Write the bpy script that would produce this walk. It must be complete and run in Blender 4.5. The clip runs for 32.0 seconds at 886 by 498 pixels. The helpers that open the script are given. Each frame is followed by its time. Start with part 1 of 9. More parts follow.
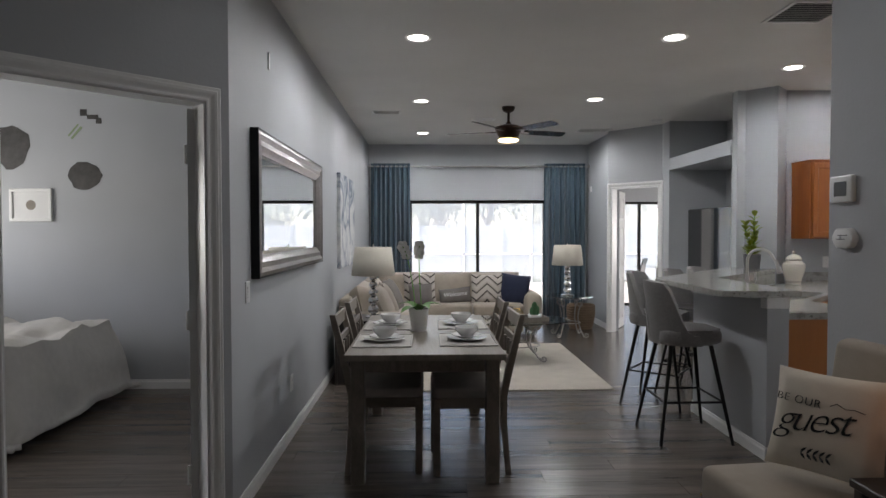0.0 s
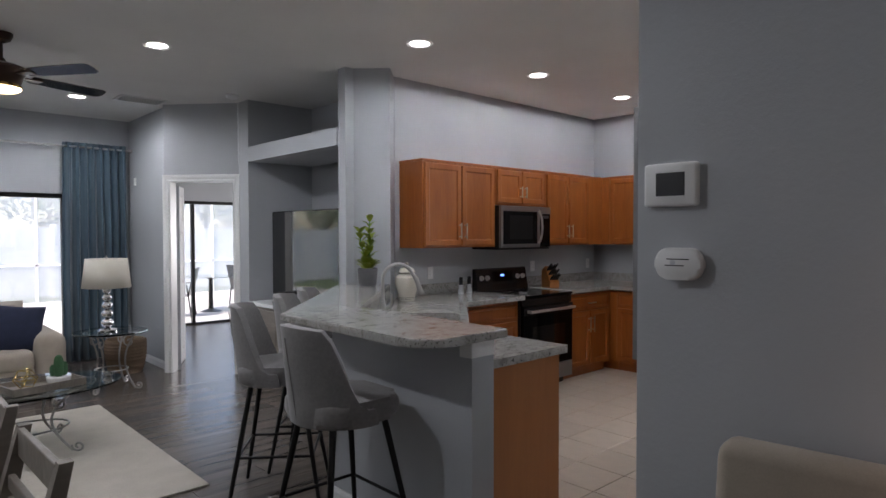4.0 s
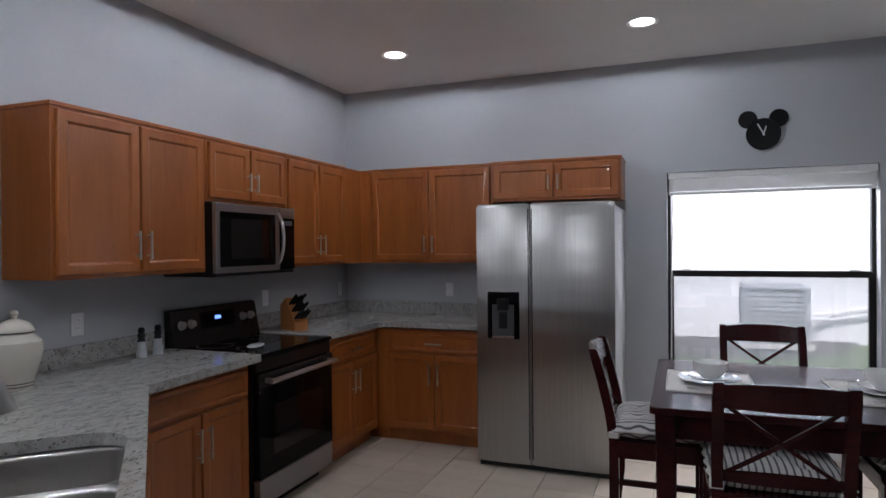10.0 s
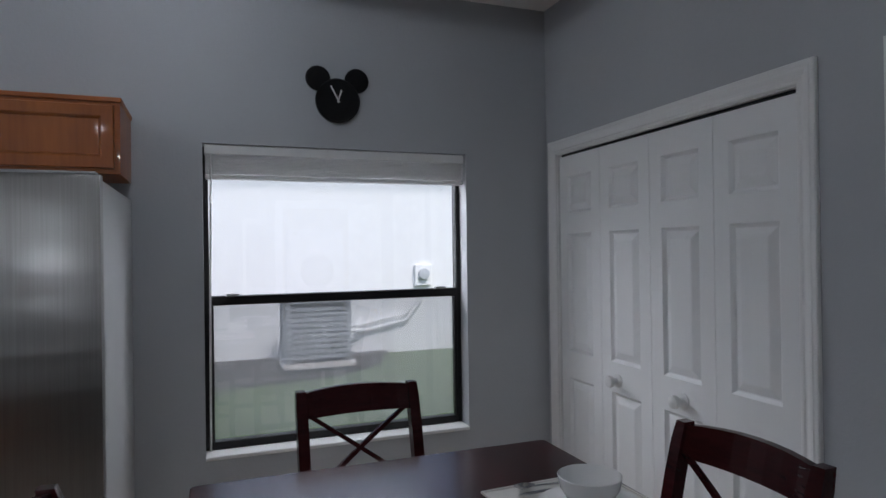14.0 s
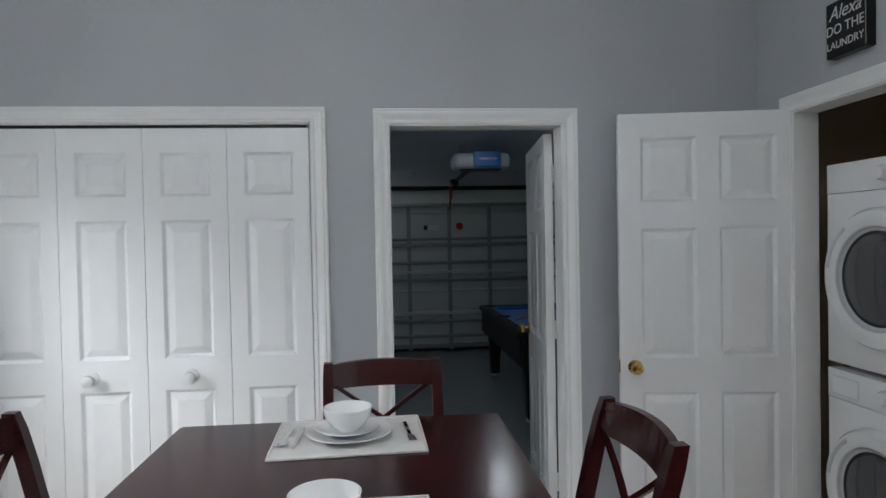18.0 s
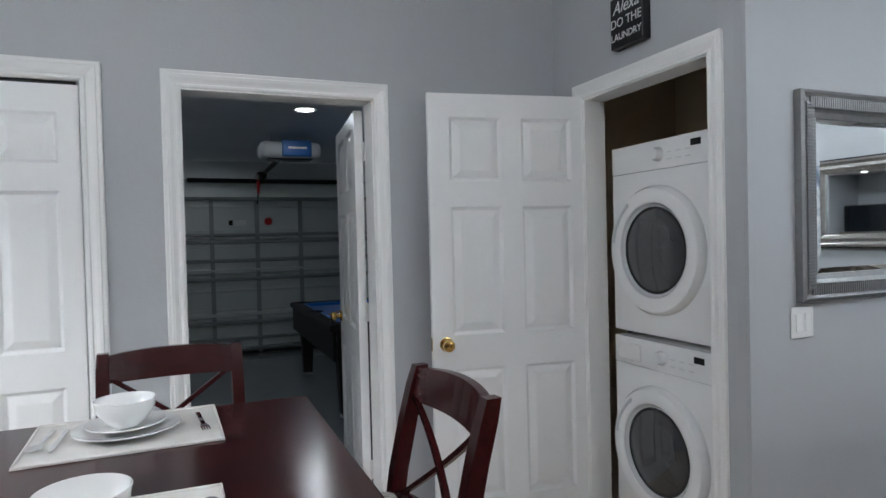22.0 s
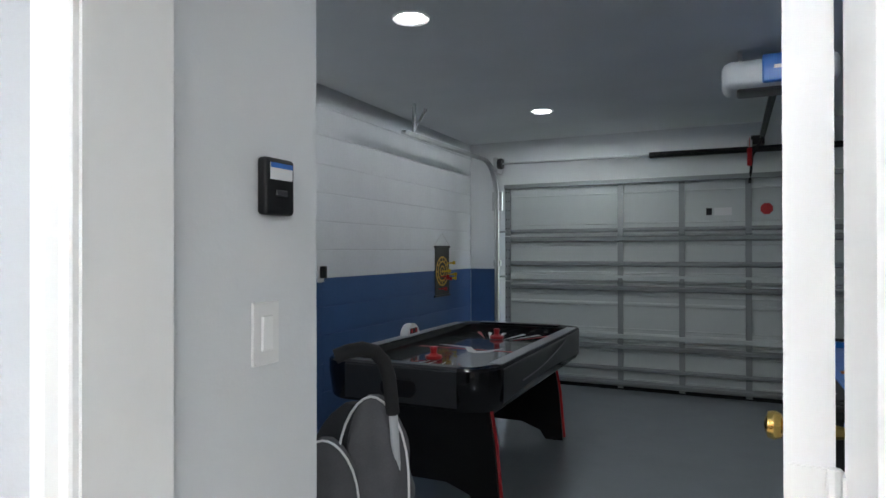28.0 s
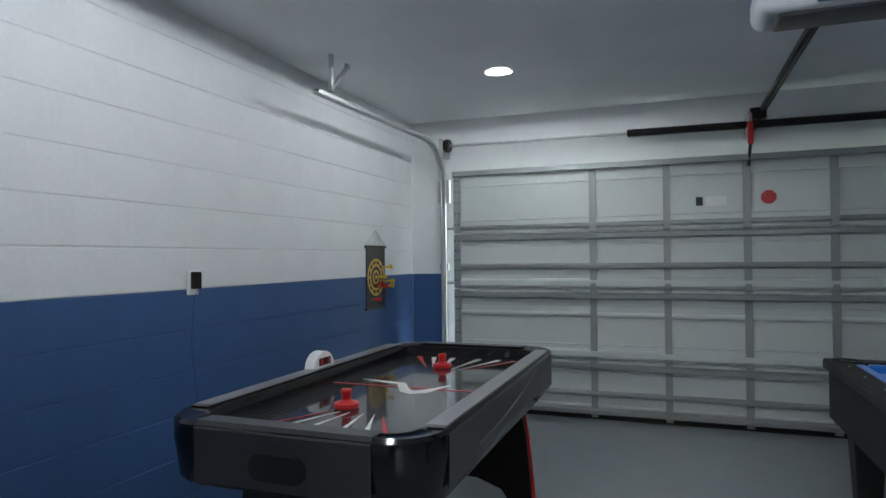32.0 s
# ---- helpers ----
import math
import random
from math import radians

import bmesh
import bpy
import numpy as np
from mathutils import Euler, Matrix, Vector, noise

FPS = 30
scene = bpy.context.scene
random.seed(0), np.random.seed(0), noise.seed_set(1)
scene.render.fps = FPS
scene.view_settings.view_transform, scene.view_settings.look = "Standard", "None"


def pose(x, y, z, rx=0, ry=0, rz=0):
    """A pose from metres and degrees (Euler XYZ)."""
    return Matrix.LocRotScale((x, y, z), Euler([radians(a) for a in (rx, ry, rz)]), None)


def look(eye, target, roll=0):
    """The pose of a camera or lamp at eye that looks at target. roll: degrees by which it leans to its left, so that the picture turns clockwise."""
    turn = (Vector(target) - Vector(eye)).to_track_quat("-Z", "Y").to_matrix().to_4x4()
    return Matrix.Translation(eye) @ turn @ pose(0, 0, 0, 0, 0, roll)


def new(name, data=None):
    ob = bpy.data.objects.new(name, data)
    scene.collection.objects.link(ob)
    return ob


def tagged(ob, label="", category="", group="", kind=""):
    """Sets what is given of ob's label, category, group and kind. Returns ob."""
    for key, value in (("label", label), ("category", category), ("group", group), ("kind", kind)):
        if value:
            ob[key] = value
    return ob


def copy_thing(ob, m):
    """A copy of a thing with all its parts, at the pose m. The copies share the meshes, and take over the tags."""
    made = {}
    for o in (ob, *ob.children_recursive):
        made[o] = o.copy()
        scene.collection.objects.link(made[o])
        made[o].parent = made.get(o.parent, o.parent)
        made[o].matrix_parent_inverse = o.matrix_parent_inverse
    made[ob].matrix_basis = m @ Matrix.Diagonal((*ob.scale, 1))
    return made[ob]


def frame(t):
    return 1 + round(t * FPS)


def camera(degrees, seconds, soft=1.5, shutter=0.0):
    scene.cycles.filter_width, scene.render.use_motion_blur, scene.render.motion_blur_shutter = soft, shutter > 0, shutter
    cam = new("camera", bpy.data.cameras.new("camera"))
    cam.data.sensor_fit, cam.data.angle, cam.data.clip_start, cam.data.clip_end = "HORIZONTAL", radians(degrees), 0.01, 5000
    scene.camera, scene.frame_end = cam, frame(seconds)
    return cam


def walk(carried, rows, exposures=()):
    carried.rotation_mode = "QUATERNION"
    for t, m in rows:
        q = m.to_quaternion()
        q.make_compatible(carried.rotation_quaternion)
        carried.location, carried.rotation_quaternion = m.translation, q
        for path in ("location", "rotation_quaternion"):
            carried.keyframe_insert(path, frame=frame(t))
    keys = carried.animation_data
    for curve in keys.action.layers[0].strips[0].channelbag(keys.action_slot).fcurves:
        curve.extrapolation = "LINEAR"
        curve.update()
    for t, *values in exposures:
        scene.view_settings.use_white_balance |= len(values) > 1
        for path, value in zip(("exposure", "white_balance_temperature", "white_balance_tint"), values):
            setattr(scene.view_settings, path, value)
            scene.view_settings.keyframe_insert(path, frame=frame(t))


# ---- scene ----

cam = camera(70.8, 32.0)
METRES, EYE, TILT, LEAN, TURN = 12.0, 1.4, 0.0, 0.0, -3.2
PATH = [
    (0, (0.116, 0.166, 1.437), (0.165, 2.164, 1.383), -0.1),
    (0.5, (0.095, 0.342, 1.439), (0.373, 2.322, 1.383), 0.0),
    (1, (0.056, 0.566, 1.444), (0.541, 2.505, 1.386), 0.2),
    (1.5, (0.033, 0.821, 1.44), (0.685, 2.711, 1.386), 0.4),
    (2, (0.075, 1.073, 1.441), (0.865, 2.91, 1.391), 0.2),
    (2.5, (0.106, 1.325, 1.463), (1.046, 3.089, 1.409), 0.0),
    (3, (0.157, 1.595, 1.476), (1.254, 3.266, 1.424), 0.0),
    (3.5, (0.247, 1.849, 1.486), (1.486, 3.419, 1.435), -0.0),
    (4, (0.327, 2.125, 1.493), (1.69, 3.587, 1.443), -0.1),
    (4.5, (0.418, 2.367, 1.48), (1.863, 3.75, 1.442), -0.3),
    (6.5, (0.753, 3.133, 1.525), (2.491, 4.123, 1.499), -0.3),
    (7, (0.864, 3.258, 1.535), (2.658, 4.142, 1.512), -0.3),
    (7.5, (0.996, 3.356, 1.548), (2.832, 4.15, 1.521), -0.3),
    (8, (1.14, 3.459, 1.55), (3.0, 4.194, 1.522), -0.3),
    (8.5, (1.325, 3.529, 1.533), (3.193, 4.245, 1.514), -0.5),
    (9, (1.53, 3.582, 1.531), (3.398, 4.294, 1.513), -0.5),
    (9.5, (1.742, 3.619, 1.513), (3.611, 4.331, 1.498), -0.5),
    (10, (1.946, 3.642, 1.498), (3.815, 4.353, 1.489), -0.5),
    (10.5, (2.182, 3.654, 1.528), (4.051, 4.366, 1.513), -0.6),
    (11, (2.401, 3.693, 1.537), (4.29, 4.348, 1.517), -0.4),
    (11.5, (2.629, 3.702, 1.561), (4.56, 4.22, 1.535), -0.5),
    (12, (2.864, 3.694, 1.534), (4.836, 4.025, 1.521), -0.4),
    (12.5, (3.102, 3.696, 1.529), (5.1, 3.792, 1.529), -0.6),
    (13, (3.323, 3.692, 1.513), (5.317, 3.537, 1.519), -0.7),
    (13.5, (3.532, 3.709, 1.515), (5.487, 3.288, 1.521), -0.6),
    (14, (3.742, 3.697, 1.505), (5.616, 2.999, 1.512), -0.8),
    (14.5, (3.91, 3.706, 1.488), (5.626, 2.68, 1.505), -0.8),
    (15, (4.03, 3.801, 1.493), (5.486, 2.43, 1.506), -1.0),
    (15.5, (4.119, 3.971, 1.475), (5.266, 2.333, 1.487), -1.1),
    (17.5, (4.721, 4.717, 1.479), (4.798, 2.719, 1.456), -1.2),
    (18, (4.906, 4.836, 1.491), (4.725, 2.845, 1.453), -1.1),
    (18.5, (5.117, 4.928, 1.476), (4.689, 2.974, 1.444), -1.1),
    (19, (5.268, 5.002, 1.47), (4.618, 3.111, 1.436), -1.3),
    (19.5, (5.335, 5.063, 1.456), (4.503, 3.245, 1.422), -1.3),
    (20, (5.375, 5.077, 1.437), (4.428, 3.316, 1.398), -1.4),
    (20.5, (5.358, 5.068, 1.408), (4.394, 3.316, 1.364), -1.3),
    (21, (5.248, 4.993, 1.385), (4.289, 3.239, 1.338), -1.4),
    (21.5, (5.069, 4.873, 1.385), (4.159, 3.092, 1.336), -1.3),
    (22, (4.866, 4.726, 1.373), (4.112, 2.874, 1.335), -1.4),
    (22.5, (4.677, 4.585, 1.374), (4.098, 2.671, 1.344), -1.1),
    (23, (4.53, 4.396, 1.393), (4.139, 2.435, 1.368), -0.9),
    (23.5, (4.425, 4.218, 1.391), (4.215, 2.229, 1.37), -0.9),
    (24, (4.322, 4.033, 1.408), (4.315, 2.033, 1.392), -0.8),
    (24.5, (4.239, 3.839, 1.408), (4.427, 1.848, 1.398), -0.7),
    (25, (4.154, 3.599, 1.415), (4.458, 1.622, 1.405), -0.7),
    (25.5, (4.088, 3.363, 1.398), (4.523, 1.411, 1.391), -0.5),
    (26, (4.045, 3.118, 1.373), (4.639, 1.208, 1.369), -0.4),
    (26.5, (4.032, 2.91, 1.335), (4.741, 1.04, 1.334), -0.3),
    (28.5, (4.209, 2.264, 1.248), (5.06, 0.455, 1.258), -0.1),
    (29, (4.272, 2.133, 1.242), (5.128, 0.325, 1.252), -0.1),
    (29.5, (4.34, 1.99, 1.227), (5.194, 0.182, 1.236), -0.0),
    (30, (4.412, 1.831, 1.227), (5.26, 0.019, 1.233), -0.0),
    (30.5, (4.488, 1.683, 1.223), (5.327, -0.132, 1.232), -0.1),
    (31, (4.526, 1.538, 1.214), (5.36, -0.28, 1.231), -0.2),
    (31.5, (4.568, 1.408, 1.214), (5.359, -0.429, 1.234), -0.3),
    (32, (4.53, 1.248, 1.212), (5.227, -0.627, 1.24), -0.6),
]
EXPOSURES = [(0.0, 1.55, 7150, 16), (4.5, 1.48, 6750, 18), (6.5, 2.0, 6550, 17), (7.2, 1.95, 6500, 17), (8.0, 1.44, 6450, 17), (10.0, 1.12, 6420, 17), (11.0, 0.80, 6350, 17), (12.0, 0.36, 6250, 17), (13.8, 0.32, 6300, 15), (15.5, 0.20, 6350, 13), (17.5, 1.45, 6500, 10), (19.0, 1.6, 6500, 10), (20.5, 1.85, 6500, 11), (23.0, 1.92, 6500, 11), (25.0, 1.80, 6500, 10), (26.5, 2.15, 6550, 10), (28.5, 3.60, 6750, 12), (32.0, 3.98, 6700, 11)]
walk(cam, [(t, look(eye, target, roll)) for t, eye, target, roll in PATH], EXPOSURES)

# ---- world and lights ----
world = bpy.data.worlds.new("sky")
scene.world = world
world.use_nodes = True
_wn = world.node_tree.nodes
_sky = _wn.new("ShaderNodeTexSky")
_sky.sky_type = "NISHITA"
_sky.sun_disc = False
_sky.sun_elevation = radians(55)
_sky.sun_rotation = radians(255)
_wn["Background"].inputs["Strength"].default_value = 0.15
world.node_tree.links.new(_sky.outputs[0], _wn["Background"].inputs["Color"])
LIVING_W, KITCHEN_W, FOYER_W, GARAGE_W = 14.5, 6.4, 1.3, 1.9
_sun = bpy.data.lights.new("sun", "SUN")
_sun.energy, _sun.angle, _sun.color = 2.8, radians(14), (1.0, 0.98, 0.95)
new("sun", _sun).matrix_world = pose(0, 0, 20, 35, 0, -75)


# ---- materials ----
def mat(name):
    m = bpy.data.materials.new(name)
    m.use_nodes = True
    nt = m.node_tree
    return m, nt, nt.nodes["Principled BSDF"]


def noise_node(nt, scale, detail=4.0, rough=0.55, stretch=None, space="Object"):
    tc = nt.nodes.new("ShaderNodeTexCoord")
    n = nt.nodes.new("ShaderNodeTexNoise")
    n.inputs["Scale"].default_value = scale
    n.inputs["Detail"].default_value = detail
    n.inputs["Roughness"].default_value = rough
    if stretch:
        mp = nt.nodes.new("ShaderNodeMapping")
        mp.inputs["Scale"].default_value = stretch
        nt.links.new(tc.outputs[space], mp.inputs["Vector"])
        nt.links.new(mp.outputs[0], n.inputs["Vector"])
    else:
        nt.links.new(tc.outputs[space], n.inputs["Vector"])
    return n


def ramp(nt, src, stops):
    r = nt.nodes.new("ShaderNodeValToRGB")
    els = r.color_ramp.elements
    while len(els) < len(stops):
        els.new(0.5)
    for e, (p, c) in zip(els, stops):
        e.position, e.color = p, (*c, 1.0)
    nt.links.new(src, r.inputs["Fac"])
    return r


def bump(nt, bsdf, src, strength=0.2, dist=0.002):
    b = nt.nodes.new("ShaderNodeBump")
    b.inputs["Strength"].default_value = strength
    b.inputs["Distance"].default_value = dist
    nt.links.new(src, b.inputs["Height"])
    nt.links.new(b.outputs[0], bsdf.inputs["Normal"])


def shade(c, k):
    return tuple(min(1.0, v * k) for v in c)


def plain(name, col, rough=0.5, metal=0.0, grain=30.0, vary=0.12, rel=0.15, dist=0.001, stretch=None, coat=0.0, per_piece=0.0, sheen=0.0):
    """Paint, plastic, cloth or metal: a colour that varies at two scales, and fine relief."""
    m, nt, b = mat(name)
    n1 = noise_node(nt, grain, 5.0, 0.6, stretch)
    n2 = noise_node(nt, grain / 14.0, 2.0, 0.5)
    mx = nt.nodes.new("ShaderNodeMath")
    mx.operation = "ADD"
    nt.links.new(n1.outputs["Fac"], mx.inputs[0])
    nt.links.new(n2.outputs["Fac"], mx.inputs[1])
    half = nt.nodes.new("ShaderNodeMath")
    half.operation = "MULTIPLY"
    half.inputs[1].default_value = 0.5
    nt.links.new(mx.outputs[0], half.inputs[0])
    r = ramp(nt, half.outputs[0], [(0.3, shade(col, 1 - vary)), (0.7, shade(col, 1 + vary))])
    out = r.outputs["Color"]
    if per_piece:
        oi = nt.nodes.new("ShaderNodeObjectInfo")
        hsv = nt.nodes.new("ShaderNodeHueSaturation")
        mr = nt.nodes.new("ShaderNodeMapRange")
        mr.inputs["To Min"].default_value, mr.inputs["To Max"].default_value = 1 - per_piece, 1 + per_piece
        nt.links.new(oi.outputs["Random"], mr.inputs["Value"])
        nt.links.new(mr.outputs[0], hsv.inputs["Value"])
        nt.links.new(out, hsv.inputs["Color"])
        out = hsv.outputs["Color"]
    nt.links.new(out, b.inputs["Base Color"])
    b.inputs["Roughness"].default_value = rough
    b.inputs["Metallic"].default_value = metal
    b.inputs["Coat Weight"].default_value = coat
    b.inputs["Sheen Weight"].default_value = sheen
    if rel:
        bump(nt, b, n1.outputs["Fac"], rel, dist)
    return m


def wood(name, dark, light, rough=0.4, scale=6.0, stretch=(1, 1, 0.08), coat=0.1, per_piece=0.0, rel=0.1):
    m, nt, b = mat(name)
    n = noise_node(nt, scale, 8.0, 0.62, stretch)
    n.inputs["Distortion"].default_value = 0.6
    fine = noise_node(nt, scale * 14, 3.0, 0.5, stretch)
    add = nt.nodes.new("ShaderNodeMath")
    add.operation = "MULTIPLY_ADD"
    add.inputs[1].default_value = 0.35
    nt.links.new(fine.outputs["Fac"], add.inputs[0])
    nt.links.new(n.outputs["Fac"], add.inputs[2])
    src = add.outputs[0]
    if per_piece:
        oi = nt.nodes.new("ShaderNodeObjectInfo")
        pp = nt.nodes.new("ShaderNodeMath")
        pp.operation = "MULTIPLY_ADD"
        pp.inputs[1].default_value = per_piece
        nt.links.new(oi.outputs["Random"], pp.inputs[0])
        nt.links.new(src, pp.inputs[2])
        src = pp.outputs[0]
        far = nt.nodes.new("ShaderNodeMath")
        far.operation = "MULTIPLY"
        far.inputs[1].default_value = 43.0
        nt.links.new(oi.outputs["Random"], far.inputs[0])
        for node in list(nt.nodes):
            if node.type == "MAPPING":
                nt.links.new(far.outputs[0], node.inputs["Location"])
    r = ramp(nt, src, [(0.42, dark), (0.88, light)])
    nt.links.new(r.outputs["Color"], b.inputs["Base Color"])
    b.inputs["Roughness"].default_value = rough
    b.inputs["Coat Weight"].default_value = coat
    bump(nt, b, src, rel, 0.001)
    return m


def emitter(name, col, strength):
    m, nt, b = mat(name)
    b.inputs["Base Color"].default_value = (0.9, 0.9, 0.9, 1)
    b.inputs["Emission Color"].default_value = (*col, 1)
    b.inputs["Emission Strength"].default_value = strength
    return m


def glass_mat(name, tint=(1, 1, 1), rough=0.0):
    m, nt, b = mat(name)
    b.inputs["Base Color"].default_value = (*tint, 1)
    b.inputs["Transmission Weight"].default_value = 1.0
    b.inputs["Roughness"].default_value = rough
    b.inputs["IOR"].default_value = 1.45
    return m


def wall_paint(name, col, rel=0.25):
    """Rolled paint on orange-peel plaster."""
    m, nt, b = mat(name)
    big = noise_node(nt, 1.3, 2.0, 0.5)
    peel = noise_node(nt, 55.0, 3.0, 0.6)
    r = ramp(nt, big.outputs["Fac"], [(0.3, shade(col, 0.95)), (0.7, shade(col, 1.04))])
    nt.links.new(r.outputs["Color"], b.inputs["Base Color"])
    b.inputs["Roughness"].default_value = 0.62
    bump(nt, b, peel.outputs["Fac"], rel, 0.004)
    return m


M = {}
M["wall"] = wall_paint("grey_wall_paint", (0.42, 0.435, 0.455))
M["ceiling"] = wall_paint("ceiling_paint", (0.73, 0.72, 0.70), 0.35)
M["gar_ceil"] = wall_paint("garage_ceiling_paint", (0.76, 0.78, 0.80), 0.3)
M["trim"] = plain("white_trim_paint", (0.79, 0.79, 0.78), 0.35, grain=40, vary=0.012, rel=0.03)
M["door_w"] = plain("white_door_paint", (0.79, 0.795, 0.795), 0.36, grain=60, vary=0.012, rel=0.05, stretch=(1, 1, 0.06))
M["closet"] = wall_paint("tan_closet_paint", (0.60, 0.50, 0.36))
M["grout"] = plain("grey_grout", (0.33, 0.29, 0.25), 0.9, grain=120, vary=0.15, rel=0.4)
M["tile"] = plain("beige_floor_tile", (0.60, 0.51, 0.42), 0.3, grain=14, vary=0.10, rel=0.08, per_piece=0.05, coat=0.1)
M["plank_base"] = plain("dark_joint", (0.03, 0.027, 0.025), 0.8)
M["plank"] = wood("grey_brown_plank", (0.032, 0.026, 0.022), (0.155, 0.128, 0.110), 0.25, 7.0, (0.05, 1.0, 1.0), 0.05, 0.13, 0.06)
M["maple"] = wood("honey_maple", (0.215, 0.054, 0.009), (0.37, 0.110, 0.021), 0.36, 4.0, (1, 1, 0.10), 0.15, 0.06, 0.06)
M["maple_panel"] = wood("plain_maple_panel", (0.36, 0.125, 0.030), (0.45, 0.165, 0.042), 0.42, 3.0, (1, 1, 0.12), 0.1, 0.0, 0.04)
M["cherry"] = wood("dark_cherry", (0.014, 0.003, 0.004), (0.048, 0.008, 0.009), 0.2, 6.0, (0.15, 1, 1), 0.0, 0.0, 0.05)
M["cherry"].node_tree.nodes["Principled BSDF"].inputs["Specular IOR Level"].default_value = 0.3
M["ash"] = wood("grey_washed_wood", (0.115, 0.095, 0.078), (0.26, 0.225, 0.19), 0.45, 7.0, (1, 0.09, 0.5), 0.1, 0.0, 0.12)
M["steel"] = plain("brushed_stainless", (0.36, 0.36, 0.37), 0.33, 1.0, 90, 0.05, 0.05, 0.0005, (1, 1, 0.02))
M["chrome"] = plain("polished_chrome", (0.75, 0.75, 0.76), 0.08, 1.0, 30, 0.03, 0.0)
M["nickel"] = plain("brushed_nickel", (0.6, 0.59, 0.57), 0.28, 1.0, 60, 0.05, 0.03)
M["brass"] = plain("polished_brass", (0.72, 0.5, 0.16), 0.18, 1.0, 40, 0.08, 0.02)
M["galv"] = plain("galvanised_steel", (0.46, 0.475, 0.48), 0.38, 0.6, 18, 0.04, 0.0)
M["black"] = plain("black_plastic", (0.007, 0.007, 0.0075), 0.35, grain=60, vary=0.2, rel=0.05)
M["blackglass"] = plain("black_glass", (0.003, 0.003, 0.0035), 0.05, grain=10, vary=0.1, rel=0.0)
M["blackglass"].node_tree.nodes["Principled BSDF"].inputs["Specular IOR Level"].default_value = 0.14
M["black"].node_tree.nodes["Principled BSDF"].inputs["Specular IOR Level"].default_value = 0.3
M["porthole"] = plain("dark_porthole_glass", (0.032, 0.034, 0.038), 0.05, grain=6, vary=0.3, rel=0.0, coat=0.8)
M["blackmetal"] = plain("black_metal", (0.018, 0.017, 0.017), 0.4, 0.5, 60, 0.2, 0.05)
M["whiteplastic"] = plain("white_plastic", (0.72, 0.72, 0.71), 0.35, grain=50, vary=0.02, rel=0.02)
M["enamel"] = plain("white_enamel", (0.76, 0.765, 0.77), 0.22, grain=30, vary=0.015, rel=0.02, coat=0.3)
M["china"] = plain("white_china", (0.80, 0.80, 0.79), 0.12, grain=20, vary=0.01, rel=0.0, coat=0.5)
M["mirror"] = plain("mirror_glass", (0.86, 0.88, 0.88), 0.015, 1.0, 3, 0.01, 0.0)
M["glass"] = glass_mat("clear_glass")
M["lampglow"] = emitter("lit_lens", (0.93, 0.97, 1.0), 4.0)
M["fanglow"] = emitter("lit_fan_bowl", (1.0, 0.80, 0.50), 2.2)


# ---- shape helpers ----
def part(name, bm, material, parent=None, label="", smooth=False):
    me = bpy.data.meshes.new(name)
    bmesh.ops.recalc_face_normals(bm, faces=bm.faces)
    bm.to_mesh(me)
    bm.free()
    me.materials.append(material)
    if smooth:
        for p in me.polygons:
            p.use_smooth = True
        me.set_sharp_from_angle(angle=radians(38))
    ob = new(name, me)
    if parent:
        ob.parent = parent
    if label:
        ob["label"] = label
    return ob


def thing(name, m, label, category, group="", kind=""):
    e = new(name)
    e.empty_display_size = 0.05
    e.matrix_basis = m
    return tagged(e, label, category, group, kind)


def box(bm, x0, x1, y0, y1, z0, z1, bevel=0.0, seg=1, m=None):
    r = bmesh.ops.create_cube(bm, size=1.0)
    vs = r["verts"]
    for v in vs:
        v.co = Vector(((x0 + x1) / 2 + v.co.x * (x1 - x0), (y0 + y1) / 2 + v.co.y * (y1 - y0), (z0 + z1) / 2 + v.co.z * (z1 - z0)))
    if bevel:
        es = list({e for v in vs for e in v.link_edges})
        r = bmesh.ops.bevel(bm, geom=es, offset=bevel, segments=seg, profile=0.5, affect="EDGES")
        vs = list({v for f in r["faces"] for v in f.verts} | {v for v in vs if v.is_valid})
    if m:
        for v in vs:
            v.co = m @ v.co
    return vs


def boxes(*specs, bevel=0.0):
    bm = bmesh.new()
    for s in specs:
        box(bm, *s, bevel=bevel)
    return bm


def bx(*s, bevel=0.0, seg=1, m=None):
    bm = bmesh.new()
    box(bm, *s, bevel=bevel, seg=seg, m=m)
    return bm


def lathe(profile, seg=24, m=None, bm=None, cap=True):
    """Turned shape from (radius, height) pairs."""
    bm = bm or bmesh.new()
    rings = []
    for r, z in profile:
        ring = []
        for i in range(seg):
            a = 2 * math.pi * i / seg
            co = Vector((r * math.cos(a), r * math.sin(a), z))
            ring.append(bm.verts.new(m @ co if m else co))
        rings.append(ring)
    for a, b in zip(rings, rings[1:]):
        for i in range(seg):
            j = (i + 1) % seg
            bm.faces.new((a[i], a[j], b[j], b[i]))
    if cap:
        for ring, r in ((rings[0], profile[0][0]), (rings[-1], profile[-1][0])):
            if r > 1e-6:
                bm.faces.new(ring)
    return bm


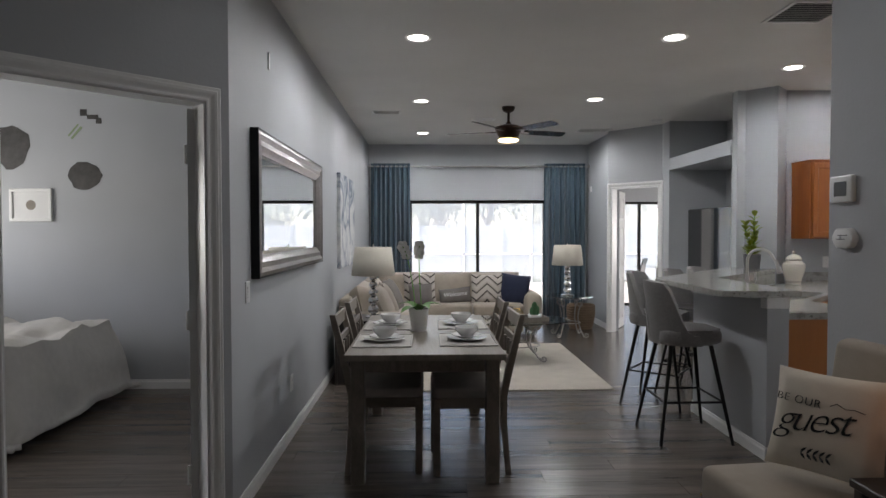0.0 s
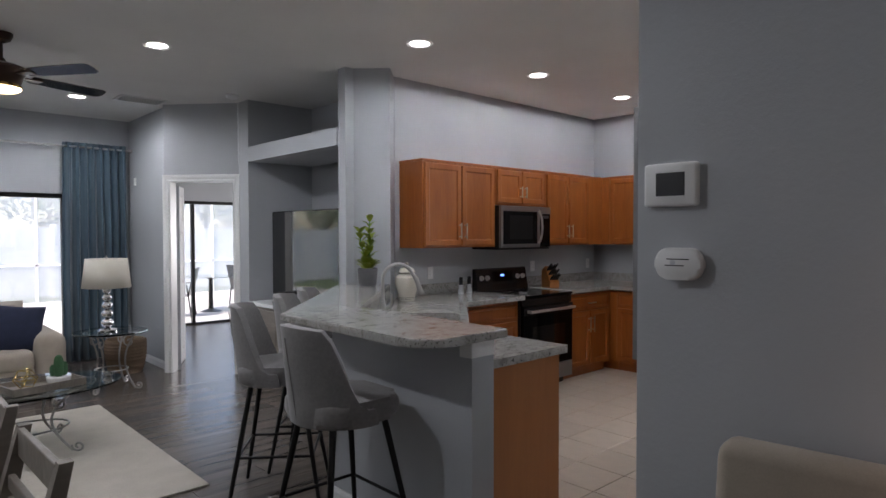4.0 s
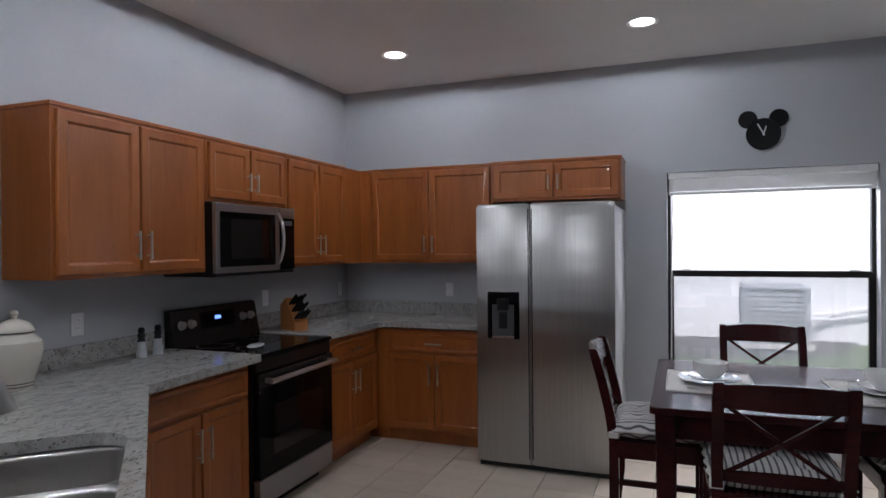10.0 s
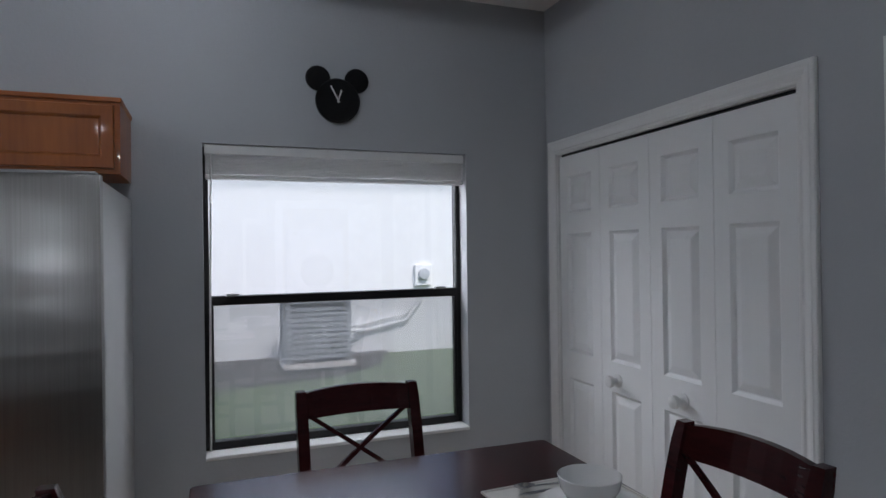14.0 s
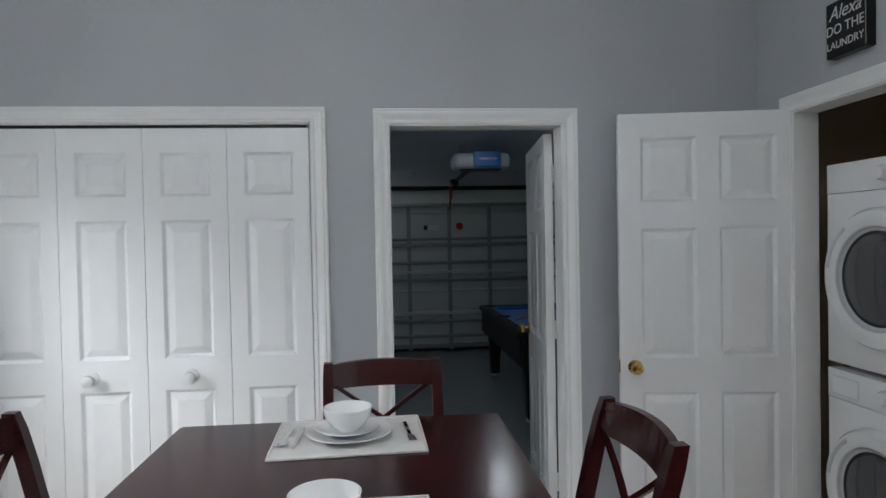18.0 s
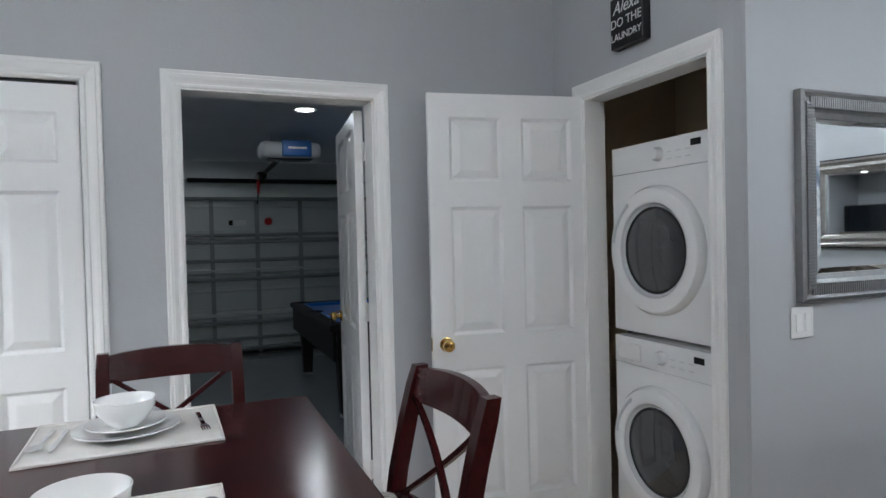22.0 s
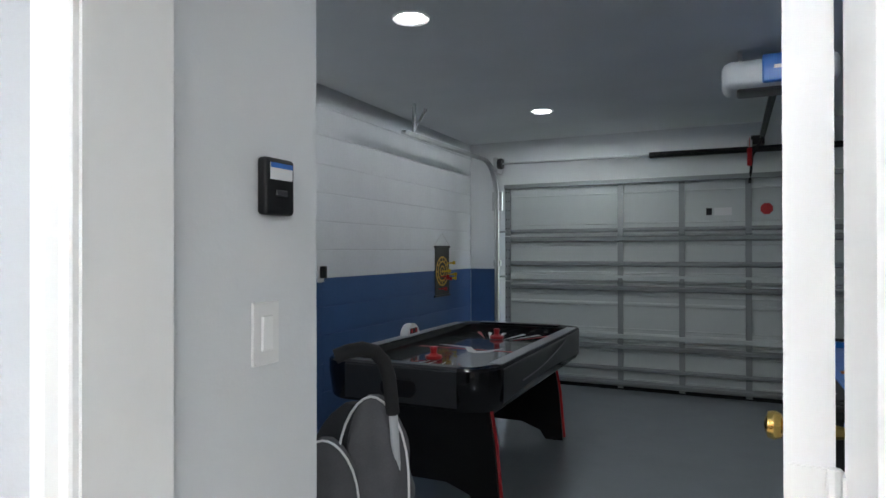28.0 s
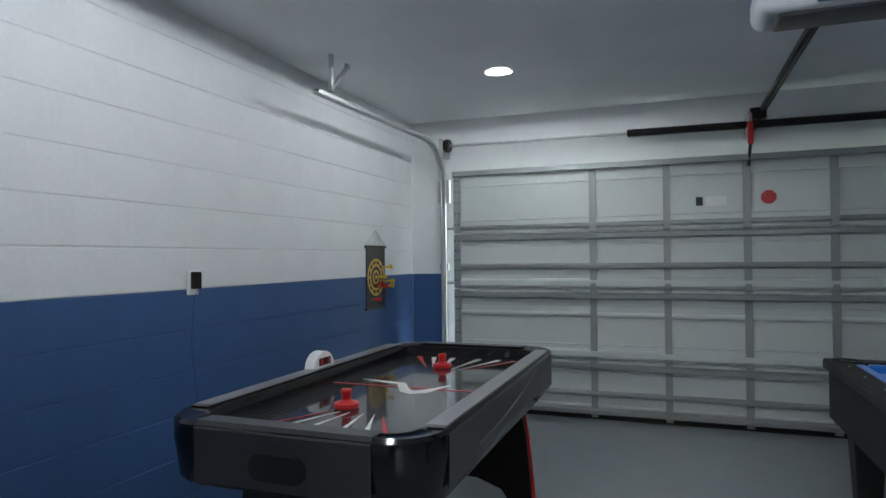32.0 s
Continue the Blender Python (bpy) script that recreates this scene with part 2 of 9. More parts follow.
def tube(points, radius, seg=10, bm=None, m=None, closed=False):
    """A round bar along a line of points; radius may be one number or one for each point."""
    bm = bm or bmesh.new()
    pts = [Vector(p) for p in points]
    n = len(pts)
    rad = radius if isinstance(radius, (list, tuple)) else [radius] * n
    rings = []
    side = None
    for i, p in enumerate(pts):
        if closed:
            d = pts[(i + 1) % n] - pts[i - 1]
        else:
            d = pts[min(i + 1, n - 1)] - pts[max(i - 1, 0)]
        d.normalize()
        if side is None:
            side = d.orthogonal().normalized()
        side = (side - d * side.dot(d)).normalized()
        up = d.cross(side)
        ring = []
        for k in range(seg):
            a = 2 * math.pi * k / seg
            co = p + (side * math.cos(a) + up * math.sin(a)) * rad[i]
            ring.append(bm.verts.new(m @ co if m else co))
        rings.append(ring)
    pairs = list(zip(rings, rings[1:])) + ([(rings[-1], rings[0])] if closed else [])
    for a, b in pairs:
        for k in range(seg):
            j = (k + 1) % seg
            bm.faces.new((a[k], a[j], b[j], b[k]))
    if not closed:
        bm.faces.new(rings[0])
        bm.faces.new(rings[-1])
    return bm


def arc_points(fn, n):
    return [fn(i / (n - 1)) for i in range(n)]


def slab(outline, z0, z1, bevel=0.0, seg=2, bm=None, m=None):
    """A flat plate from an outline of (x, y) pairs, its upper and lower rims rounded."""
    own = bmesh.new()
    lo = [own.verts.new((x, y, z0)) for x, y in outline]
    hi = [own.verts.new((x, y, z1)) for x, y in outline]
    n = len(outline)
    top, bot = own.faces.new(hi), own.faces.new(list(reversed(lo)))
    for i in range(n):
        j = (i + 1) % n
        own.faces.new((lo[i], lo[j], hi[j], hi[i]))
    if bevel:
        es = list({e for f in (top, bot) for e in f.edges})
        bmesh.ops.bevel(own, geom=es, offset=bevel, segments=seg, profile=0.5, affect="EDGES")
    if m:
        own.transform(m)
    if bm is None:
        return own
    tmp = bpy.data.meshes.new("tmp")
    own.to_mesh(tmp)
    own.free()
    bm.from_mesh(tmp)
    bpy.data.meshes.remove(tmp)
    return bm


def rounded(w, d, r, n=5, cx=0.0, cy=0.0):
    """Outline of a rectangle with rounded corners."""
    out = []
    for sx, sy, a0 in ((1, 1, 0), (-1, 1, 90), (-1, -1, 180), (1, -1, 270)):
        for i in range(n + 1):
            a = radians(a0 + 90 * i / n)
            out.append((cx + sx * (w / 2 - r) + r * math.cos(a), cy + sy * (d / 2 - r) + r * math.sin(a)))
    return out


def cushion(w, d, h, power=3.0, nx=10, ny=10, m=None, bm=None, pinch=0.0):
    """A stuffed pad lying in x and y, thickest in its middle, with soft edges."""
    bm = bm or bmesh.new()
    grid = {}
    for s in (1, -1):
        for i in range(nx + 1):
            for j in range(ny + 1):
                u, v = 2 * i / nx - 1, 2 * j / ny - 1
                rim = i in (0, nx) or j in (0, ny)
                if s == -1 and rim:
                    grid[(s, i, j)] = grid[(1, i, j)]
                    continue
                t = (1 - abs(u) ** power) * (1 - abs(v) ** power)
                k = 1 - pinch * (abs(u) * abs(v)) ** 0 * (1 - max(abs(u), abs(v)) ** 2) * 0
                edge = 1 - pinch * (1 - (u * v) ** 2) * max(abs(u), abs(v)) ** 6
                co = Vector((u * w / 2 * edge * k, v * d / 2 * edge * k, s * h / 2 * t ** 0.5))
                grid[(s, i, j)] = bm.verts.new(m @ co if m else co)
    for s in (1, -1):
        for i in range(nx):
            for j in range(ny):
                q = [grid[(s, i, j)], grid[(s, i + 1, j)], grid[(s, i + 1, j + 1)], grid[(s, i, j + 1)]]
                if s == -1:
                    q.reverse()
                if len(set(q)) == 4:
                    bm.faces.new(q)
    return bm


def wall(name, p0, p1, z0, z1, thick, material, openings=(), label="painted plaster wall"):
    """A wall whose face runs from p0 to p1, its thickness to the right of that way. Openings: (from, to, low, high) along it."""
    p0, p1 = Vector((*p0, 0)), Vector((*p1, 0))
    d = (p1 - p0).normalized()
    m = Matrix.Translation(p0) @ Matrix(((d.x, -d.y, 0, 0), (d.y, d.x, 0, 0), (0, 0, 1, 0), (0, 0, 0, 1)))
    n = (p1 - p0).length
    bm = bmesh.new()
    at = 0.0
    for a, b, lo, hi in sorted(openings):
        if a > at + 1e-4:
            box(bm, at, a, -thick, 0, z0, z1)
        if lo > z0 + 1e-4:
            box(bm, a, b, -thick, 0, z0, lo)
        if hi < z1 - 1e-4:
            box(bm, a, b, -thick, 0, hi, z1)
        at = b
    if at < n - 1e-4:
        box(bm, at, n, -thick, 0, z0, z1)
    ob = part(name, bm, material)
    ob.matrix_basis = m
    return tagged(ob, label, "wall", "", "structure")


# ---- doors, casings, fittings ----
def panel_leaf(parent, w, h, cols, t=0.035, rows=((0.12, 0.74), (0.90, 1.50), (1.62, 1.92)), edge=0.10, gap=0.10, name="leaf"):
    """A moulded door leaf in x (0..w) and z (0..h), faces at y = 0 and y = -t, with raised panels in sunk fields."""
    bm = bmesh.new()
    fw = (w - 2 * edge - (cols - 1) * gap) / cols
    xs = [(edge + i * (fw + gap), edge + i * (fw + gap) + fw) for i in range(cols)]
    cutx = sorted({0.0, w, *[v for p in xs for v in p]})
    cutz = sorted({0.0, h, *[v for p in rows for v in p]})
    for y, s in ((0.0, 1), (-t, -1)):
        for a, b in zip(cutx, cutx[1:]):
            for lo, hi in zip(cutz, cutz[1:]):
                field = any(abs(a - p[0]) < 1e-6 for p in xs) and any(abs(lo - r[0]) < 1e-6 for r in rows)

                def ring(i, dy):
                    return [bm.verts.new(c) for c in ((a + i, y + dy * s, lo + i), (b - i, y + dy * s, lo + i), (b - i, y + dy * s, hi - i), (a + i, y + dy * s, hi - i))]

                if not field:
                    bm.faces.new(ring(0, 0))
                    continue
                rings = [ring(0, 0), ring(0.006, -0.006), ring(0.012, -0.013), ring(0.017, -0.0145), ring(0.048, -0.002), ring(0.054, -0.001)]
                for p, q in zip(rings, rings[1:]):
                    for k in range(4):
                        bm.faces.new((p[k], p[(k + 1) % 4], q[(k + 1) % 4], q[k]))
                bm.faces.new(rings[-1])
    for c in (((0, 0, 0), (0, -t, 0), (0, -t, h), (0, 0, h)), ((w, 0, 0), (w, -t, 0), (w, -t, h), (w, 0, h)), ((0, 0, h), (w, 0, h), (w, -t, h), (0, -t, h)), ((0, 0, 0), (w, 0, 0), (w, -t, 0), (0, -t, 0))):
        bm.faces.new([bm.verts.new(v) for v in c])
    bmesh.ops.remove_doubles(bm, verts=bm.verts, dist=1e-5)
    return part(name, bm, M["door_w"], parent)


def knob(parent, x, z, y, out, material, name="knob"):
    m = Matrix.Translation((x, y, z)) @ Matrix.Rotation(radians(-90 * out), 4, "X")
    k = part(name, lathe([(0.0, 0), (0.032, 0.0), (0.033, 0.006), (0.014, 0.012), (0.011, 0.03), (0.024, 0.036), (0.029, 0.048), (0.026, 0.06), (0.012, 0.066), (0.0, 0.067)], 20, m), material, parent, smooth=True)
    return k


def hinges(parent, x, y, zs, side=1):
    for z in zs:
        bm = boxes((x - 0.002, x + 0.002, y - 0.034, y - 0.002, z - 0.045, z + 0.045))
        tube([(x, y + 0.004, z - 0.045), (x, y + 0.004, z + 0.045)], 0.006, 8, bm)
        part("hinge", bm, M["trim"], parent)


def casing(name, m, w, h, deep=0.018, wide=0.072, jamb=0.14, label="white painted door casing with mitred corners", floor=0.0, both=True):
    """Trim round an opening w wide and h high in x and z, on the face y = 0, with its jamb lining running back."""
    t = thing(name, m, label, "door casing", "", "structure")
    prof = [(0, 0.008), (0.004, 0.011), (0.012, 0.011), (0.018, 0.007), (0.026, 0.009), (0.040, 0.017), (0.052, 0.020), (0.056, 0.017), (wide - 0.004, deep), (wide, 0.014), (wide, 0.0)]

    def run(y0, s):
        bm = bmesh.new()
        stations = []
        for ax, az, dx, dz in ((0, floor, -1, 0), (0, h, -1, 1), (w, h, 1, 1), (w, floor, 1, 0)):
            stations.append([bm.verts.new((ax + dx * o, y0 + s * d, az + dz * o)) for o, d in [(0, 0)] + prof])
        for p, q in zip(stations, stations[1:]):
            for k in range(len(p) - 1):
                bm.faces.new((p[k], p[k + 1], q[k + 1], q[k]))
        return bm

    part("casing_trim", run(0.0, 1), M["trim"], t)
    if both:
        part("casing_trim", run(-jamb, -1), M["trim"], t)
    bm = boxes((0, 0.006, -jamb, 0.0, floor, h - 0.006), (w - 0.006, w, -jamb, 0.0, floor, h - 0.006), (0, w, -jamb, 0.0, h - 0.006, h))
    part("jamb", bm, M["trim"], t)
    return t


def baseboard(p0, p1, h=0.085, t=0.014):
    p0, p1 = Vector((*p0, 0)), Vector((*p1, 0))
    d = (p1 - p0).normalized()
    n = (p1 - p0).length
    bm = bmesh.new()
    prof = [(0, 0), (t, 0), (t, h * 0.72), (t * 0.55, h * 0.86), (t * 0.45, h), (0, h)]
    ends = [[bm.verts.new((x, y, z)) for y, z in prof] for x in (0, n)]
    for k in range(len(prof)):
        j = (k + 1) % len(prof)
        bm.faces.new((ends[0][k], ends[0][j], ends[1][j], ends[1][k]))
    bm.faces.new(ends[0])
    bm.faces.new(ends[1])
    ob = part("baseboard", bm, M["trim"])
    ob.matrix_basis = Matrix.Translation(p0) @ Matrix(((d.x, -d.y, 0, 0), (d.y, d.x, 0, 0), (0, 0, 1, 0), (0, 0, 0, 1)))
    return tagged(ob, "white painted baseboard along the wall foot", "baseboard", "", "structure")


def can_light(x, y, z, warm=False, watts=0.0, blend=0.05):
    t = thing("recessed_light", pose(x, y, z), "round white recessed ceiling light, switched on", "ceiling light", "recessed ceiling lights")
    part("trim_ring", lathe([(0.068, -0.002), (0.086, -0.004), (0.092, -0.009), (0.096, -0.004), (0.097, 0.0)], 32, cap=False), M["trim"], t, smooth=True)
    part("lens", lathe([(0.0, -0.0055), (0.04, -0.006), (0.070, -0.004)], 32, cap=False), M["lampglow"], t, "bright glowing lens")
    if watts:
        l = bpy.data.lights.new("recessed_lamp", "SPOT")
        l.spot_size, l.spot_blend, l.shadow_soft_size, l.energy, l.color = radians(178), blend, 0.035, watts, (1.0, 0.93, 0.85) if warm else (0.84, 0.93, 1.0)
        o = new("recessed_lamp", l)
        o.matrix_basis = pose(x, y, z - 0.045)
    return t


def switch_plate(m, gangs=1, label="white light switch plate on the wall", outlet=False):
    t = thing("outlet_plate" if outlet else "switch_plate", m, label, "outlet" if outlet else "switch")
    w = 0.07 + 0.046 * (gangs - 1)
    part("plate", bx(-w / 2, w / 2, 0.0, 0.006, -0.057, 0.057, bevel=0.002), M["whiteplastic"], t)
    for g in range(gangs):
        cx = (g - (gangs - 1) / 2) * 0.046
        if outlet:
            for cz in (-0.02, 0.02):
                bm = slab(rounded(0.030, 0.026, 0.008), 0.006, 0.009, m=pose(cx, 0, cz, 90, 0, 180))
                part("socket", bm, M["trim"], t)
                part("slots", boxes((cx - 0.007, cx - 0.005, 0.0088, 0.0094, cz - 0.004, cz + 0.006), (cx + 0.005, cx + 0.007, 0.0088, 0.0094, cz - 0.004, cz + 0.006)), M["black"], t)
        else:
            part("rocker", bx(cx - 0.015, cx + 0.015, 0.005, 0.010, -0.032, 0.032, bevel=0.002), M["trim"], t)
    return t


# ---- kitchen makers: x along the wall, y out of it ----
def granite_mat():
    m, nt, b = mat("speckled_granite")
    tc = nt.nodes.new("ShaderNodeTexCoord")
    mp = nt.nodes.new("ShaderNodeMapping")
    mp.inputs["Scale"].default_value = (0.7, 1.5, 1.0)
    mp.inputs["Rotation"].default_value = (0, 0, 0.6)
    nt.links.new(tc.outputs["Object"], mp.inputs["Vector"])
    big = nt.nodes.new("ShaderNodeTexNoise")
    big.inputs["Scale"].default_value, big.inputs["Detail"].default_value, big.inputs["Roughness"].default_value = 22.0, 6.0, 0.65
    nt.links.new(mp.outputs[0], big.inputs["Vector"])
    fine = nt.nodes.new("ShaderNodeTexNoise")
    fine.inputs["Scale"].default_value, fine.inputs["Detail"].default_value = 100.0, 3.0
    nt.links.new(mp.outputs[0], fine.inputs["Vector"])
    base = ramp(nt, big.outputs["Fac"], [(0.32, (0.24, 0.23, 0.215)), (0.45, (0.36, 0.35, 0.325)), (0.60, (0.43, 0.42, 0.40)), (0.74, (0.33, 0.31, 0.275))])
    spots = ramp(nt, fine.outputs["Fac"], [(0.34, (0.13, 0.125, 0.12)), (0.41, (1, 1, 1)), (0.9, (1, 1, 1))])
    mx = nt.nodes.new("ShaderNodeMix")
    mx.data_type, mx.blend_type = "RGBA", "MULTIPLY"
    mx.inputs["Factor"].default_value = 0.85
    nt.links.new(base.outputs["Color"], mx.inputs[6])
    nt.links.new(spots.outputs["Color"], mx.inputs[7])
    nt.links.new(mx.outputs[2], b.inputs["Base Color"])
    b.inputs["Roughness"].default_value = 0.16
    b.inputs["Coat Weight"].default_value = 0.2
    return m


M["granite"] = granite_mat()


def pull(parent, x, y, z, length=0.14, upright=True):
    bm = bmesh.new()
    h = length / 2
    if upright:
        tube([(x, y + 0.03, z - h), (x, y + 0.03, z + h)], 0.006, 10, bm)
        for s in (-1, 1):
            tube([(x, y, z + s * h * 0.72), (x, y + 0.03, z + s * h * 0.72)], 0.004, 8, bm)
    else:
        tube([(x - h, y + 0.03, z), (x + h, y + 0.03, z)], 0.006, 10, bm)
        for s in (-1, 1):
            tube([(x + s * h * 0.72, y, z), (x + s * h * 0.72, y + 0.03, z)], 0.004, 8, bm)
    return part("handle", bm, M["nickel"], parent, "brushed nickel bar handle", smooth=True)


def cab_front(parent, x0, x1, z0, z1, y, name="door", frame_w=0.055):
    """A framed cabinet front with a sunk, bevelled middle field."""
    bm = bmesh.new()
    th = 0.019

    def ring(i, dy):
        return [bm.verts.new(c) for c in ((x0 + i, y + dy, z0 + i), (x1 - i, y + dy, z0 + i), (x1 - i, y + dy, z1 - i), (x0 + i, y + dy, z1 - i))]

    fw = min(frame_w, (z1 - z0) * 0.3)
    rings = [ring(0, 0), ring(0, th - 0.004), ring(0.004, th), ring(fw - 0.012, th), ring(fw - 0.006, th - 0.003), ring(fw, th - 0.009), ring(fw + 0.004, th - 0.009)]
    for p, q in zip(rings, rings[1:]):
        for k in range(4):
            bm.faces.new((p[k], p[(k + 1) % 4], q[(k + 1) % 4], q[k]))
    bm.faces.new(rings[-1])
    bm.faces.new(list(reversed(rings[0])))
    return part(name, bm, M["maple"], parent)


def upper_cabinet(m, w, z0, z1, depth, doors=2, handle="mid", label="honey maple wall cabinet with framed doors", low=True, hinge_out=False):
    t = thing("wall_cabinet", m, label, "cabinet", "honey maple kitchen cabinets")
    part("body", bx(0, w, 0, depth, z0, z1, bevel=0.002), M["maple"], t)
    part("top_moulding", bx(-0.006, w + 0.006, 0, depth + 0.008, z1 - 0.016, z1 + 0.004, bevel=0.003), M["maple"], t)
    dw = (w - 0.03) / doors
    for i in range(doors):
        d = cab_front(t, 0.015 + i * dw + 0.006, 0.015 + (i + 1) * dw - 0.006, z0 + 0.02, z1 - 0.03, depth)
        hx = 0.015 + (i + 1) * dw - 0.035 if (i % 2 == 0 and doors > 1) else 0.015 + i * dw + 0.035
        if handle:
            pull(d, hx, depth + 0.019, z0 + (0.15 if z1 - z0 > 0.5 else 0.13), 0.14 if z1 - z0 > 0.5 else 0.11)
    return t


def base_cabinet(m, w, doors=2, drawer=1, depth=0.58, h=0.87, label="honey maple base cabinet with drawer over doors", drawer_pulls=True):
    t = thing("base_cabinet", m, label, "cabinet", "honey maple kitchen cabinets")
    part("body", bx(0, w, 0, depth, 0.10, h, bevel=0.002), M["maple"], t)
    part("toe_kick", bx(0, w, 0, depth - 0.06, 0, 0.10), M["maple"], t)
    top = h - 0.025
    split = top - 0.15 if drawer else top
    for k in range(drawer):
        dw = (w - 0.03) / drawer
        d = cab_front(t, 0.015 + k * dw + 0.005, 0.015 + (k + 1) * dw - 0.005, split + 0.01, top, depth, "drawer", 0.03)
        if drawer_pulls:
            pull(d, 0.015 + (k + 0.5) * dw, depth + 0.019, (split + top) / 2, 0.13, False)
    dw = (w - 0.03) / doors
    for i in range(doors):
        d = cab_front(t, 0.015 + i * dw + 0.005, 0.015 + (i + 1) * dw - 0.005, 0.125, split - 0.008, depth)
        hx = 0.015 + (i + 1) * dw - 0.035 if (i % 2 == 0 and doors > 1) else 0.015 + i * dw + 0.035
        pull(d, hx, depth + 0.019, split - 0.15, 0.16)
    return t


def fridge(m, w, h, depth):
    """Side-by-side refrigerator; x = 0 is its right edge seen from the front."""
    t = thing("refrigerator", m, "stainless side-by-side refrigerator with dispenser, on the tile floor", "refrigerator")
    st = M["fridge_steel"]
    part("cabinet_body", bx(0.005, w - 0.005, 0, depth - 0.07, 0.03, h - 0.015, bevel=0.004), M["fridge_side"], t, "pale grey steel side")
    lw = w * 0.405
    for name, a, b in (("freezer_door", w - lw + 0.004, w), ("fridge_door", 0, w - lw - 0.004)):
        bm = bmesh.new()
        n = 9
        rows = []
        zs = (0.045, 0.06, h * 0.5, h - 0.02, h - 0.006)
        for k, z in enumerate(zs):
            row = []
            for i in range(n):
                u = 2 * i / (n - 1) - 1
                y = depth - 0.010 * abs(u) ** 2.2 - (0.006 if k in (0, 4) else 0)
                row.append(bm.verts.new(((a + b) / 2 + u * (b - a) / 2, y, z)))
            rows.append(row)
        for p, q in zip(rows, rows[1:]):
            for i in range(n - 1):
                bm.faces.new((p[i], p[i + 1], q[i + 1], q[i]))
        back = [[bm.verts.new((x, depth - 0.066, z)) for x in (a, b)] for z in (zs[0], zs[-1])]
        bm.faces.new([r[0] for r in rows] + [back[1][0], back[0][0]])
        bm.faces.new([r[-1] for r in rows] + [back[1][1], back[0][1]])
        bm.faces.new(rows[-1] + [back[1][1], back[1][0]])
        bm.faces.new(rows[0] + [back[0][1], back[0][0]])
        d = part(name, bm, st, t, smooth=True)
        part("door_cap", bx(a + 0.01, b - 0.01, depth - 0.05, depth - 0.012, h - 0.008, h + 0.004, bevel=0.004), M["galv"], d)
        gx = a + 0.012 if name == "freezer_door" else b - 0.012
        part("recessed_grip", bx(gx - 0.011, gx + 0.003, depth - 0.034, depth - 0.0085, 0.08, h - 0.03, bevel=0.004) if name == "freezer_door" else bx(gx - 0.003, gx + 0.011, depth - 0.034, depth - 0.0085, 0.08, h - 0.03, bevel=0.004), M["black"], d)
        if name == "freezer_door":
            cx = (a + b) / 2 - 0.005
            part("dispenser_panel", bx(cx - 0.11, cx + 0.11, depth - 0.03, depth + 0.004, 0.875, 1.19, bevel=0.006), M["blackglass"], d)
            part("dispenser_recess", bx(cx - 0.075, cx + 0.075, depth + 0.002, depth + 0.0065, 0.895, 1.105, bevel=0.003), M["fridge_recess"], d)
            part("dispenser_spout", bx(cx - 0.04, cx + 0.04, depth + 0.006, depth + 0.02, 1.065, 1.145, bevel=0.006), M["black"], d)
            part("dispenser_paddle", bx(cx - 0.028, cx + 0.028, depth + 0.006, depth + 0.012, 0.945, 1.055, bevel=0.004), M["black"], d)
            part("drip_tray", bx(cx - 0.075, cx + 0.075, depth + 0.002, depth + 0.016, 0.88, 0.895, bevel=0.003), M["nickel"], d)
    part("toe_grille", bx(0.01, w - 0.01, depth - 0.10, depth - 0.03, 0.01, 0.045), M["black"], t)
    for sx in (0.05, w - 0.05):
        for yy in (0.08, depth - 0.12):
            part("foot", lathe([(0.02, 0.0), (0.02, 0.03)], 12, pose(sx, yy, 0)), M["black"], t)
    return t


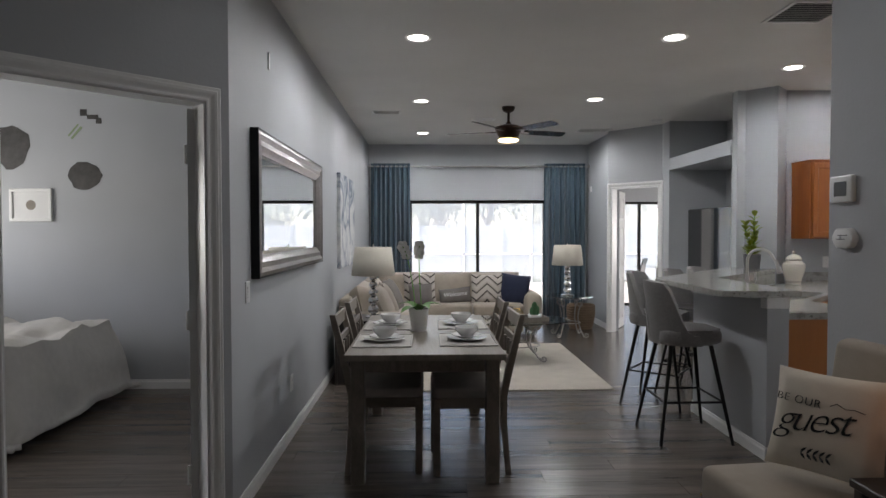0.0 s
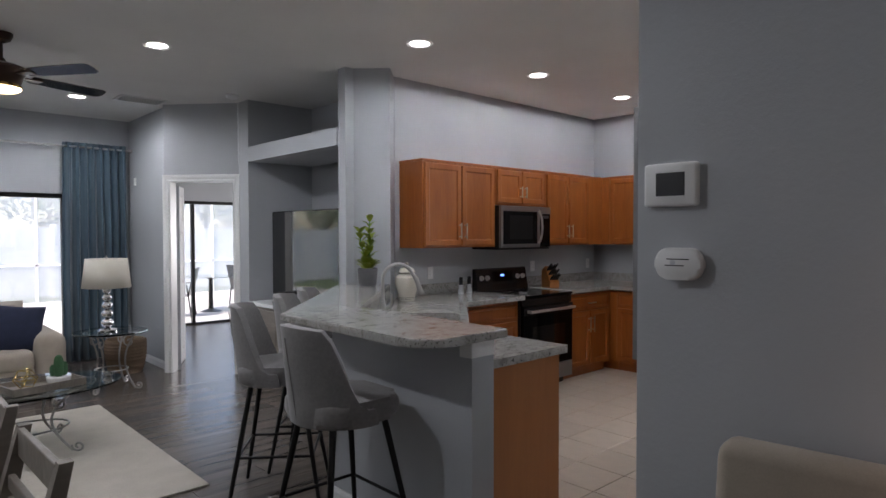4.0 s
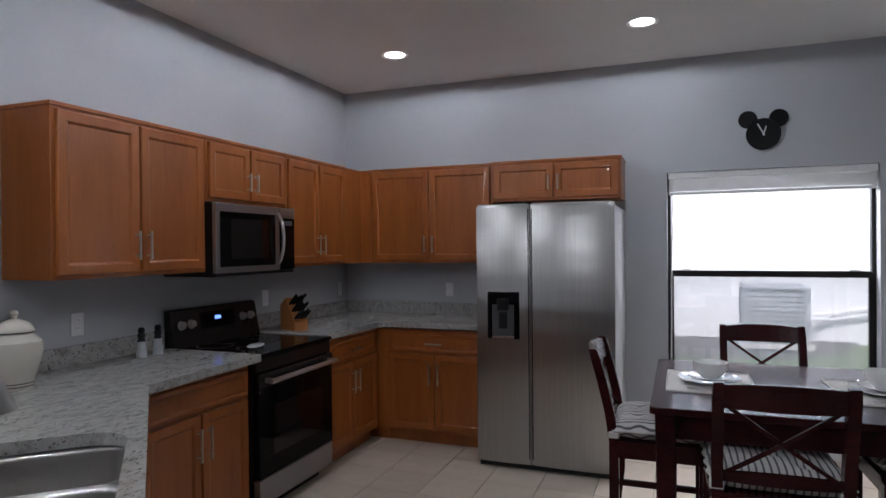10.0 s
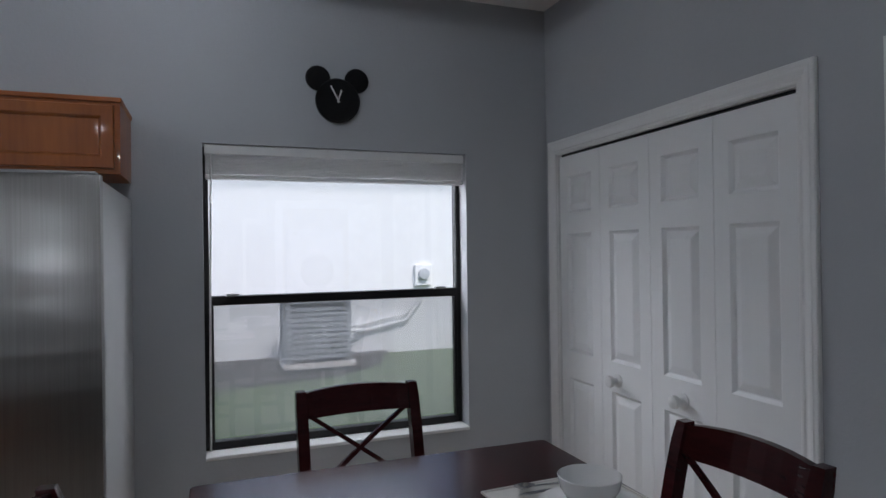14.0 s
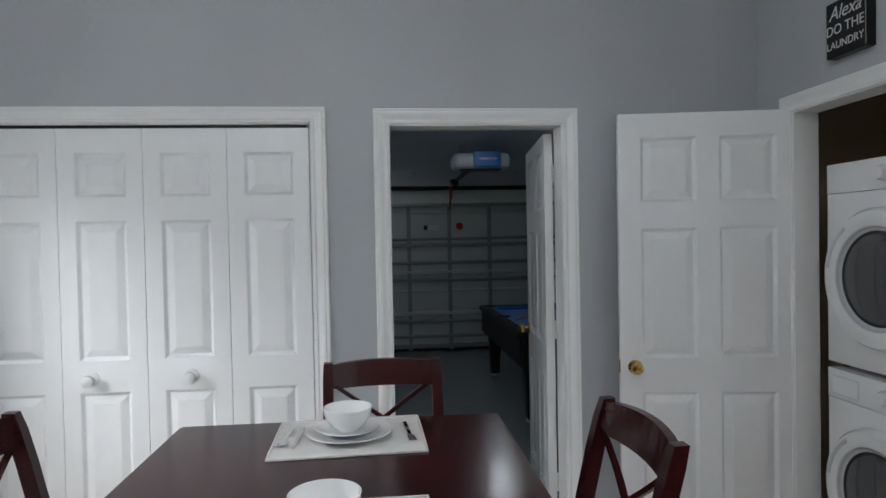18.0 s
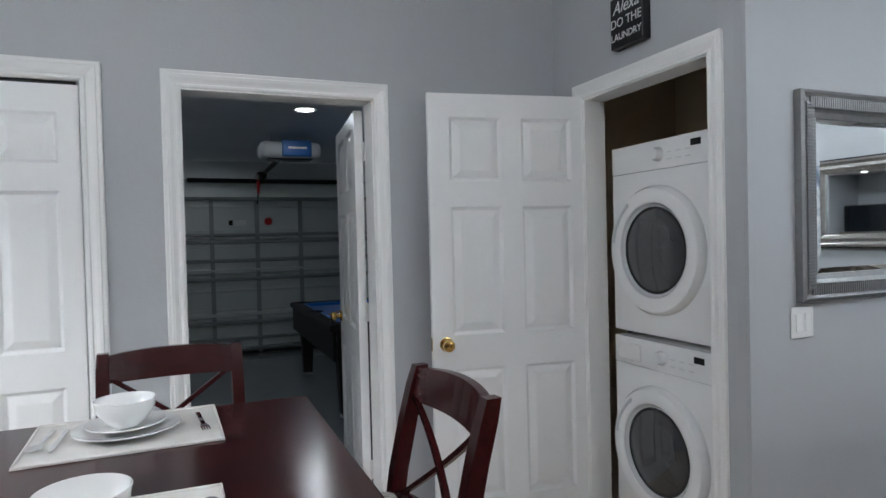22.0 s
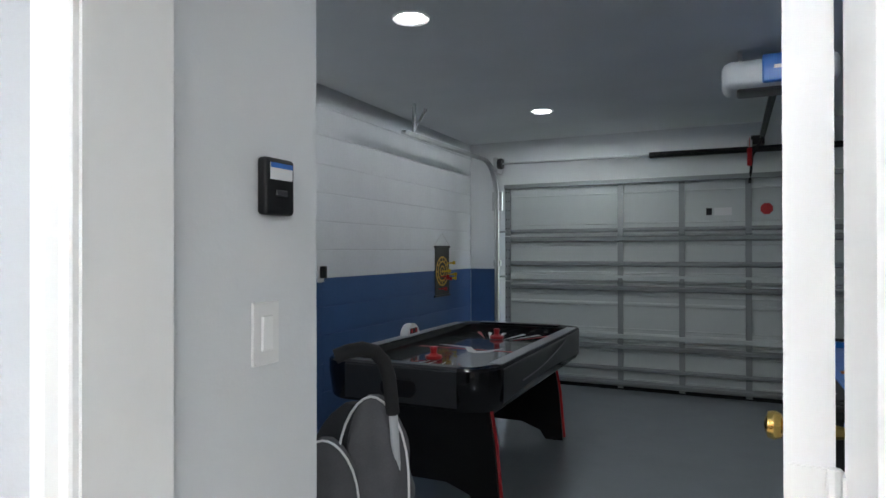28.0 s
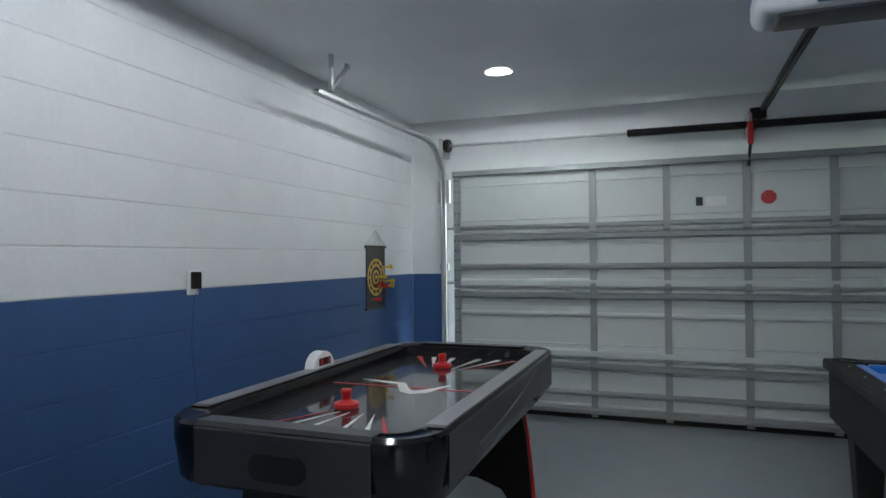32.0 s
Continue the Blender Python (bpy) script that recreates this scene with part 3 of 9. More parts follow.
def cooker(m, w=0.76, depth=0.66, h=0.915):
    t = thing("range", m, "black and stainless electric range with glass cooktop", "range")
    part("body", bx(0.003, w - 0.003, 0.02, depth - 0.04, 0.08, h - 0.02), M["black"], t)
    part("base", bx(0.03, w - 0.03, 0.05, depth - 0.09, 0.0, 0.08), M["black"], t)
    part("cooktop", bx(0, w, 0.02, depth, h - 0.022, h, bevel=0.006, seg=2), M["blackglass"], t)
    for cx, cy, r in ((0.2, 0.2, 0.08), (0.2, 0.46, 0.105), (0.56, 0.2, 0.105), (0.56, 0.46, 0.08)):
        part("burner_ring", lathe([(r - 0.003, h + 0.0006), (r, h + 0.0006)], 40, pose(cx, cy, 0), cap=False), M["fridge_recess"], t)
    bg = bmesh.new()
    prof = [(0.015, h), (0.10, h), (0.085, h + 0.06), (0.055, h + 0.215), (0.035, h + 0.225), (0.015, h + 0.22)]
    ends = [[bg.verts.new((x, y, z)) for y, z in prof] for x in (0.0, w)]
    for k in range(len(prof)):
        j = (k + 1) % len(prof)
        bg.faces.new((ends[0][k], ends[0][j], ends[1][j], ends[1][k]))
    bg.faces.new(ends[0])
    bg.faces.new(ends[1])
    b = part("backguard", bg, M["darksteel"], t, "dark stainless control panel")
    tilt = math.degrees(math.atan2(0.030, 0.155))
    face = lambda x, z: pose(x, 0.0855 - (z - h - 0.06) * 0.1935, z, 90 - tilt, 0, 180)
    part("control_glass", slab(rounded(0.30, 0.10, 0.01), 0.0, 0.002, m=face(w / 2, h + 0.14)), M["blackglass"], b)
    part("clock_display", slab(rounded(0.055, 0.022, 0.004), 0.002, 0.0026, m=face(w / 2, h + 0.15)), M["blueglow"], b, "lit blue clock display")
    for x in (0.07, 0.15, w - 0.15, w - 0.07):
        part("knob", lathe([(0.027, 0.0), (0.026, 0.006), (0.021, 0.010), (0.019, 0.026), (0.0, 0.027)], 20, face(x, h + 0.13)), M["nickel"], b, smooth=True)
    part("front_trim", bx(0.004, w - 0.004, depth - 0.045, depth - 0.012, h - 0.10, h - 0.024, bevel=0.004), M["darksteel"], t)
    d = part("oven_door", bx(0.006, w - 0.006, depth - 0.04, depth + 0.004, 0.235, h - 0.105, bevel=0.005), M["blackglass"], t)
    part("door_trim", bx(0.006, w - 0.006, depth - 0.002, depth + 0.008, h - 0.185, h - 0.107, bevel=0.003), M["darksteel"], d)
    part("oven_window", bx(0.13, w - 0.13, depth + 0.0035, depth + 0.0055, 0.34, 0.62, bevel=0.001), M["oven_win"], d)
    bm = tube([(0.04, depth + 0.055, h - 0.145), (w - 0.04, depth + 0.055, h - 0.145)], 0.014, 14)
    for x in (0.06, w - 0.06):
        box(bm, x - 0.012, x + 0.012, depth, depth + 0.055, h - 0.157, h - 0.133)
    part("oven_handle", bm, M["nickel"], d, smooth=True)
    part("storage_drawer", bx(0.006, w - 0.006, depth - 0.04, depth + 0.002, 0.085, 0.228, bevel=0.004), M["steel"], t, "stainless storage drawer")
    return t


def microwave(m, w=0.76, depth=0.40, z0=1.335, z1=1.76):
    t = thing("microwave", m, "stainless over-the-range microwave with curved handle", "microwave")
    part("body", bx(0, w, 0, depth - 0.03, z0 + 0.012, z1), M["black"], t)
    part("vent_base", bx(0.0, w, 0.0, depth - 0.01, z0, z0 + 0.016, bevel=0.003), M["black"], t)
    d = part("door", bx(w * 0.22, w, depth - 0.03, depth, z0 + 0.02, z1, bevel=0.004), M["steel"], t)
    part("door_window", bx(w * 0.285, w - 0.03, depth - 0.002, depth + 0.003, z0 + 0.055, z1 - 0.05, bevel=0.002), M["blackglass"], d)
    part("inner_window", bx(w * 0.38, w - 0.12, depth + 0.0025, depth + 0.004, z0 + 0.10, z1 - 0.09), M["oven_win"], d)
    part("control_panel", bx(0, w * 0.215, depth - 0.03, depth - 0.001, z0 + 0.02, z1, bevel=0.004), M["blackglass"], t)
    part("panel_trim", bx(0, w * 0.215, depth - 0.02, depth + 0.001, z1 - 0.07, z1 - 0.001, bevel=0.003), M["steel"], t)
    part("display", bx(w * 0.04, w * 0.17, depth - 0.001, depth + 0.0008, z1 - 0.115, z1 - 0.085), M["fridge_recess"], t)
    pts = [(w * 0.255, depth + 0.004 + 0.045 * math.sin(math.pi * u) ** 0.6, z0 + 0.06 + u * (z1 - z0 - 0.10)) for u in [i / 14 for i in range(15)]]
    part("handle", tube(pts, 0.011, 12), M["nickel"], t, "curved brushed steel handle", smooth=True)
    return t


def fridge_steel_mat():
    """Brushed sheet steel, slightly wavy, so that what it mirrors runs in level bands."""
    m, nt, b = mat("wavy_brushed_steel")
    brush = noise_node(nt, 160.0, 3.0, 0.6, (1, 1, 0.015))
    r = ramp(nt, brush.outputs["Fac"], [(0.3, (0.31, 0.30, 0.29)), (0.7, (0.36, 0.35, 0.34))])
    nt.links.new(r.outputs["Color"], b.inputs["Base Color"])
    b.inputs["Metallic"].default_value, b.inputs["Roughness"].default_value = 1.0, 0.28
    wave = noise_node(nt, 2.4, 2.0, 0.5, (0.35, 0.35, 2.2))
    bump(nt, b, wave.outputs["Fac"], 0.35, 0.02)
    return m


M["fridge_steel"] = fridge_steel_mat()
M["fridge_side"] = plain("pale_grey_steel", (0.52, 0.525, 0.53), 0.4, 0.3, 60, 0.04, 0.08)
M["fridge_recess"] = plain("dark_grey_plastic", (0.05, 0.05, 0.052), 0.4, grain=40, vary=0.1, rel=0.05)
M["darksteel"] = plain("black_stainless", (0.045, 0.04, 0.04), 0.25, 0.7, 90, 0.1, 0.03, stretch=(0.05, 1, 1))
M["oven_win"] = plain("oven_window_glass", (0.003, 0.0026, 0.0026), 0.06, grain=20, vary=0.2, rel=0.0)
M["blueglow"] = emitter("blue_display", (0.10, 0.25, 1.0), 1.0)


# ---- furniture makers ----
M["ticking"] = None


def stripes_mat(name, a, b, width, axis=0):
    m, nt, bs = mat(name)
    tc = nt.nodes.new("ShaderNodeTexCoord")
    sep = nt.nodes.new("ShaderNodeSeparateXYZ")
    nt.links.new(tc.outputs["Object"], sep.inputs[0])
    f = nt.nodes.new("ShaderNodeMath")
    f.operation = "PINGPONG"
    f.inputs[1].default_value = width
    nt.links.new(sep.outputs[axis], f.inputs[0])
    d = nt.nodes.new("ShaderNodeMath")
    d.operation = "DIVIDE"
    d.inputs[1].default_value = width
    nt.links.new(f.outputs[0], d.inputs[0])
    r = ramp(nt, d.outputs[0], [(0.28, a), (0.36, b)])
    nt.links.new(r.outputs["Color"], bs.inputs["Base Color"])
    bs.inputs["Roughness"].default_value = 0.9
    n = noise_node(nt, 300, 2)
    bump(nt, bs, n.outputs["Fac"], 0.3, 0.001)
    return m


M["ticking"] = stripes_mat("striped_ticking", (0.10, 0.10, 0.11), (0.55, 0.53, 0.51), 0.012)
M["linen"] = plain("white_linen", (0.62, 0.60, 0.57), 0.9, grain=260, vary=0.08, rel=0.4)
M["linen_grey"] = plain("grey_linen", (0.36, 0.355, 0.36), 0.9, grain=260, vary=0.1, rel=0.4)


def pub_chair(m):
    """A counter-height chair with a curved crest rail and a crossed back; it faces +y, its back at -y."""
    t = thing("counter_chair", m, "dark cherry counter-height chair with crossed back and tied striped cushion", "chair", "chairs round the dark kitchen table")
    W, D, S, H = 0.45, 0.42, 0.61, 1.02
    mt = M["cherry"]

    def back(z):
        return -D / 2 + 0.02 - max(0.0, z - S) ** 1.35 * 0.30 - max(0.0, 0.35 - z) * 0.12

    for sx in (-1, 1):
        pts = [(sx * (W / 2 - 0.022), back(z), z) for z in (0.0, 0.18, 0.35, 0.5, 0.61, 0.74, 0.88, 0.97, H)]
        bm = bmesh.new()
        rings = []
        for i, p in enumerate(pts):
            hw = 0.019 if 0 < i < 8 else 0.016
            rings.append([bm.verts.new((p[0] + a * hw, p[1] + b * hw * 1.1, p[2])) for a, b in ((-1, -1), (1, -1), (1, 1), (-1, 1))])
        for a, b in zip(rings, rings[1:]):
            for k in range(4):
                bm.faces.new((a[k], a[(k + 1) % 4], b[(k + 1) % 4], b[k]))
        bm.faces.new(rings[0])
        bm.faces.new(rings[-1])
        part("back_leg", bm, mt, t)
        bm = bmesh.new()
        box(bm, sx * (W / 2 - 0.022) - 0.02, sx * (W / 2 - 0.022) + 0.02, D / 2 - 0.045, D / 2 - 0.005, 0, S - 0.02, bevel=0.003)
        for v in bm.verts:
            k = 1 - max(0.0, 0.45 - v.co.z) * 0.5
            v.co.x = sx * (W / 2 - 0.022) + (v.co.x - sx * (W / 2 - 0.022)) * k
        part("front_leg", bm, mt, t)
        part("side_stretcher", bx(sx * (W / 2 - 0.022) - 0.01, sx * (W / 2 - 0.022) + 0.01, -D / 2 + 0.02, D / 2 - 0.02, 0.26, 0.29, bevel=0.003), mt, t)
        part("side_rail", bx(sx * (W / 2 - 0.022) - 0.011, sx * (W / 2 - 0.022) + 0.011, -D / 2 + 0.03, D / 2 - 0.03, S - 0.075, S - 0.018), mt, t)
    part("foot_rail", bx(-W / 2 + 0.03, W / 2 - 0.03, D / 2 - 0.037, D / 2 - 0.013, 0.20, 0.235, bevel=0.003), mt, t)
    part("back_stretcher", bx(-W / 2 + 0.03, W / 2 - 0.03, -D / 2 - 0.0, -D / 2 + 0.022, 0.30, 0.33, bevel=0.003), mt, t)
    part("front_rail", bx(-W / 2 + 0.03, W / 2 - 0.03, D / 2 - 0.036, D / 2 - 0.014, S - 0.075, S - 0.018), mt, t)
    part("back_rail", bx(-W / 2 + 0.03, W / 2 - 0.03, -D / 2 + 0.008, -D / 2 + 0.03, S - 0.075, S - 0.018), mt, t)
    part("seat", slab(rounded(W, D, 0.03), S - 0.018, S + 0.004, 0.004), mt, t)

    def bar(z0, z1, th, n=9, bow=0.022):
        bm = bmesh.new()
        rings = []
        for i in range(n):
            u = 2 * i / (n - 1) - 1
            x = u * (W / 2 - 0.03)
            dy = -bow * (1 - u * u)
            top = 0.012 * (1 - u * u)
            rings.append([bm.verts.new((x, back(z) + dy + o, z + (top if z == z1 else 0))) for z, o in ((z0, -th), (z0, th), (z1, th), (z1, -th))])
        for a, b in zip(rings, rings[1:]):
            for k in range(4):
                bm.faces.new((a[k], a[(k + 1) % 4], b[(k + 1) % 4], b[k]))
        bm.faces.new(rings[0])
        bm.faces.new(rings[-1])
        return bm

    part("crest_rail", bar(H - 0.092, H - 0.008, 0.011, bow=0.03), mt, t)
    part("lower_rail", bar(S + 0.045, S + 0.08, 0.009), mt, t)
    for sx in (-1, 1):
        bm = bmesh.new()
        rings = []
        for i in range(9):
            u = i / 8
            z = S + 0.07 + u * (H - 0.085 - S - 0.065)
            x = sx * (2 * u - 1) * (W / 2 - 0.045)
            dy = -0.022 * (1 - (2 * u - 1) ** 2) + (0.004 if sx > 0 else -0.004)
            rings.append([bm.verts.new((x + a * 0.012, back(z) + dy + b * 0.007, z)) for a, b in ((-1, -1), (1, -1), (1, 1), (-1, 1))])
        for a, b in zip(rings, rings[1:]):
            for k in range(4):
                bm.faces.new((a[k], a[(k + 1) % 4], b[(k + 1) % 4], b[k]))
        part("cross_slat", bm, mt, t)
    bm = cushion(W + 0.01, D + 0.0, 0.10, 5.0, 20, 20, pose(0, 0.008, S + 0.05))
    for v in bm.verts:
        for px, py in ((-0.1, -0.1), (0.1, -0.1), (0.0, 0.0), (-0.1, 0.1), (0.1, 0.1)):
            q = math.hypot(v.co.x - px, v.co.y - py - 0.008)
            if v.co.z > S + 0.05:
                v.co.z -= 0.024 * math.exp(-(q / 0.035) ** 2)
        v.co.y += 0.006 * math.sin(v.co.x * 60) * (abs(v.co.y) > D / 2 - 0.03)
        v.co.x += 0.006 * math.sin(v.co.y * 60) * (abs(v.co.x) > W / 2 - 0.03)
        v.co.z = max(v.co.z, S + 0.005)
    part("cushion", bm, M["ticking"], t, "tufted black-and-white striped cushion", smooth=True)
    for sx in (-1, 1):
        part("tie", bx(sx * (W / 2 - 0.022) - 0.024, sx * (W / 2 - 0.022) + 0.024, -D / 2 - 0.004, -D / 2 + 0.044, S + 0.012, S + 0.045, bevel=0.006), M["linen"], t, "white cushion tie")
    return t


def pub_table(m, W, D, H):
    t = thing("kitchen_table", m, "dark cherry counter-height kitchen table with polished top", "table")
    mt = M["cherry"]
    part("tabletop", slab(rounded(W, D, 0.02, 4), H - 0.03, H, 0.005), mt, t)
    for sx in (-1, 1):
        part("apron", bx(sx * (W / 2 - 0.06) - 0.011, sx * (W / 2 - 0.06) + 0.011, -D / 2 + 0.08, D / 2 - 0.08, H - 0.13, H - 0.03), mt, t)
        part("apron", bx(-W / 2 + 0.08, W / 2 - 0.08, sx * (D / 2 - 0.06) - 0.011, sx * (D / 2 - 0.06) + 0.011, H - 0.13, H - 0.03), mt, t)
        for sy in (-1, 1):
            bm = bx(-0.04, 0.04, -0.04, 0.04, 0, H - 0.03, bevel=0.005)
            for v in bm.verts:
                k = 1 - max(0.0, 0.6 - v.co.z) * 0.4
                v.co = Vector((sx * (W / 2 - 0.06) + v.co.x * k, sy * (D / 2 - 0.06) + v.co.y * k, v.co.z))
            part("leg", bm, mt, t)
    return t


def bowl(m, r=0.085, h=0.072, group="bowls on the tables"):
    b = part("bowl", lathe([(0.0, 0.004), (r * 0.45, 0.0), (r * 0.5, 0.004), (r * 0.72, 0.018), (r * 0.93, h * 0.6), (r, h), (r * 0.975, h + 0.001), (r * 0.9, h * 0.6), (r * 0.68, 0.024), (r * 0.4, 0.012), (0.0, 0.011)], 32, cap=False), M["china"], smooth=True)
    b.matrix_basis = m
    return tagged(b, "white china bowl standing on two plates", "bowl", group)


def plate(m, r, group="plates on the tables"):
    b = part("plate", lathe([(0.0, 0.002), (r * 0.55, 0.0), (r * 0.6, 0.003), (r * 0.75, 0.006), (r, 0.016), (r * 0.995, 0.019), (r * 0.74, 0.010), (r * 0.58, 0.0065), (0.0, 0.006)], 40, cap=False), M["china"], smooth=True)
    b.matrix_basis = m
    return tagged(b, "round white china plate under a bowl", "plate", group)


def placemat(m, w, d, material, label):
    bm = bmesh.new()
    n = 12
    g = [[bm.verts.new(((i / n - 0.5) * w, (j / n - 0.5) * d, 0.003 + 0.0015 * noise.noise((i * 0.9, j * 0.9, w * 9)))) for j in range(n + 1)] for i in range(n + 1)]
    for i in range(n):
        for j in range(n):
            bm.faces.new((g[i][j], g[i + 1][j], g[i + 1][j + 1], g[i][j + 1]))
    r = bmesh.ops.extrude_face_region(bm, geom=list(bm.faces))
    for v in r["geom"]:
        if isinstance(v, bmesh.types.BMVert):
            v.co.z = 0.0005
    hem = [(sx * (w / 2 - 0.003), sy * (d / 2 - 0.003), 0.0035) for sx, sy in ((-1, -1), (1, -1), (1, 1), (-1, 1))]
    pts = [Vector(a).lerp(Vector(b_), q / 6) for a, b_ in zip(hem, hem[1:] + hem[:1]) for q in range(6)]
    tube(pts, 0.0045, 6, bm, closed=True)
    b = part("placemat", bm, material, smooth=True)
    b.matrix_basis = m
    return tagged(b, label, "placemat", "placemats")


def cutlery(kind, m):
    bm = bmesh.new()
    if kind == "knife":
        slab([(-0.008, -0.10), (0.008, -0.10), (0.007, 0.0), (0.010, 0.02), (0.009, 0.09), (0.0, 0.11), (-0.006, 0.08), (-0.006, 0.0)], 0.0, 0.003, 0.001, bm=bm)
    elif kind == "spoon":
        slab([(-0.007, -0.10), (0.007, -0.10), (0.004, 0.02), (0.004, 0.045), (-0.004, 0.045), (-0.004, 0.02)], 0.001, 0.004, 0.001, bm=bm)
        lathe([(0.0, 0.0), (0.55, 0.1), (1.0, 1.0), (0.97, 1.0), (0.5, 0.3), (0.0, 0.2)], 18, pose(0, 0.07, 0.0) @ Matrix.Diagonal((0.019, 0.03, 0.008, 1)), bm, cap=False)
    else:
        slab([(-0.007, -0.10), (0.007, -0.10), (0.004, 0.03), (0.011, 0.05), (0.011, 0.06), (-0.011, 0.06), (-0.011, 0.05), (-0.004, 0.03)], 0.001, 0.004, 0.001, bm=bm)
        for k in range(4):
            x = -0.0095 + k * 0.0063
            box(bm, x - 0.0014, x + 0.0014, 0.058, 0.10, 0.002, 0.0045)
    b = part(kind, bm, M["chrome"], smooth=True)
    b.matrix_basis = m
    return tagged(b, "polished steel %s lying on a placemat" % kind, kind, "cutlery")


def place_setting(x, y, z, rz, mw, md, mat_, label, steel=True, big=0.135):
    base = pose(x, y, z, 0, 0, rz)
    placemat(base, mw, md, mat_, label)
    top = 0.0065
    plate(base @ pose(0, 0, top), big)
    plate(base @ pose(0.004, 0.003, top + 0.012), big * 0.74)
    bowl(base @ pose(0.004, 0.003, top + 0.0195), big * 0.575 if steel else 0.073, 0.072 if steel else 0.058)
    if steel:
        cutlery("fork", base @ pose(-mw * 0.40, 0.0, top, 0, 0, 4))
        cutlery("knife", base @ pose(mw * 0.34, 0.0, top, 0, 0, -3))
        cutlery("spoon", base @ pose(mw * 0.42, 0.0, top, 0, 0, -6))


# ---- garage makers ----
STILES = (5.16, 4.585, 4.01, 3.435, 2.86, 2.285)
M["gdoor"] = plain("white_steel_panel", (0.55, 0.59, 0.575), 0.45, 0.1, 8, 0.03, 0.0)
M["strut_steel"] = plain("dull_galvanised_steel", (0.30, 0.318, 0.32), 0.4, 0.45, 18, 0.05, 0.0)
M["satin_black"] = plain("satin_black_laminate", (0.006, 0.006, 0.0065), 0.55, grain=40, vary=0.1, rel=0.05)
M["blockwhite"] = plain("white_block_paint", (0.66, 0.675, 0.69), 0.6, grain=35, vary=0.05, rel=0.35, dist=0.003, per_piece=0.006)
M["blockblue"] = plain("blue_block_paint", (0.034, 0.085, 0.21), 0.5, grain=35, vary=0.10, rel=0.35, dist=0.003, per_piece=0.012)
M["joint_w"] = plain("painted_joint_white", (0.63, 0.645, 0.66), 0.75)
M["joint_b"] = plain("painted_joint_blue", (0.045, 0.085, 0.22), 0.7)
M["epoxy"] = plain("grey_floor_paint", (0.215, 0.24, 0.252), 0.2, grain=5, vary=0.07, rel=0.05, coat=0.3)
M["red"] = plain("red_plastic", (0.45, 0.012, 0.014), 0.3, grain=30, vary=0.1, rel=0.02)
M["rail_grey"] = plain("charcoal_vinyl", (0.030, 0.030, 0.033), 0.35, grain=60, vary=0.1, rel=0.05, coat=0.2)
M["rail_silver"] = plain("satin_silver_vinyl", (0.20, 0.20, 0.21), 0.35, 0.2, 60, 0.05, 0.02)
M["playfield"] = plain("dark_glossy_playfield", (0.03, 0.031, 0.034), 0.1, grain=20, vary=0.1, rel=0.0, coat=0.5)
M["gloss_black"] = plain("glossy_black_plastic", (0.008, 0.008, 0.009), 0.12, grain=40, vary=0.1, rel=0.0)
M["white_ink"] = plain("white_print", (0.7, 0.7, 0.7), 0.3, rel=0.0, vary=0.02)
M["felt"] = plain("blue_felt", (0.008, 0.15, 0.52), 0.95, grain=200, vary=0.12, rel=0.3, sheen=0.3)
M["slate_cloth"] = plain("dark_grey_cloth", (0.03, 0.03, 0.034), 0.9, grain=220, vary=0.2, rel=0.4)
M["grey_cloth"] = plain("grey_cloth", (0.09, 0.09, 0.098), 0.9, grain=220, vary=0.15, rel=0.4)
M["foam"] = plain("black_foam", (0.008, 0.008, 0.009), 0.85, grain=120, vary=0.2, rel=0.3)
M["opener_grey"] = plain("pale_grey_plastic", (0.5, 0.52, 0.54), 0.4, grain=40, vary=0.03, rel=0.03)
M["opener_blue"] = plain("blue_plastic", (0.02, 0.13, 0.45), 0.35, grain=40, vary=0.05, rel=0.03)
M["gold"] = plain("gold_print", (0.55, 0.33, 0.05), 0.45, grain=40, vary=0.15, rel=0.05)
M["yellow"] = plain("yellow_plastic", (0.75, 0.5, 0.03), 0.4, rel=0.02)


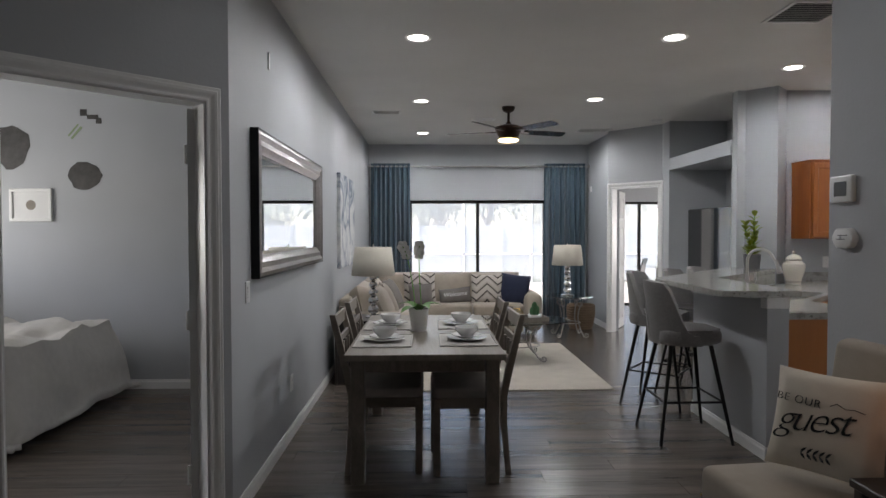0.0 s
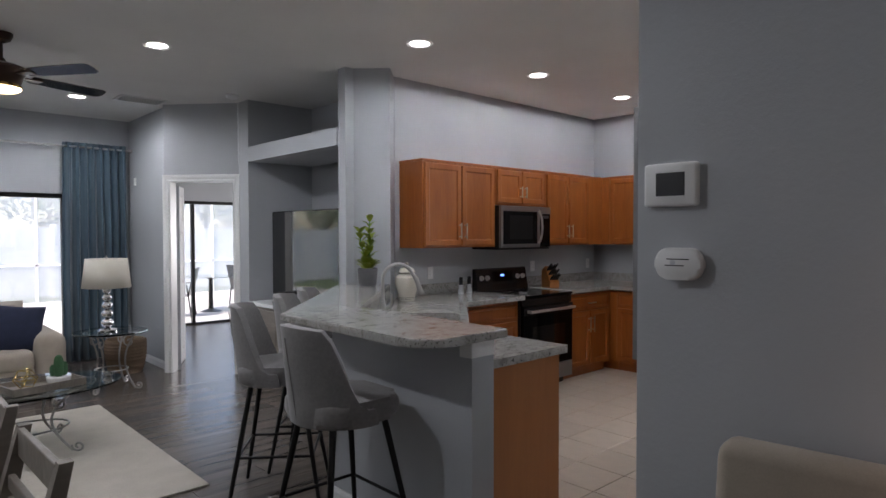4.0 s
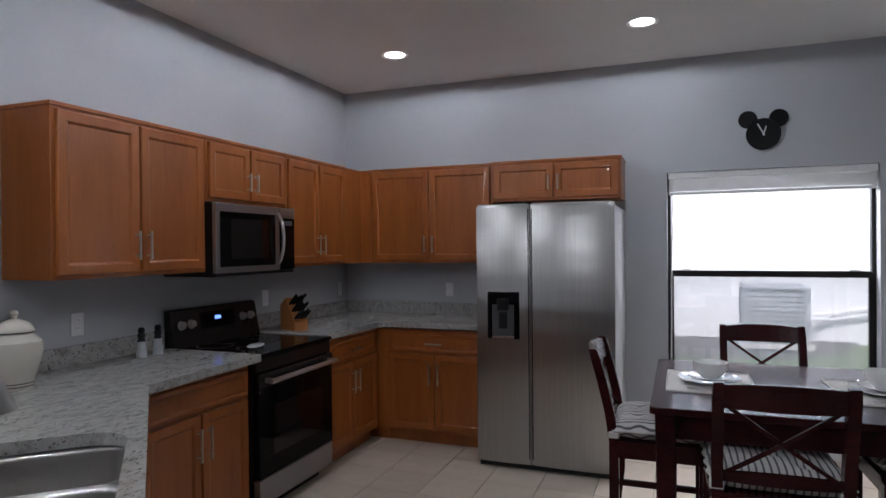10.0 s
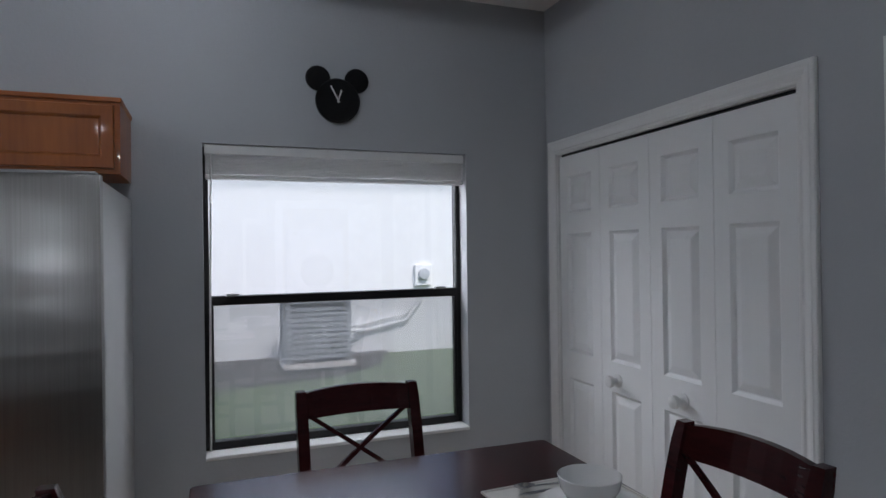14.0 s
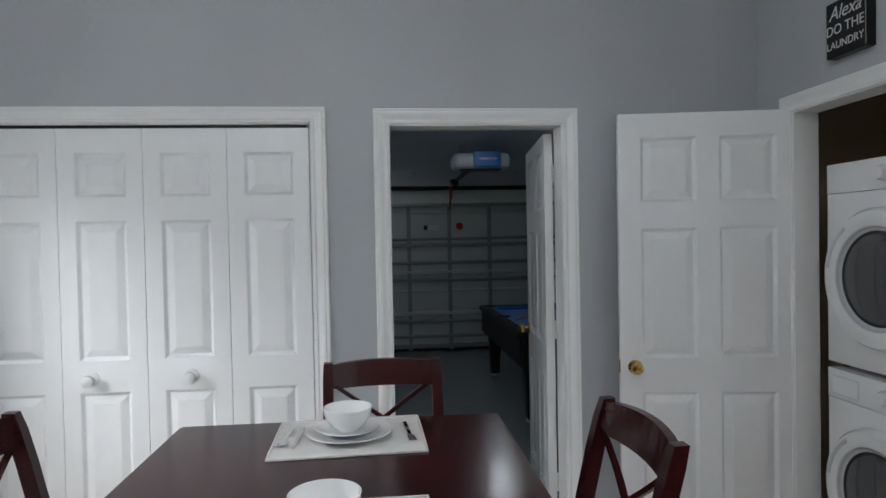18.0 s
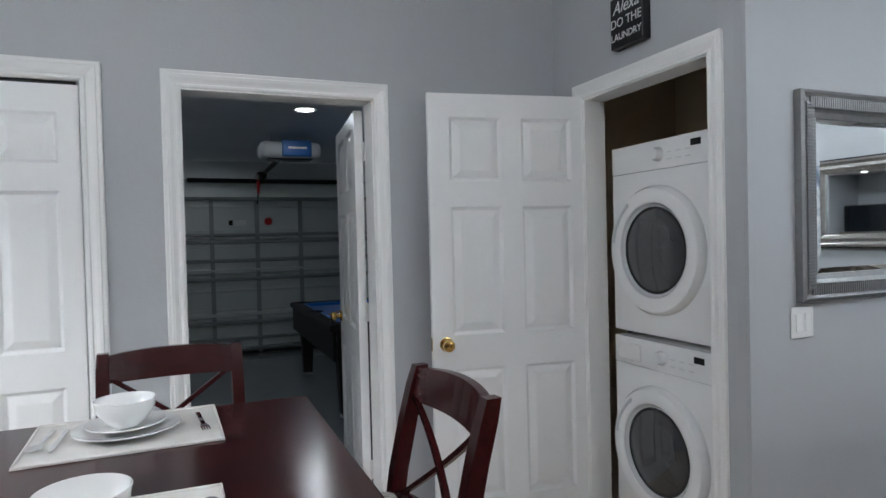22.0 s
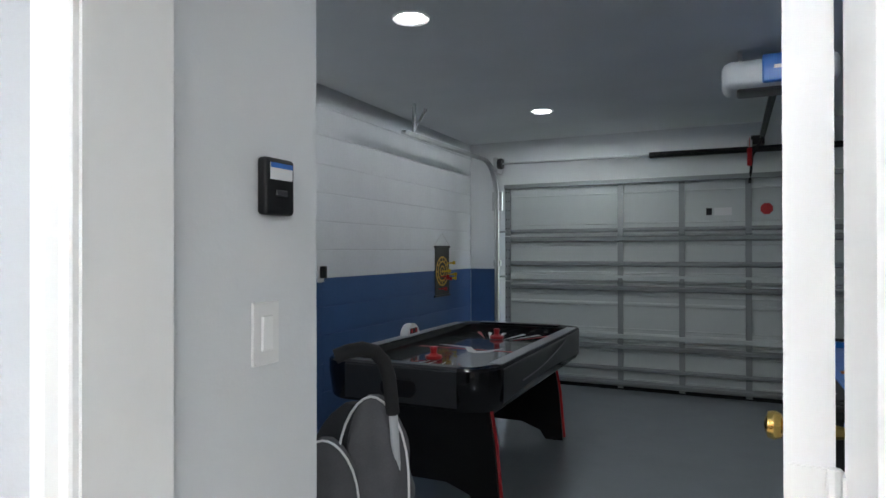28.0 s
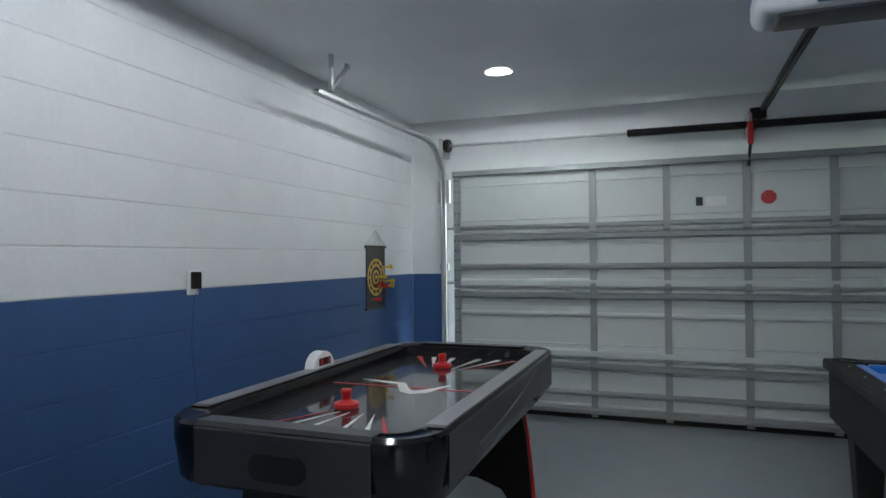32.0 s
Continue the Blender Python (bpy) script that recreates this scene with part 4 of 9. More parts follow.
def garage_door(x0, x1, y, z0, h):
    """Sectional steel door seen from inside: ribbed panels, stiles, struts and rollers. Its inner side faces +y."""
    t = thing("garage_door", pose(0, 0, 0), "white steel sectional garage door with galvanised stiles and struts", "garage door")
    joints = (z0, 0.36, 0.94, 1.42, z0 + h)
    for k in range(4):
        zb, sh = joints[k], joints[k + 1] - joints[k]
        bm = bmesh.new()
        prof = [(0, 0.004), (-0.012, 0.012), (-0.012, sh * 0.20), (-0.007, sh * 0.215), (-0.012, sh * 0.23), (-0.012, sh * 0.76), (-0.007, sh * 0.775), (-0.012, sh * 0.79), (-0.012, sh - 0.012), (0, sh - 0.004)]
        back = [(-0.03, sh + 0.006 if k < 3 else sh), (-0.034, 0.0005)]
        ends = [[bm.verts.new((x, y + a, zb + b)) for a, b in prof + back] for x in (x0, x1)]
        for i in range(len(ends[0])):
            j = (i + 1) % len(ends[0])
            bm.faces.new((ends[0][i], ends[0][j], ends[1][j], ends[1][i]))
        bm.faces.new(ends[0])
        bm.faces.new(ends[1])
        part("section", bm, M["gdoor"], t)
        for sx in STILES:
            if x0 < sx < x1:
                part("stile", boxes((sx - 0.027, sx + 0.027, y + 0.008, y + 0.014, zb + 0.01, zb + sh - 0.01), (sx - 0.027, sx - 0.023, y - 0.012, y + 0.009, zb + 0.01, zb + sh - 0.01), (sx + 0.023, sx + 0.027, y - 0.012, y + 0.009, zb + 0.01, zb + sh - 0.01)), M["strut_steel"], t)
                if k:
                    bm = bx(sx - 0.022, sx + 0.022, y + 0.0145, y + 0.019, zb - 0.05, zb + 0.05, bevel=0.001)
                    tube([(sx - 0.03, y + 0.02, zb), (sx + 0.03, y + 0.02, zb)], 0.008, 8, bm)
                    part("hinge", bm, M["strut_steel"], t)
        for ex in (x0 + 0.03, x1 - 0.03):
            part("end_stile", bx(ex - 0.03, ex + 0.03, y - 0.012, y + 0.012, zb + 0.006, zb + sh - 0.006), M["strut_steel"], t)
        part("roller", tube([(x1 - 0.02, y + 0.035, zb + 0.05), (x1 + 0.05, y + 0.035, zb + 0.05)], 0.012, 10), M["strut_steel"], t)
        for ex in (x1 - 0.045, x1 - 0.015):
            for q in range(5):
                part("bolt_hole", bx(ex - 0.005, ex + 0.005, y + 0.0118, y + 0.0128, zb + sh * (0.14 + 0.18 * q), zb + sh * (0.14 + 0.18 * q) + 0.012), M["black"], t)
    # hat-section struts run the whole width; the painted lips lie at the section joints
    for zz, half, out, mt in ((1.47, 0.012, 0.02, "strut_steel"), (1.38, 0.02, 0.042, "strut_steel"), (1.13, 0.016, 0.036, "strut_steel"), (0.99, 0.030, 0.018, "gdoor"), (0.885, 0.018, 0.042, "strut_steel"), (0.73, 0.010, 0.012, "gdoor"), (0.41, 0.026, 0.02, "gdoor"), (0.305, 0.018, 0.042, "strut_steel"), (0.085, 0.014, 0.03, "strut_steel"), (-0.055, 0.02, 0.046, "strut_steel")):
        bm = bmesh.new()
        pr = [(-0.012, -half - 0.010), (0.003, -half - 0.008), (out, -half * 0.7), (out, half * 0.7), (0.003, half + 0.008), (-0.012, half + 0.010)]
        ends = [[bm.verts.new((x, y + a, zz + b)) for a, b in pr] for x in (x0 + 0.065, x1 - 0.065)]
        for i in range(len(pr) - 1):
            bm.faces.new((ends[0][i], ends[0][i + 1], ends[1][i + 1], ends[1][i]))
        part("strut", bm, M[mt], t)
    part("top_strut", bx(x0, x1, y + 0.0, y + 0.05, z0 + h - 0.035, z0 + h + 0.012, bevel=0.004), M["strut_steel"], t)
    part("bottom_seal", bx(x0, x1, y - 0.05, y + 0.012, z0 - 0.004, z0 + 0.03), M["black"], t)
    part("stop_sticker", lathe([(0.0, 0.0), (0.055, 0.0), (0.055, 0.002), (0.0, 0.002)], 8, pose(3.86, y - 0.0105, z0 + h * 0.848, 90, 22.5, 180)), M["red"], t, "round red sticker")
    part("label_sticker", bx(4.15, 4.30, y - 0.0115, y - 0.0095, z0 + h * 0.823, z0 + h * 0.858), M["white_ink"], t)
    part("label_print", bx(4.32, 4.37, y - 0.0115, y - 0.0092, z0 + h * 0.825, z0 + h * 0.857), M["black"], t)
    return t


def hockey_table(m):
    """Air hockey table, long side along y: legs at both ends, dished rails round a dark playfield."""
    t = thing("air_hockey_table", m, "black and grey air hockey table on the garage floor", "game table")
    L, W, H, z0 = 2.04, 1.01, 0.80, 0.58
    out = rounded(W, L, 0.16, 5)
    # body between an outer hull and an inner one
    bm = bmesh.new()
    inn = rounded(W - 0.20, L - 0.20, 0.10, 5)
    n = len(out)
    rings = [[bm.verts.new((x * k, y * k, z)) for x, y in o] for o, z, k in ((out, z0, 0.965), (out, z0 + 0.015, 0.98), (out, H - 0.07, 1.0), (out, H - 0.012, 1.0), (out, H, 0.985), (inn, H - 0.004, 1.02), (inn, H - 0.015, 1.0), (inn, H - 0.075, 1.0))]
    for a, b in zip(rings, rings[1:]):
        for i in range(n):
            j = (i + 1) % n
            bm.faces.new((a[i], a[j], b[j], b[i]))
    bm.faces.new(rings[0])
    body = part("rail_body", bm, M["gloss_black"], t, "glossy black rail body", smooth=True)
    part("playfield", slab(inn, H - 0.085, H - 0.07), M["playfield"], t, "dark glossy playing surface")
    for sx in (-1, 1):
        # grey side cladding with swept edge
        bm = bmesh.new()
        col = []
        for i in range(13):
            y = (i / 12 - 0.5) * (L - 0.34)
            lift = 0.03 * math.sin(i / 12 * math.pi)
            col.append([bm.verts.new((sx * (W / 2 + d), y, z)) for d, z in ((0.002, z0 + 0.03 + lift), (0.004, H - 0.02), (-0.012, H + 0.004), (-0.085, H + 0.002))])
        for a, b in zip(col, col[1:]):
            for k in range(3):
                bm.faces.new((a[k], a[k + 1], b[k + 1], b[k]))
        part("side_rail", bm, M["rail_grey"], t, "charcoal grey side rail")
        part("rail_cap", bx(sx * (W / 2 - 0.048) - 0.036, sx * (W / 2 - 0.048) + 0.036, -L / 2 + 0.19, L / 2 - 0.19, H + 0.0035, H + 0.0065, bevel=0.001), M["rail_silver"], t, "satin silver-grey rail cap")
        sw = [(sx * (W / 2 + 0.0055), -0.55 + 0.09 * k, z0 + 0.09 + 0.10 * (k / 11) ** 2) for k in range(12)]
        part("side_swoosh", tube(sw, 0.004, 6), M["rail_silver"], t)
        bm = bmesh.new()
        col = []
        for i in range(9):
            x = (i / 8 - 0.5) * (W - 0.36)
            col.append([bm.verts.new((x, sx * (L / 2 + d), z)) for d, z in ((0.002, z0 + 0.025), (0.004, H - 0.02), (-0.012, H + 0.004), (-0.085, H + 0.002))])
        for a, b in zip(col, col[1:]):
            for k in range(3):
                bm.faces.new((a[k], a[k + 1], b[k + 1], b[k]))
        part("end_rail", bm, M["rail_grey"], t, "charcoal grey end rail")
        part("goal_slot", slab(rounded(0.20, 0.085, 0.035), 0.0, 0.012, m=pose(0, sx * (L / 2 + 0.0015), z0 + 0.10, 90, 0, 0 if sx < 0 else 180)), M["foam"], t)
        # end legs: a wide board with a curved opening, red edged
        bm = bmesh.new()
        prof = [(-0.43, -0.10), (-0.30, -0.10), (-0.26, 0.06), (-0.12, 0.11), (0.12, 0.11), (0.26, 0.06), (0.30, -0.10), (0.43, -0.10), (0.40, 0.35), (0.36, z0), (-0.36, z0), (-0.40, 0.35)]
        prof = [(x, z + 0.10 if z < 0 else z) for x, z in prof]
        slab([(x, z) for x, z in prof], -0.022, 0.022, 0.0, bm=bm, m=pose(0, sx * (L / 2 - 0.34), 0, 90, 0, 0))
        part("leg_board", bm, M["black"], t)
        for ex in (-1, 1):
            part("leg_stripe", tube([(ex * 0.432, sx * (L / 2 - 0.34) + 0.012, 0.02), (ex * 0.402, sx * (L / 2 - 0.34) + 0.012, 0.35), (ex * 0.362, sx * (L / 2 - 0.34) + 0.012, z0)], 0.012, 8), M["red"], t, "red leg edge")
            part("foot", lathe([(0.03, 0), (0.032, 0.01), (0.02, 0.025)], 14, pose(ex * 0.365, sx * (L / 2 - 0.34), 0)), M["black"], t)
    part("leg_beam", bx(-0.28, 0.28, -L / 2 + 0.36, L / 2 - 0.36, 0.42, 0.50, bevel=0.005), M["black"], t)
    z = H - 0.0685
    part("centre_line", bx(-W / 2 + 0.11, W / 2 - 0.11, -0.008, 0.008, z - 0.001, z + 0.0006), M["red"], t, "red line")
    for s in (-1, 1):
        for i, dx in enumerate((-0.22, -0.15, -0.06, 0.06, 0.15, 0.22)):
            tip = (dx * 1.35, s * (L / 2 - 0.17))
            foot = (dx * 0.5, s * (L / 2 - 0.52))
            d = Vector((tip[0] - foot[0], tip[1] - foot[1])).normalized()
            q = Vector((-d.y, d.x))
            pts = [(foot[0], foot[1]), (tip[0] + q.x * 0.015, tip[1] + q.y * 0.015), (tip[0] - q.x * 0.015, tip[1] - q.y * 0.015)]
            part("ray_print", slab(pts, z - 0.001, z + 0.0006), M["red" if i in (0, 5) else "white_ink"], t)
    pts = [(-0.30, 0.12), (-0.08, 0.05), (0.0, -0.10), (0.06, -0.13), (0.13, -0.08), (0.17, 0.10), (0.10, -0.02), (0.05, -0.07), (0.01, -0.02), (-0.05, 0.085)]
    part("emblem_print", slab(pts, z - 0.001, z + 0.0008), M["white_ink"], t)
    sc = part("score_unit", slab([(0.095 * math.cos(radians(a)), 0.085 * math.sin(radians(a))) for a in range(0, 181, 12)], -0.03, 0.03, 0.008, 2, m=pose(-W / 2 + 0.03, 0, H - 0.004, 90, 0, 90)), M["whiteplastic"], t, "white electronic score unit", smooth=True)
    part("score_display", bx(-W / 2 + 0.055, -W / 2 + 0.062, -0.055, 0.055, H + 0.012, H + 0.052, bevel=0.004), M["black"], sc)
    for sy in (-0.03, 0.035):
        part("digit", bx(-W / 2 + 0.061, -W / 2 + 0.0635, sy - 0.012, sy + 0.012, H + 0.02, H + 0.045), M["red"], sc)
    return t


def pusher(m):
    p = part("pusher", lathe([(0.0, 0.0), (0.048, 0.0), (0.052, 0.006), (0.05, 0.020), (0.030, 0.026), (0.019, 0.034), (0.019, 0.052), (0.024, 0.062), (0.021, 0.074), (0.0, 0.077)], 28), M["red"], smooth=True)
    p.matrix_basis = m
    return tagged(p, "round red air hockey pusher lying on the playfield", "pusher", "air hockey pushers")


def pool_table(m):
    """Pool table, long side along y."""
    t = thing("pool_table", m, "black pool table with blue cloth, on the garage floor", "pool table")
    L, W, H = 2.15, 1.20, 0.80
    part("bed", bx(-W / 2 + 0.06, W / 2 - 0.06, -L / 2 + 0.06, L / 2 - 0.06, H - 0.10, H - 0.045), M["felt"], t, "blue playing cloth")
    for sx in (-1, 1):
        part("side_rail", bx(sx * (W / 2 - 0.045) - 0.055, sx * (W / 2 - 0.045) + 0.055, -L / 2, L / 2, H - 0.055, H, bevel=0.014, seg=2), M["satin_black"], t)
        part("end_rail", bx(-W / 2 + 0.1, W / 2 - 0.1, sx * (L / 2 - 0.055) - 0.055, sx * (L / 2 - 0.055) + 0.055, H - 0.055, H - 0.001, bevel=0.014, seg=2), M["satin_black"], t)
        part("side_cushion", bx(sx * (W / 2 - 0.125) - 0.025, sx * (W / 2 - 0.125) + 0.025, -L / 2 + 0.13, L / 2 - 0.13, H - 0.05, H - 0.008, bevel=0.008), M["felt"], t)
        part("end_cushion", bx(-W / 2 + 0.16, W / 2 - 0.16, sx * (L / 2 - 0.13) - 0.025, sx * (L / 2 - 0.13) + 0.025, H - 0.05, H - 0.008, bevel=0.008), M["felt"], t)
        part("side_apron", bx(sx * (W / 2 - 0.03) - 0.015, sx * (W / 2 - 0.03) + 0.015, -L / 2 + 0.02, L / 2 - 0.02, H - 0.30, H - 0.055, bevel=0.004), M["satin_black"], t)
        part("end_apron", bx(-W / 2 + 0.05, W / 2 - 0.05, sx * (L / 2 - 0.03) - 0.015, sx * (L / 2 - 0.03) + 0.015, H - 0.30, H - 0.055, bevel=0.004), M["satin_black"], t)
        for sy in (-1, 0, 1):
            part("pocket", lathe([(0.066, 0.0), (0.066, 0.0035), (0.046, 0.0035), (0.046, -0.05), (0.03, -0.06), (0.0, -0.06)], 18, pose(sx * (W / 2 - 0.085), sy * (L / 2 - 0.085), H), cap=False), M["foam"], t, smooth=True)
            if sy:
                bm = bx(-0.07, 0.07, -0.07, 0.07, 0.03, H - 0.28, bevel=0.006)
                for v in bm.verts:
                    k = 0.62 + 0.38 * v.co.z / (H - 0.28)
                    v.co = Vector((sx * (W / 2 - 0.14) + v.co.x * k, sy * (L / 2 - 0.16) + v.co.y * k, v.co.z))
                lg = part("leg", bm, M["satin_black"], t)
                part("leveller", lathe([(0.05, 0.0), (0.055, 0.006), (0.05, 0.02), (0.02, 0.035)], 16, pose(sx * (W / 2 - 0.14), sy * (L / 2 - 0.16), 0)), M["galv"], lg)
        for k in range(7):
            part("sight", lathe([(0.006, 0), (0.006, 0.001)], 10, pose(sx * (W / 2 - 0.05), (k - 3) * 0.27 + (0.13 if k == 3 else 0), H)), M["white_ink"], t)
    return t


def stroller(m):
    """A half-folded umbrella stroller: two foam handles that hook inwards, frame bars, slack cloth and canopy."""
    t = thing("stroller", m, "grey and black umbrella stroller with curved foam handles, parked", "stroller")
    for sx, ex in ((1, 0.135), (-1, -0.125)):
        part("frame_bar", tube([(ex, 0.42, 0.09), (ex, 0.24, 0.50), (ex, 0.10, 0.86), (ex, 0.055, 0.965)], 0.012, 10), M["opener_grey"], t, smooth=True)
        part("rear_bar", tube([(ex, -0.10, 0.09), (ex, 0.10, 0.42), (ex, 0.22, 0.60)], 0.011, 10), M["opener_grey"], t, smooth=True)
        k_ = sx if sx > 0 else -0.5
        pts = [(ex, 0.06, 0.95), (ex - 0.004 * k_, 0.02, 1.05), (ex - 0.014 * k_, -0.005, 1.095), (ex - 0.034 * k_, -0.03, 1.125), (ex - 0.062 * k_, -0.05, 1.135), (ex - 0.095 * k_, -0.063, 1.13), (ex - 0.125 * k_, -0.07, 1.118)]
        part("handle", tube(pts, 0.0185, 14), M["foam"], t, "curved black foam handle", smooth=True)
        for yy in (0.42, -0.10):
            for o in (-0.03, 0.03):
                w = part("wheel", lathe([(0.052, -0.010), (0.058, -0.006), (0.058, 0.006), (0.052, 0.010), (0.02, 0.008), (0.02, -0.008)], 22, pose(ex + o, yy, 0.058, 0, 90, 0), cap=False), M["foam"], t, smooth=True)
                part("hub", lathe([(0.0, -0.012), (0.02, -0.011), (0.02, 0.011), (0.0, 0.012)], 14, pose(ex + o, yy, 0.058, 0, 90, 0), cap=False), M["opener_grey"], w)
    part("cross_bar", tube([(-0.165, 0.10, 0.42), (0.135, 0.22, 0.60)], 0.009, 8), M["galv"], t)
    part("cross_bar", tube([(0.135, 0.10, 0.42), (-0.165, 0.22, 0.60)], 0.009, 8), M["galv"], t)
    # slack canopy cloth: two fanned lobes with white piping, and the hanging seat below
    for k, (cx, cy, cz, r, hgt, mt) in enumerate(((0.075, 0.12, 0.66, 0.095, 0.32, "grey_cloth"), (-0.05, 0.09, 0.62, 0.09, 0.25, "grey_cloth"), (0.01, 0.20, 0.58, 0.14, 0.36, "slate_cloth"))):
        bm = bmesh.new()
        rows_ = []
        for i in range(13):
            v = i / 12
            prof = math.sqrt(max(0.0, 1 - (v * 0.98) ** 2.4))
            row = []
            for j in range(24):
                a = 2 * math.pi * j / 24
                crease = 1 + 0.10 * math.sin(a * 5 + k + 2 * v) + 0.12 * noise.noise((math.cos(a) * 2, math.sin(a) * 2, v * 4 + 7 * k))
                row.append(bm.verts.new((cx + r * prof * crease * math.cos(a), cy + r * 0.62 * prof * crease * math.sin(a) + 0.05 * (1 - v), cz + hgt * v)))
            rows_.append(row)
        for p, q in zip(rows_, rows_[1:]):
            for j in range(24):
                bm.faces.new((p[j], p[(j + 1) % 24], q[(j + 1) % 24], q[j]))
        bm.faces.new(rows_[-1])
        bm.faces.new(rows_[0])
        part("canopy_lobe", bm, M[mt], t, "creased grey canopy cloth", smooth=True)
        if k < 2:
            arc = [(cx + 1.03 * r * math.cos(radians(a)) * (1 + 0.05 * math.sin(3 * radians(a))), cy - 0.02 - 0.25 * r * math.sin(radians(a)), cz + 1.02 * hgt * max(0.0, math.sin(radians(a))) ** 0.75) for a in range(4, 180, 11)]
            part("canopy_piping", tube(arc, 0.0035, 6), M["white_ink"], t, "white piping", smooth=True)
    bm = bmesh.new()
    g = []
    for i in range(15):
        u = i / 14
        g.append([bm.verts.new((-0.16 + 0.29 * j / 8, 0.13 + 0.10 * u - 0.06 * math.sin(math.pi * j / 8) * math.sin(math.pi * u) + 0.02 * noise.noise((u * 6, j * 0.5, 1)), 0.66 - 0.40 * u + 0.02 * noise.noise((u * 5, j * 0.4, 7)))) for j in range(9)])
    for p, q in zip(g, g[1:]):
        for j in range(8):
            bm.faces.new((p[j], p[j + 1], q[j + 1], q[j]))
    ob = part("seat_cloth", bm, M["slate_cloth"], t, "slack dark cloth seat", smooth=True)
    ob.modifiers.new("thick", "SOLIDIFY").thickness = 0.012
    part("strap", tube([(0.09, 0.06, 0.66), (0.10, 0.04, 0.52), (0.07, 0.06, 0.40)], 0.009, 6), M["linen"], t, "white strap")
    return t


# ---- the plan ----
CEIL = 2.87                      # rooms
XW, XE = -0.845, 6.878           # west living wall, east kitchen wall
YR = 6.445                       # wall behind the range
YP = 1.89                        # wall with pantry and garage door
XL, YM, XT = 3.06, 3.095, 2.03    # laundry wall, mirror wall at its foyer end, thermostat wall
YE = 3.115                       # mirror wall at its kitchen end
YL = 10.40                       # living room end wall
GF, GC = -0.12, 2.45             # garage floor and ceiling
GE, GS = 6.80, -4.05             # garage east wall and the wall of the garage door
T = 0.12
YC = 3.225                        # corner of the west wall and the bedroom door wall
W_ = M["wall"]
S2 = math.sqrt(0.5)

# living, dining and foyer
wall("wall_living_west", (XW, YL), (XW, YC), 0, CEIL, T, W_, label="long grey painted living room wall")
wall("wall_bedroom_door", (XW, YC - 0.001), (XW - 1.2, YC - 1.201), 0, CEIL, T, W_, [(0.12, 0.93, 0, 2.05)])
wall("wall_foyer_west", (XW - 1.2, YC - 1.2), (XW - 1.2, -0.6), 0, CEIL, T, W_)
wall("wall_foyer_south", (XW - 1.2, -0.6), (XT, -0.6), 0, CEIL, T, W_)
wall("wall_thermostat", (XT, -0.6), (XT, YM), 0, CEIL, T, W_, label="grey painted wall with the thermostat")
wall("wall_mirror", (XT + T, YM + 0.0023), (XL - 0.001, YE), 0, CEIL, T, W_, label="grey painted wall with the framed mirror")
wall("wall_laundry", (XL, YE - 0.016), (XL, YP), 0, CEIL, T, W_, [(0.152, 0.944, 0, 2.03)])
wall("wall_pantry", (XL, YP), (XE, YP), 0, CEIL, 0.14, W_, [(0.99, 1.825, 0, 2.025), (2.185, 3.703, 0, 2.034)])
wall("wall_kitchen_east", (XE, YP - 0.14), (XE, YR), 0, CEIL, 0.22, W_, [(0.64, 1.98, 0.535, 2.03)])
wall("wall_range", (XE, YR), (3.77, YR), 0, CEIL, T, W_)
wall("wall_column", (3.565, 6.245), (3.263, 6.56), 0, CEIL, 0.10, W_)
wall("wall_column_side", (3.765, YR), (3.57, 6.25), 0, CEIL, 0.10, W_)
wall("wall_niche_south", (3.27, 6.565), (4.0, 6.565), 0, CEIL, 0.10, W_)
wall("wall_niche_back", (4.0, 6.465), (4.0, 8.20), 0, CEIL, T, W_)
wall("wall_niche_north", (4.0, 8.20), (3.25, 8.20), 0, CEIL, 0.22, W_)
part("niche_shelf", bx(3.25, 3.995, 6.57, 8.195, 2.235, 2.385), W_)
tagged(bpy.data.objects["niche_shelf"], "thick painted shelf across the upper niche", "shelf", "", "structure")
wall("wall_den_door", (3.245, 8.425), (2.70, 9.05), 0, CEIL, T, W_, [(0.055, 0.765, 0, 2.05)])
wall("wall_living_east", (2.755, 9.09), (2.755, YL), 0, CEIL, T, W_)
wall("wall_living_end", (2.755 + T, YL), (XW - T, YL), 0, CEIL, 0.2, W_, [(0.80, 3.06, 0.0, 1.96)])
# den behind the small door
wall("wall_den_west", (2.875, 12.3), (2.875, YL + 0.2), 0, CEIL, T, W_)
wall("wall_den_end", (7.2, 12.3), (2.755, 12.3), 0, CEIL, 0.2, W_, [(1.6, 4.2, 0.0, 2.03)])
# the opening is invented, out of view, to let the den's fill lamp in
wall("wall_den_east", (7.2, 6.6), (7.2, 12.3), 0, CEIL, T, W_, [(2.4, 4.2, 0.8, 2.0)])
# bedroom
wall("wall_bedroom_north", (XW - T, 5.945), (-5.2, 5.945), 0, CEIL, T, W_)
# opening assumed out of view, made for the added bedroom lamp
wall("wall_bedroom_west", (-5.2, 5.945), (-5.2, 0.6), 0, CEIL, T, W_, [(0.5, 2.3, 0.8, 2.1)])
wall("wall_bedroom_south", (-5.2, 0.6), (XW - 1.2 - T, 0.6), 0, CEIL, T, W_)
ceil_ = part("ceiling", bx(-5.4, 7.5, -1.8, 12.5, CEIL, CEIL + 0.1), M["ceiling"])
tagged(ceil_, "off-white textured plaster ceiling", "ceiling", "", "structure")

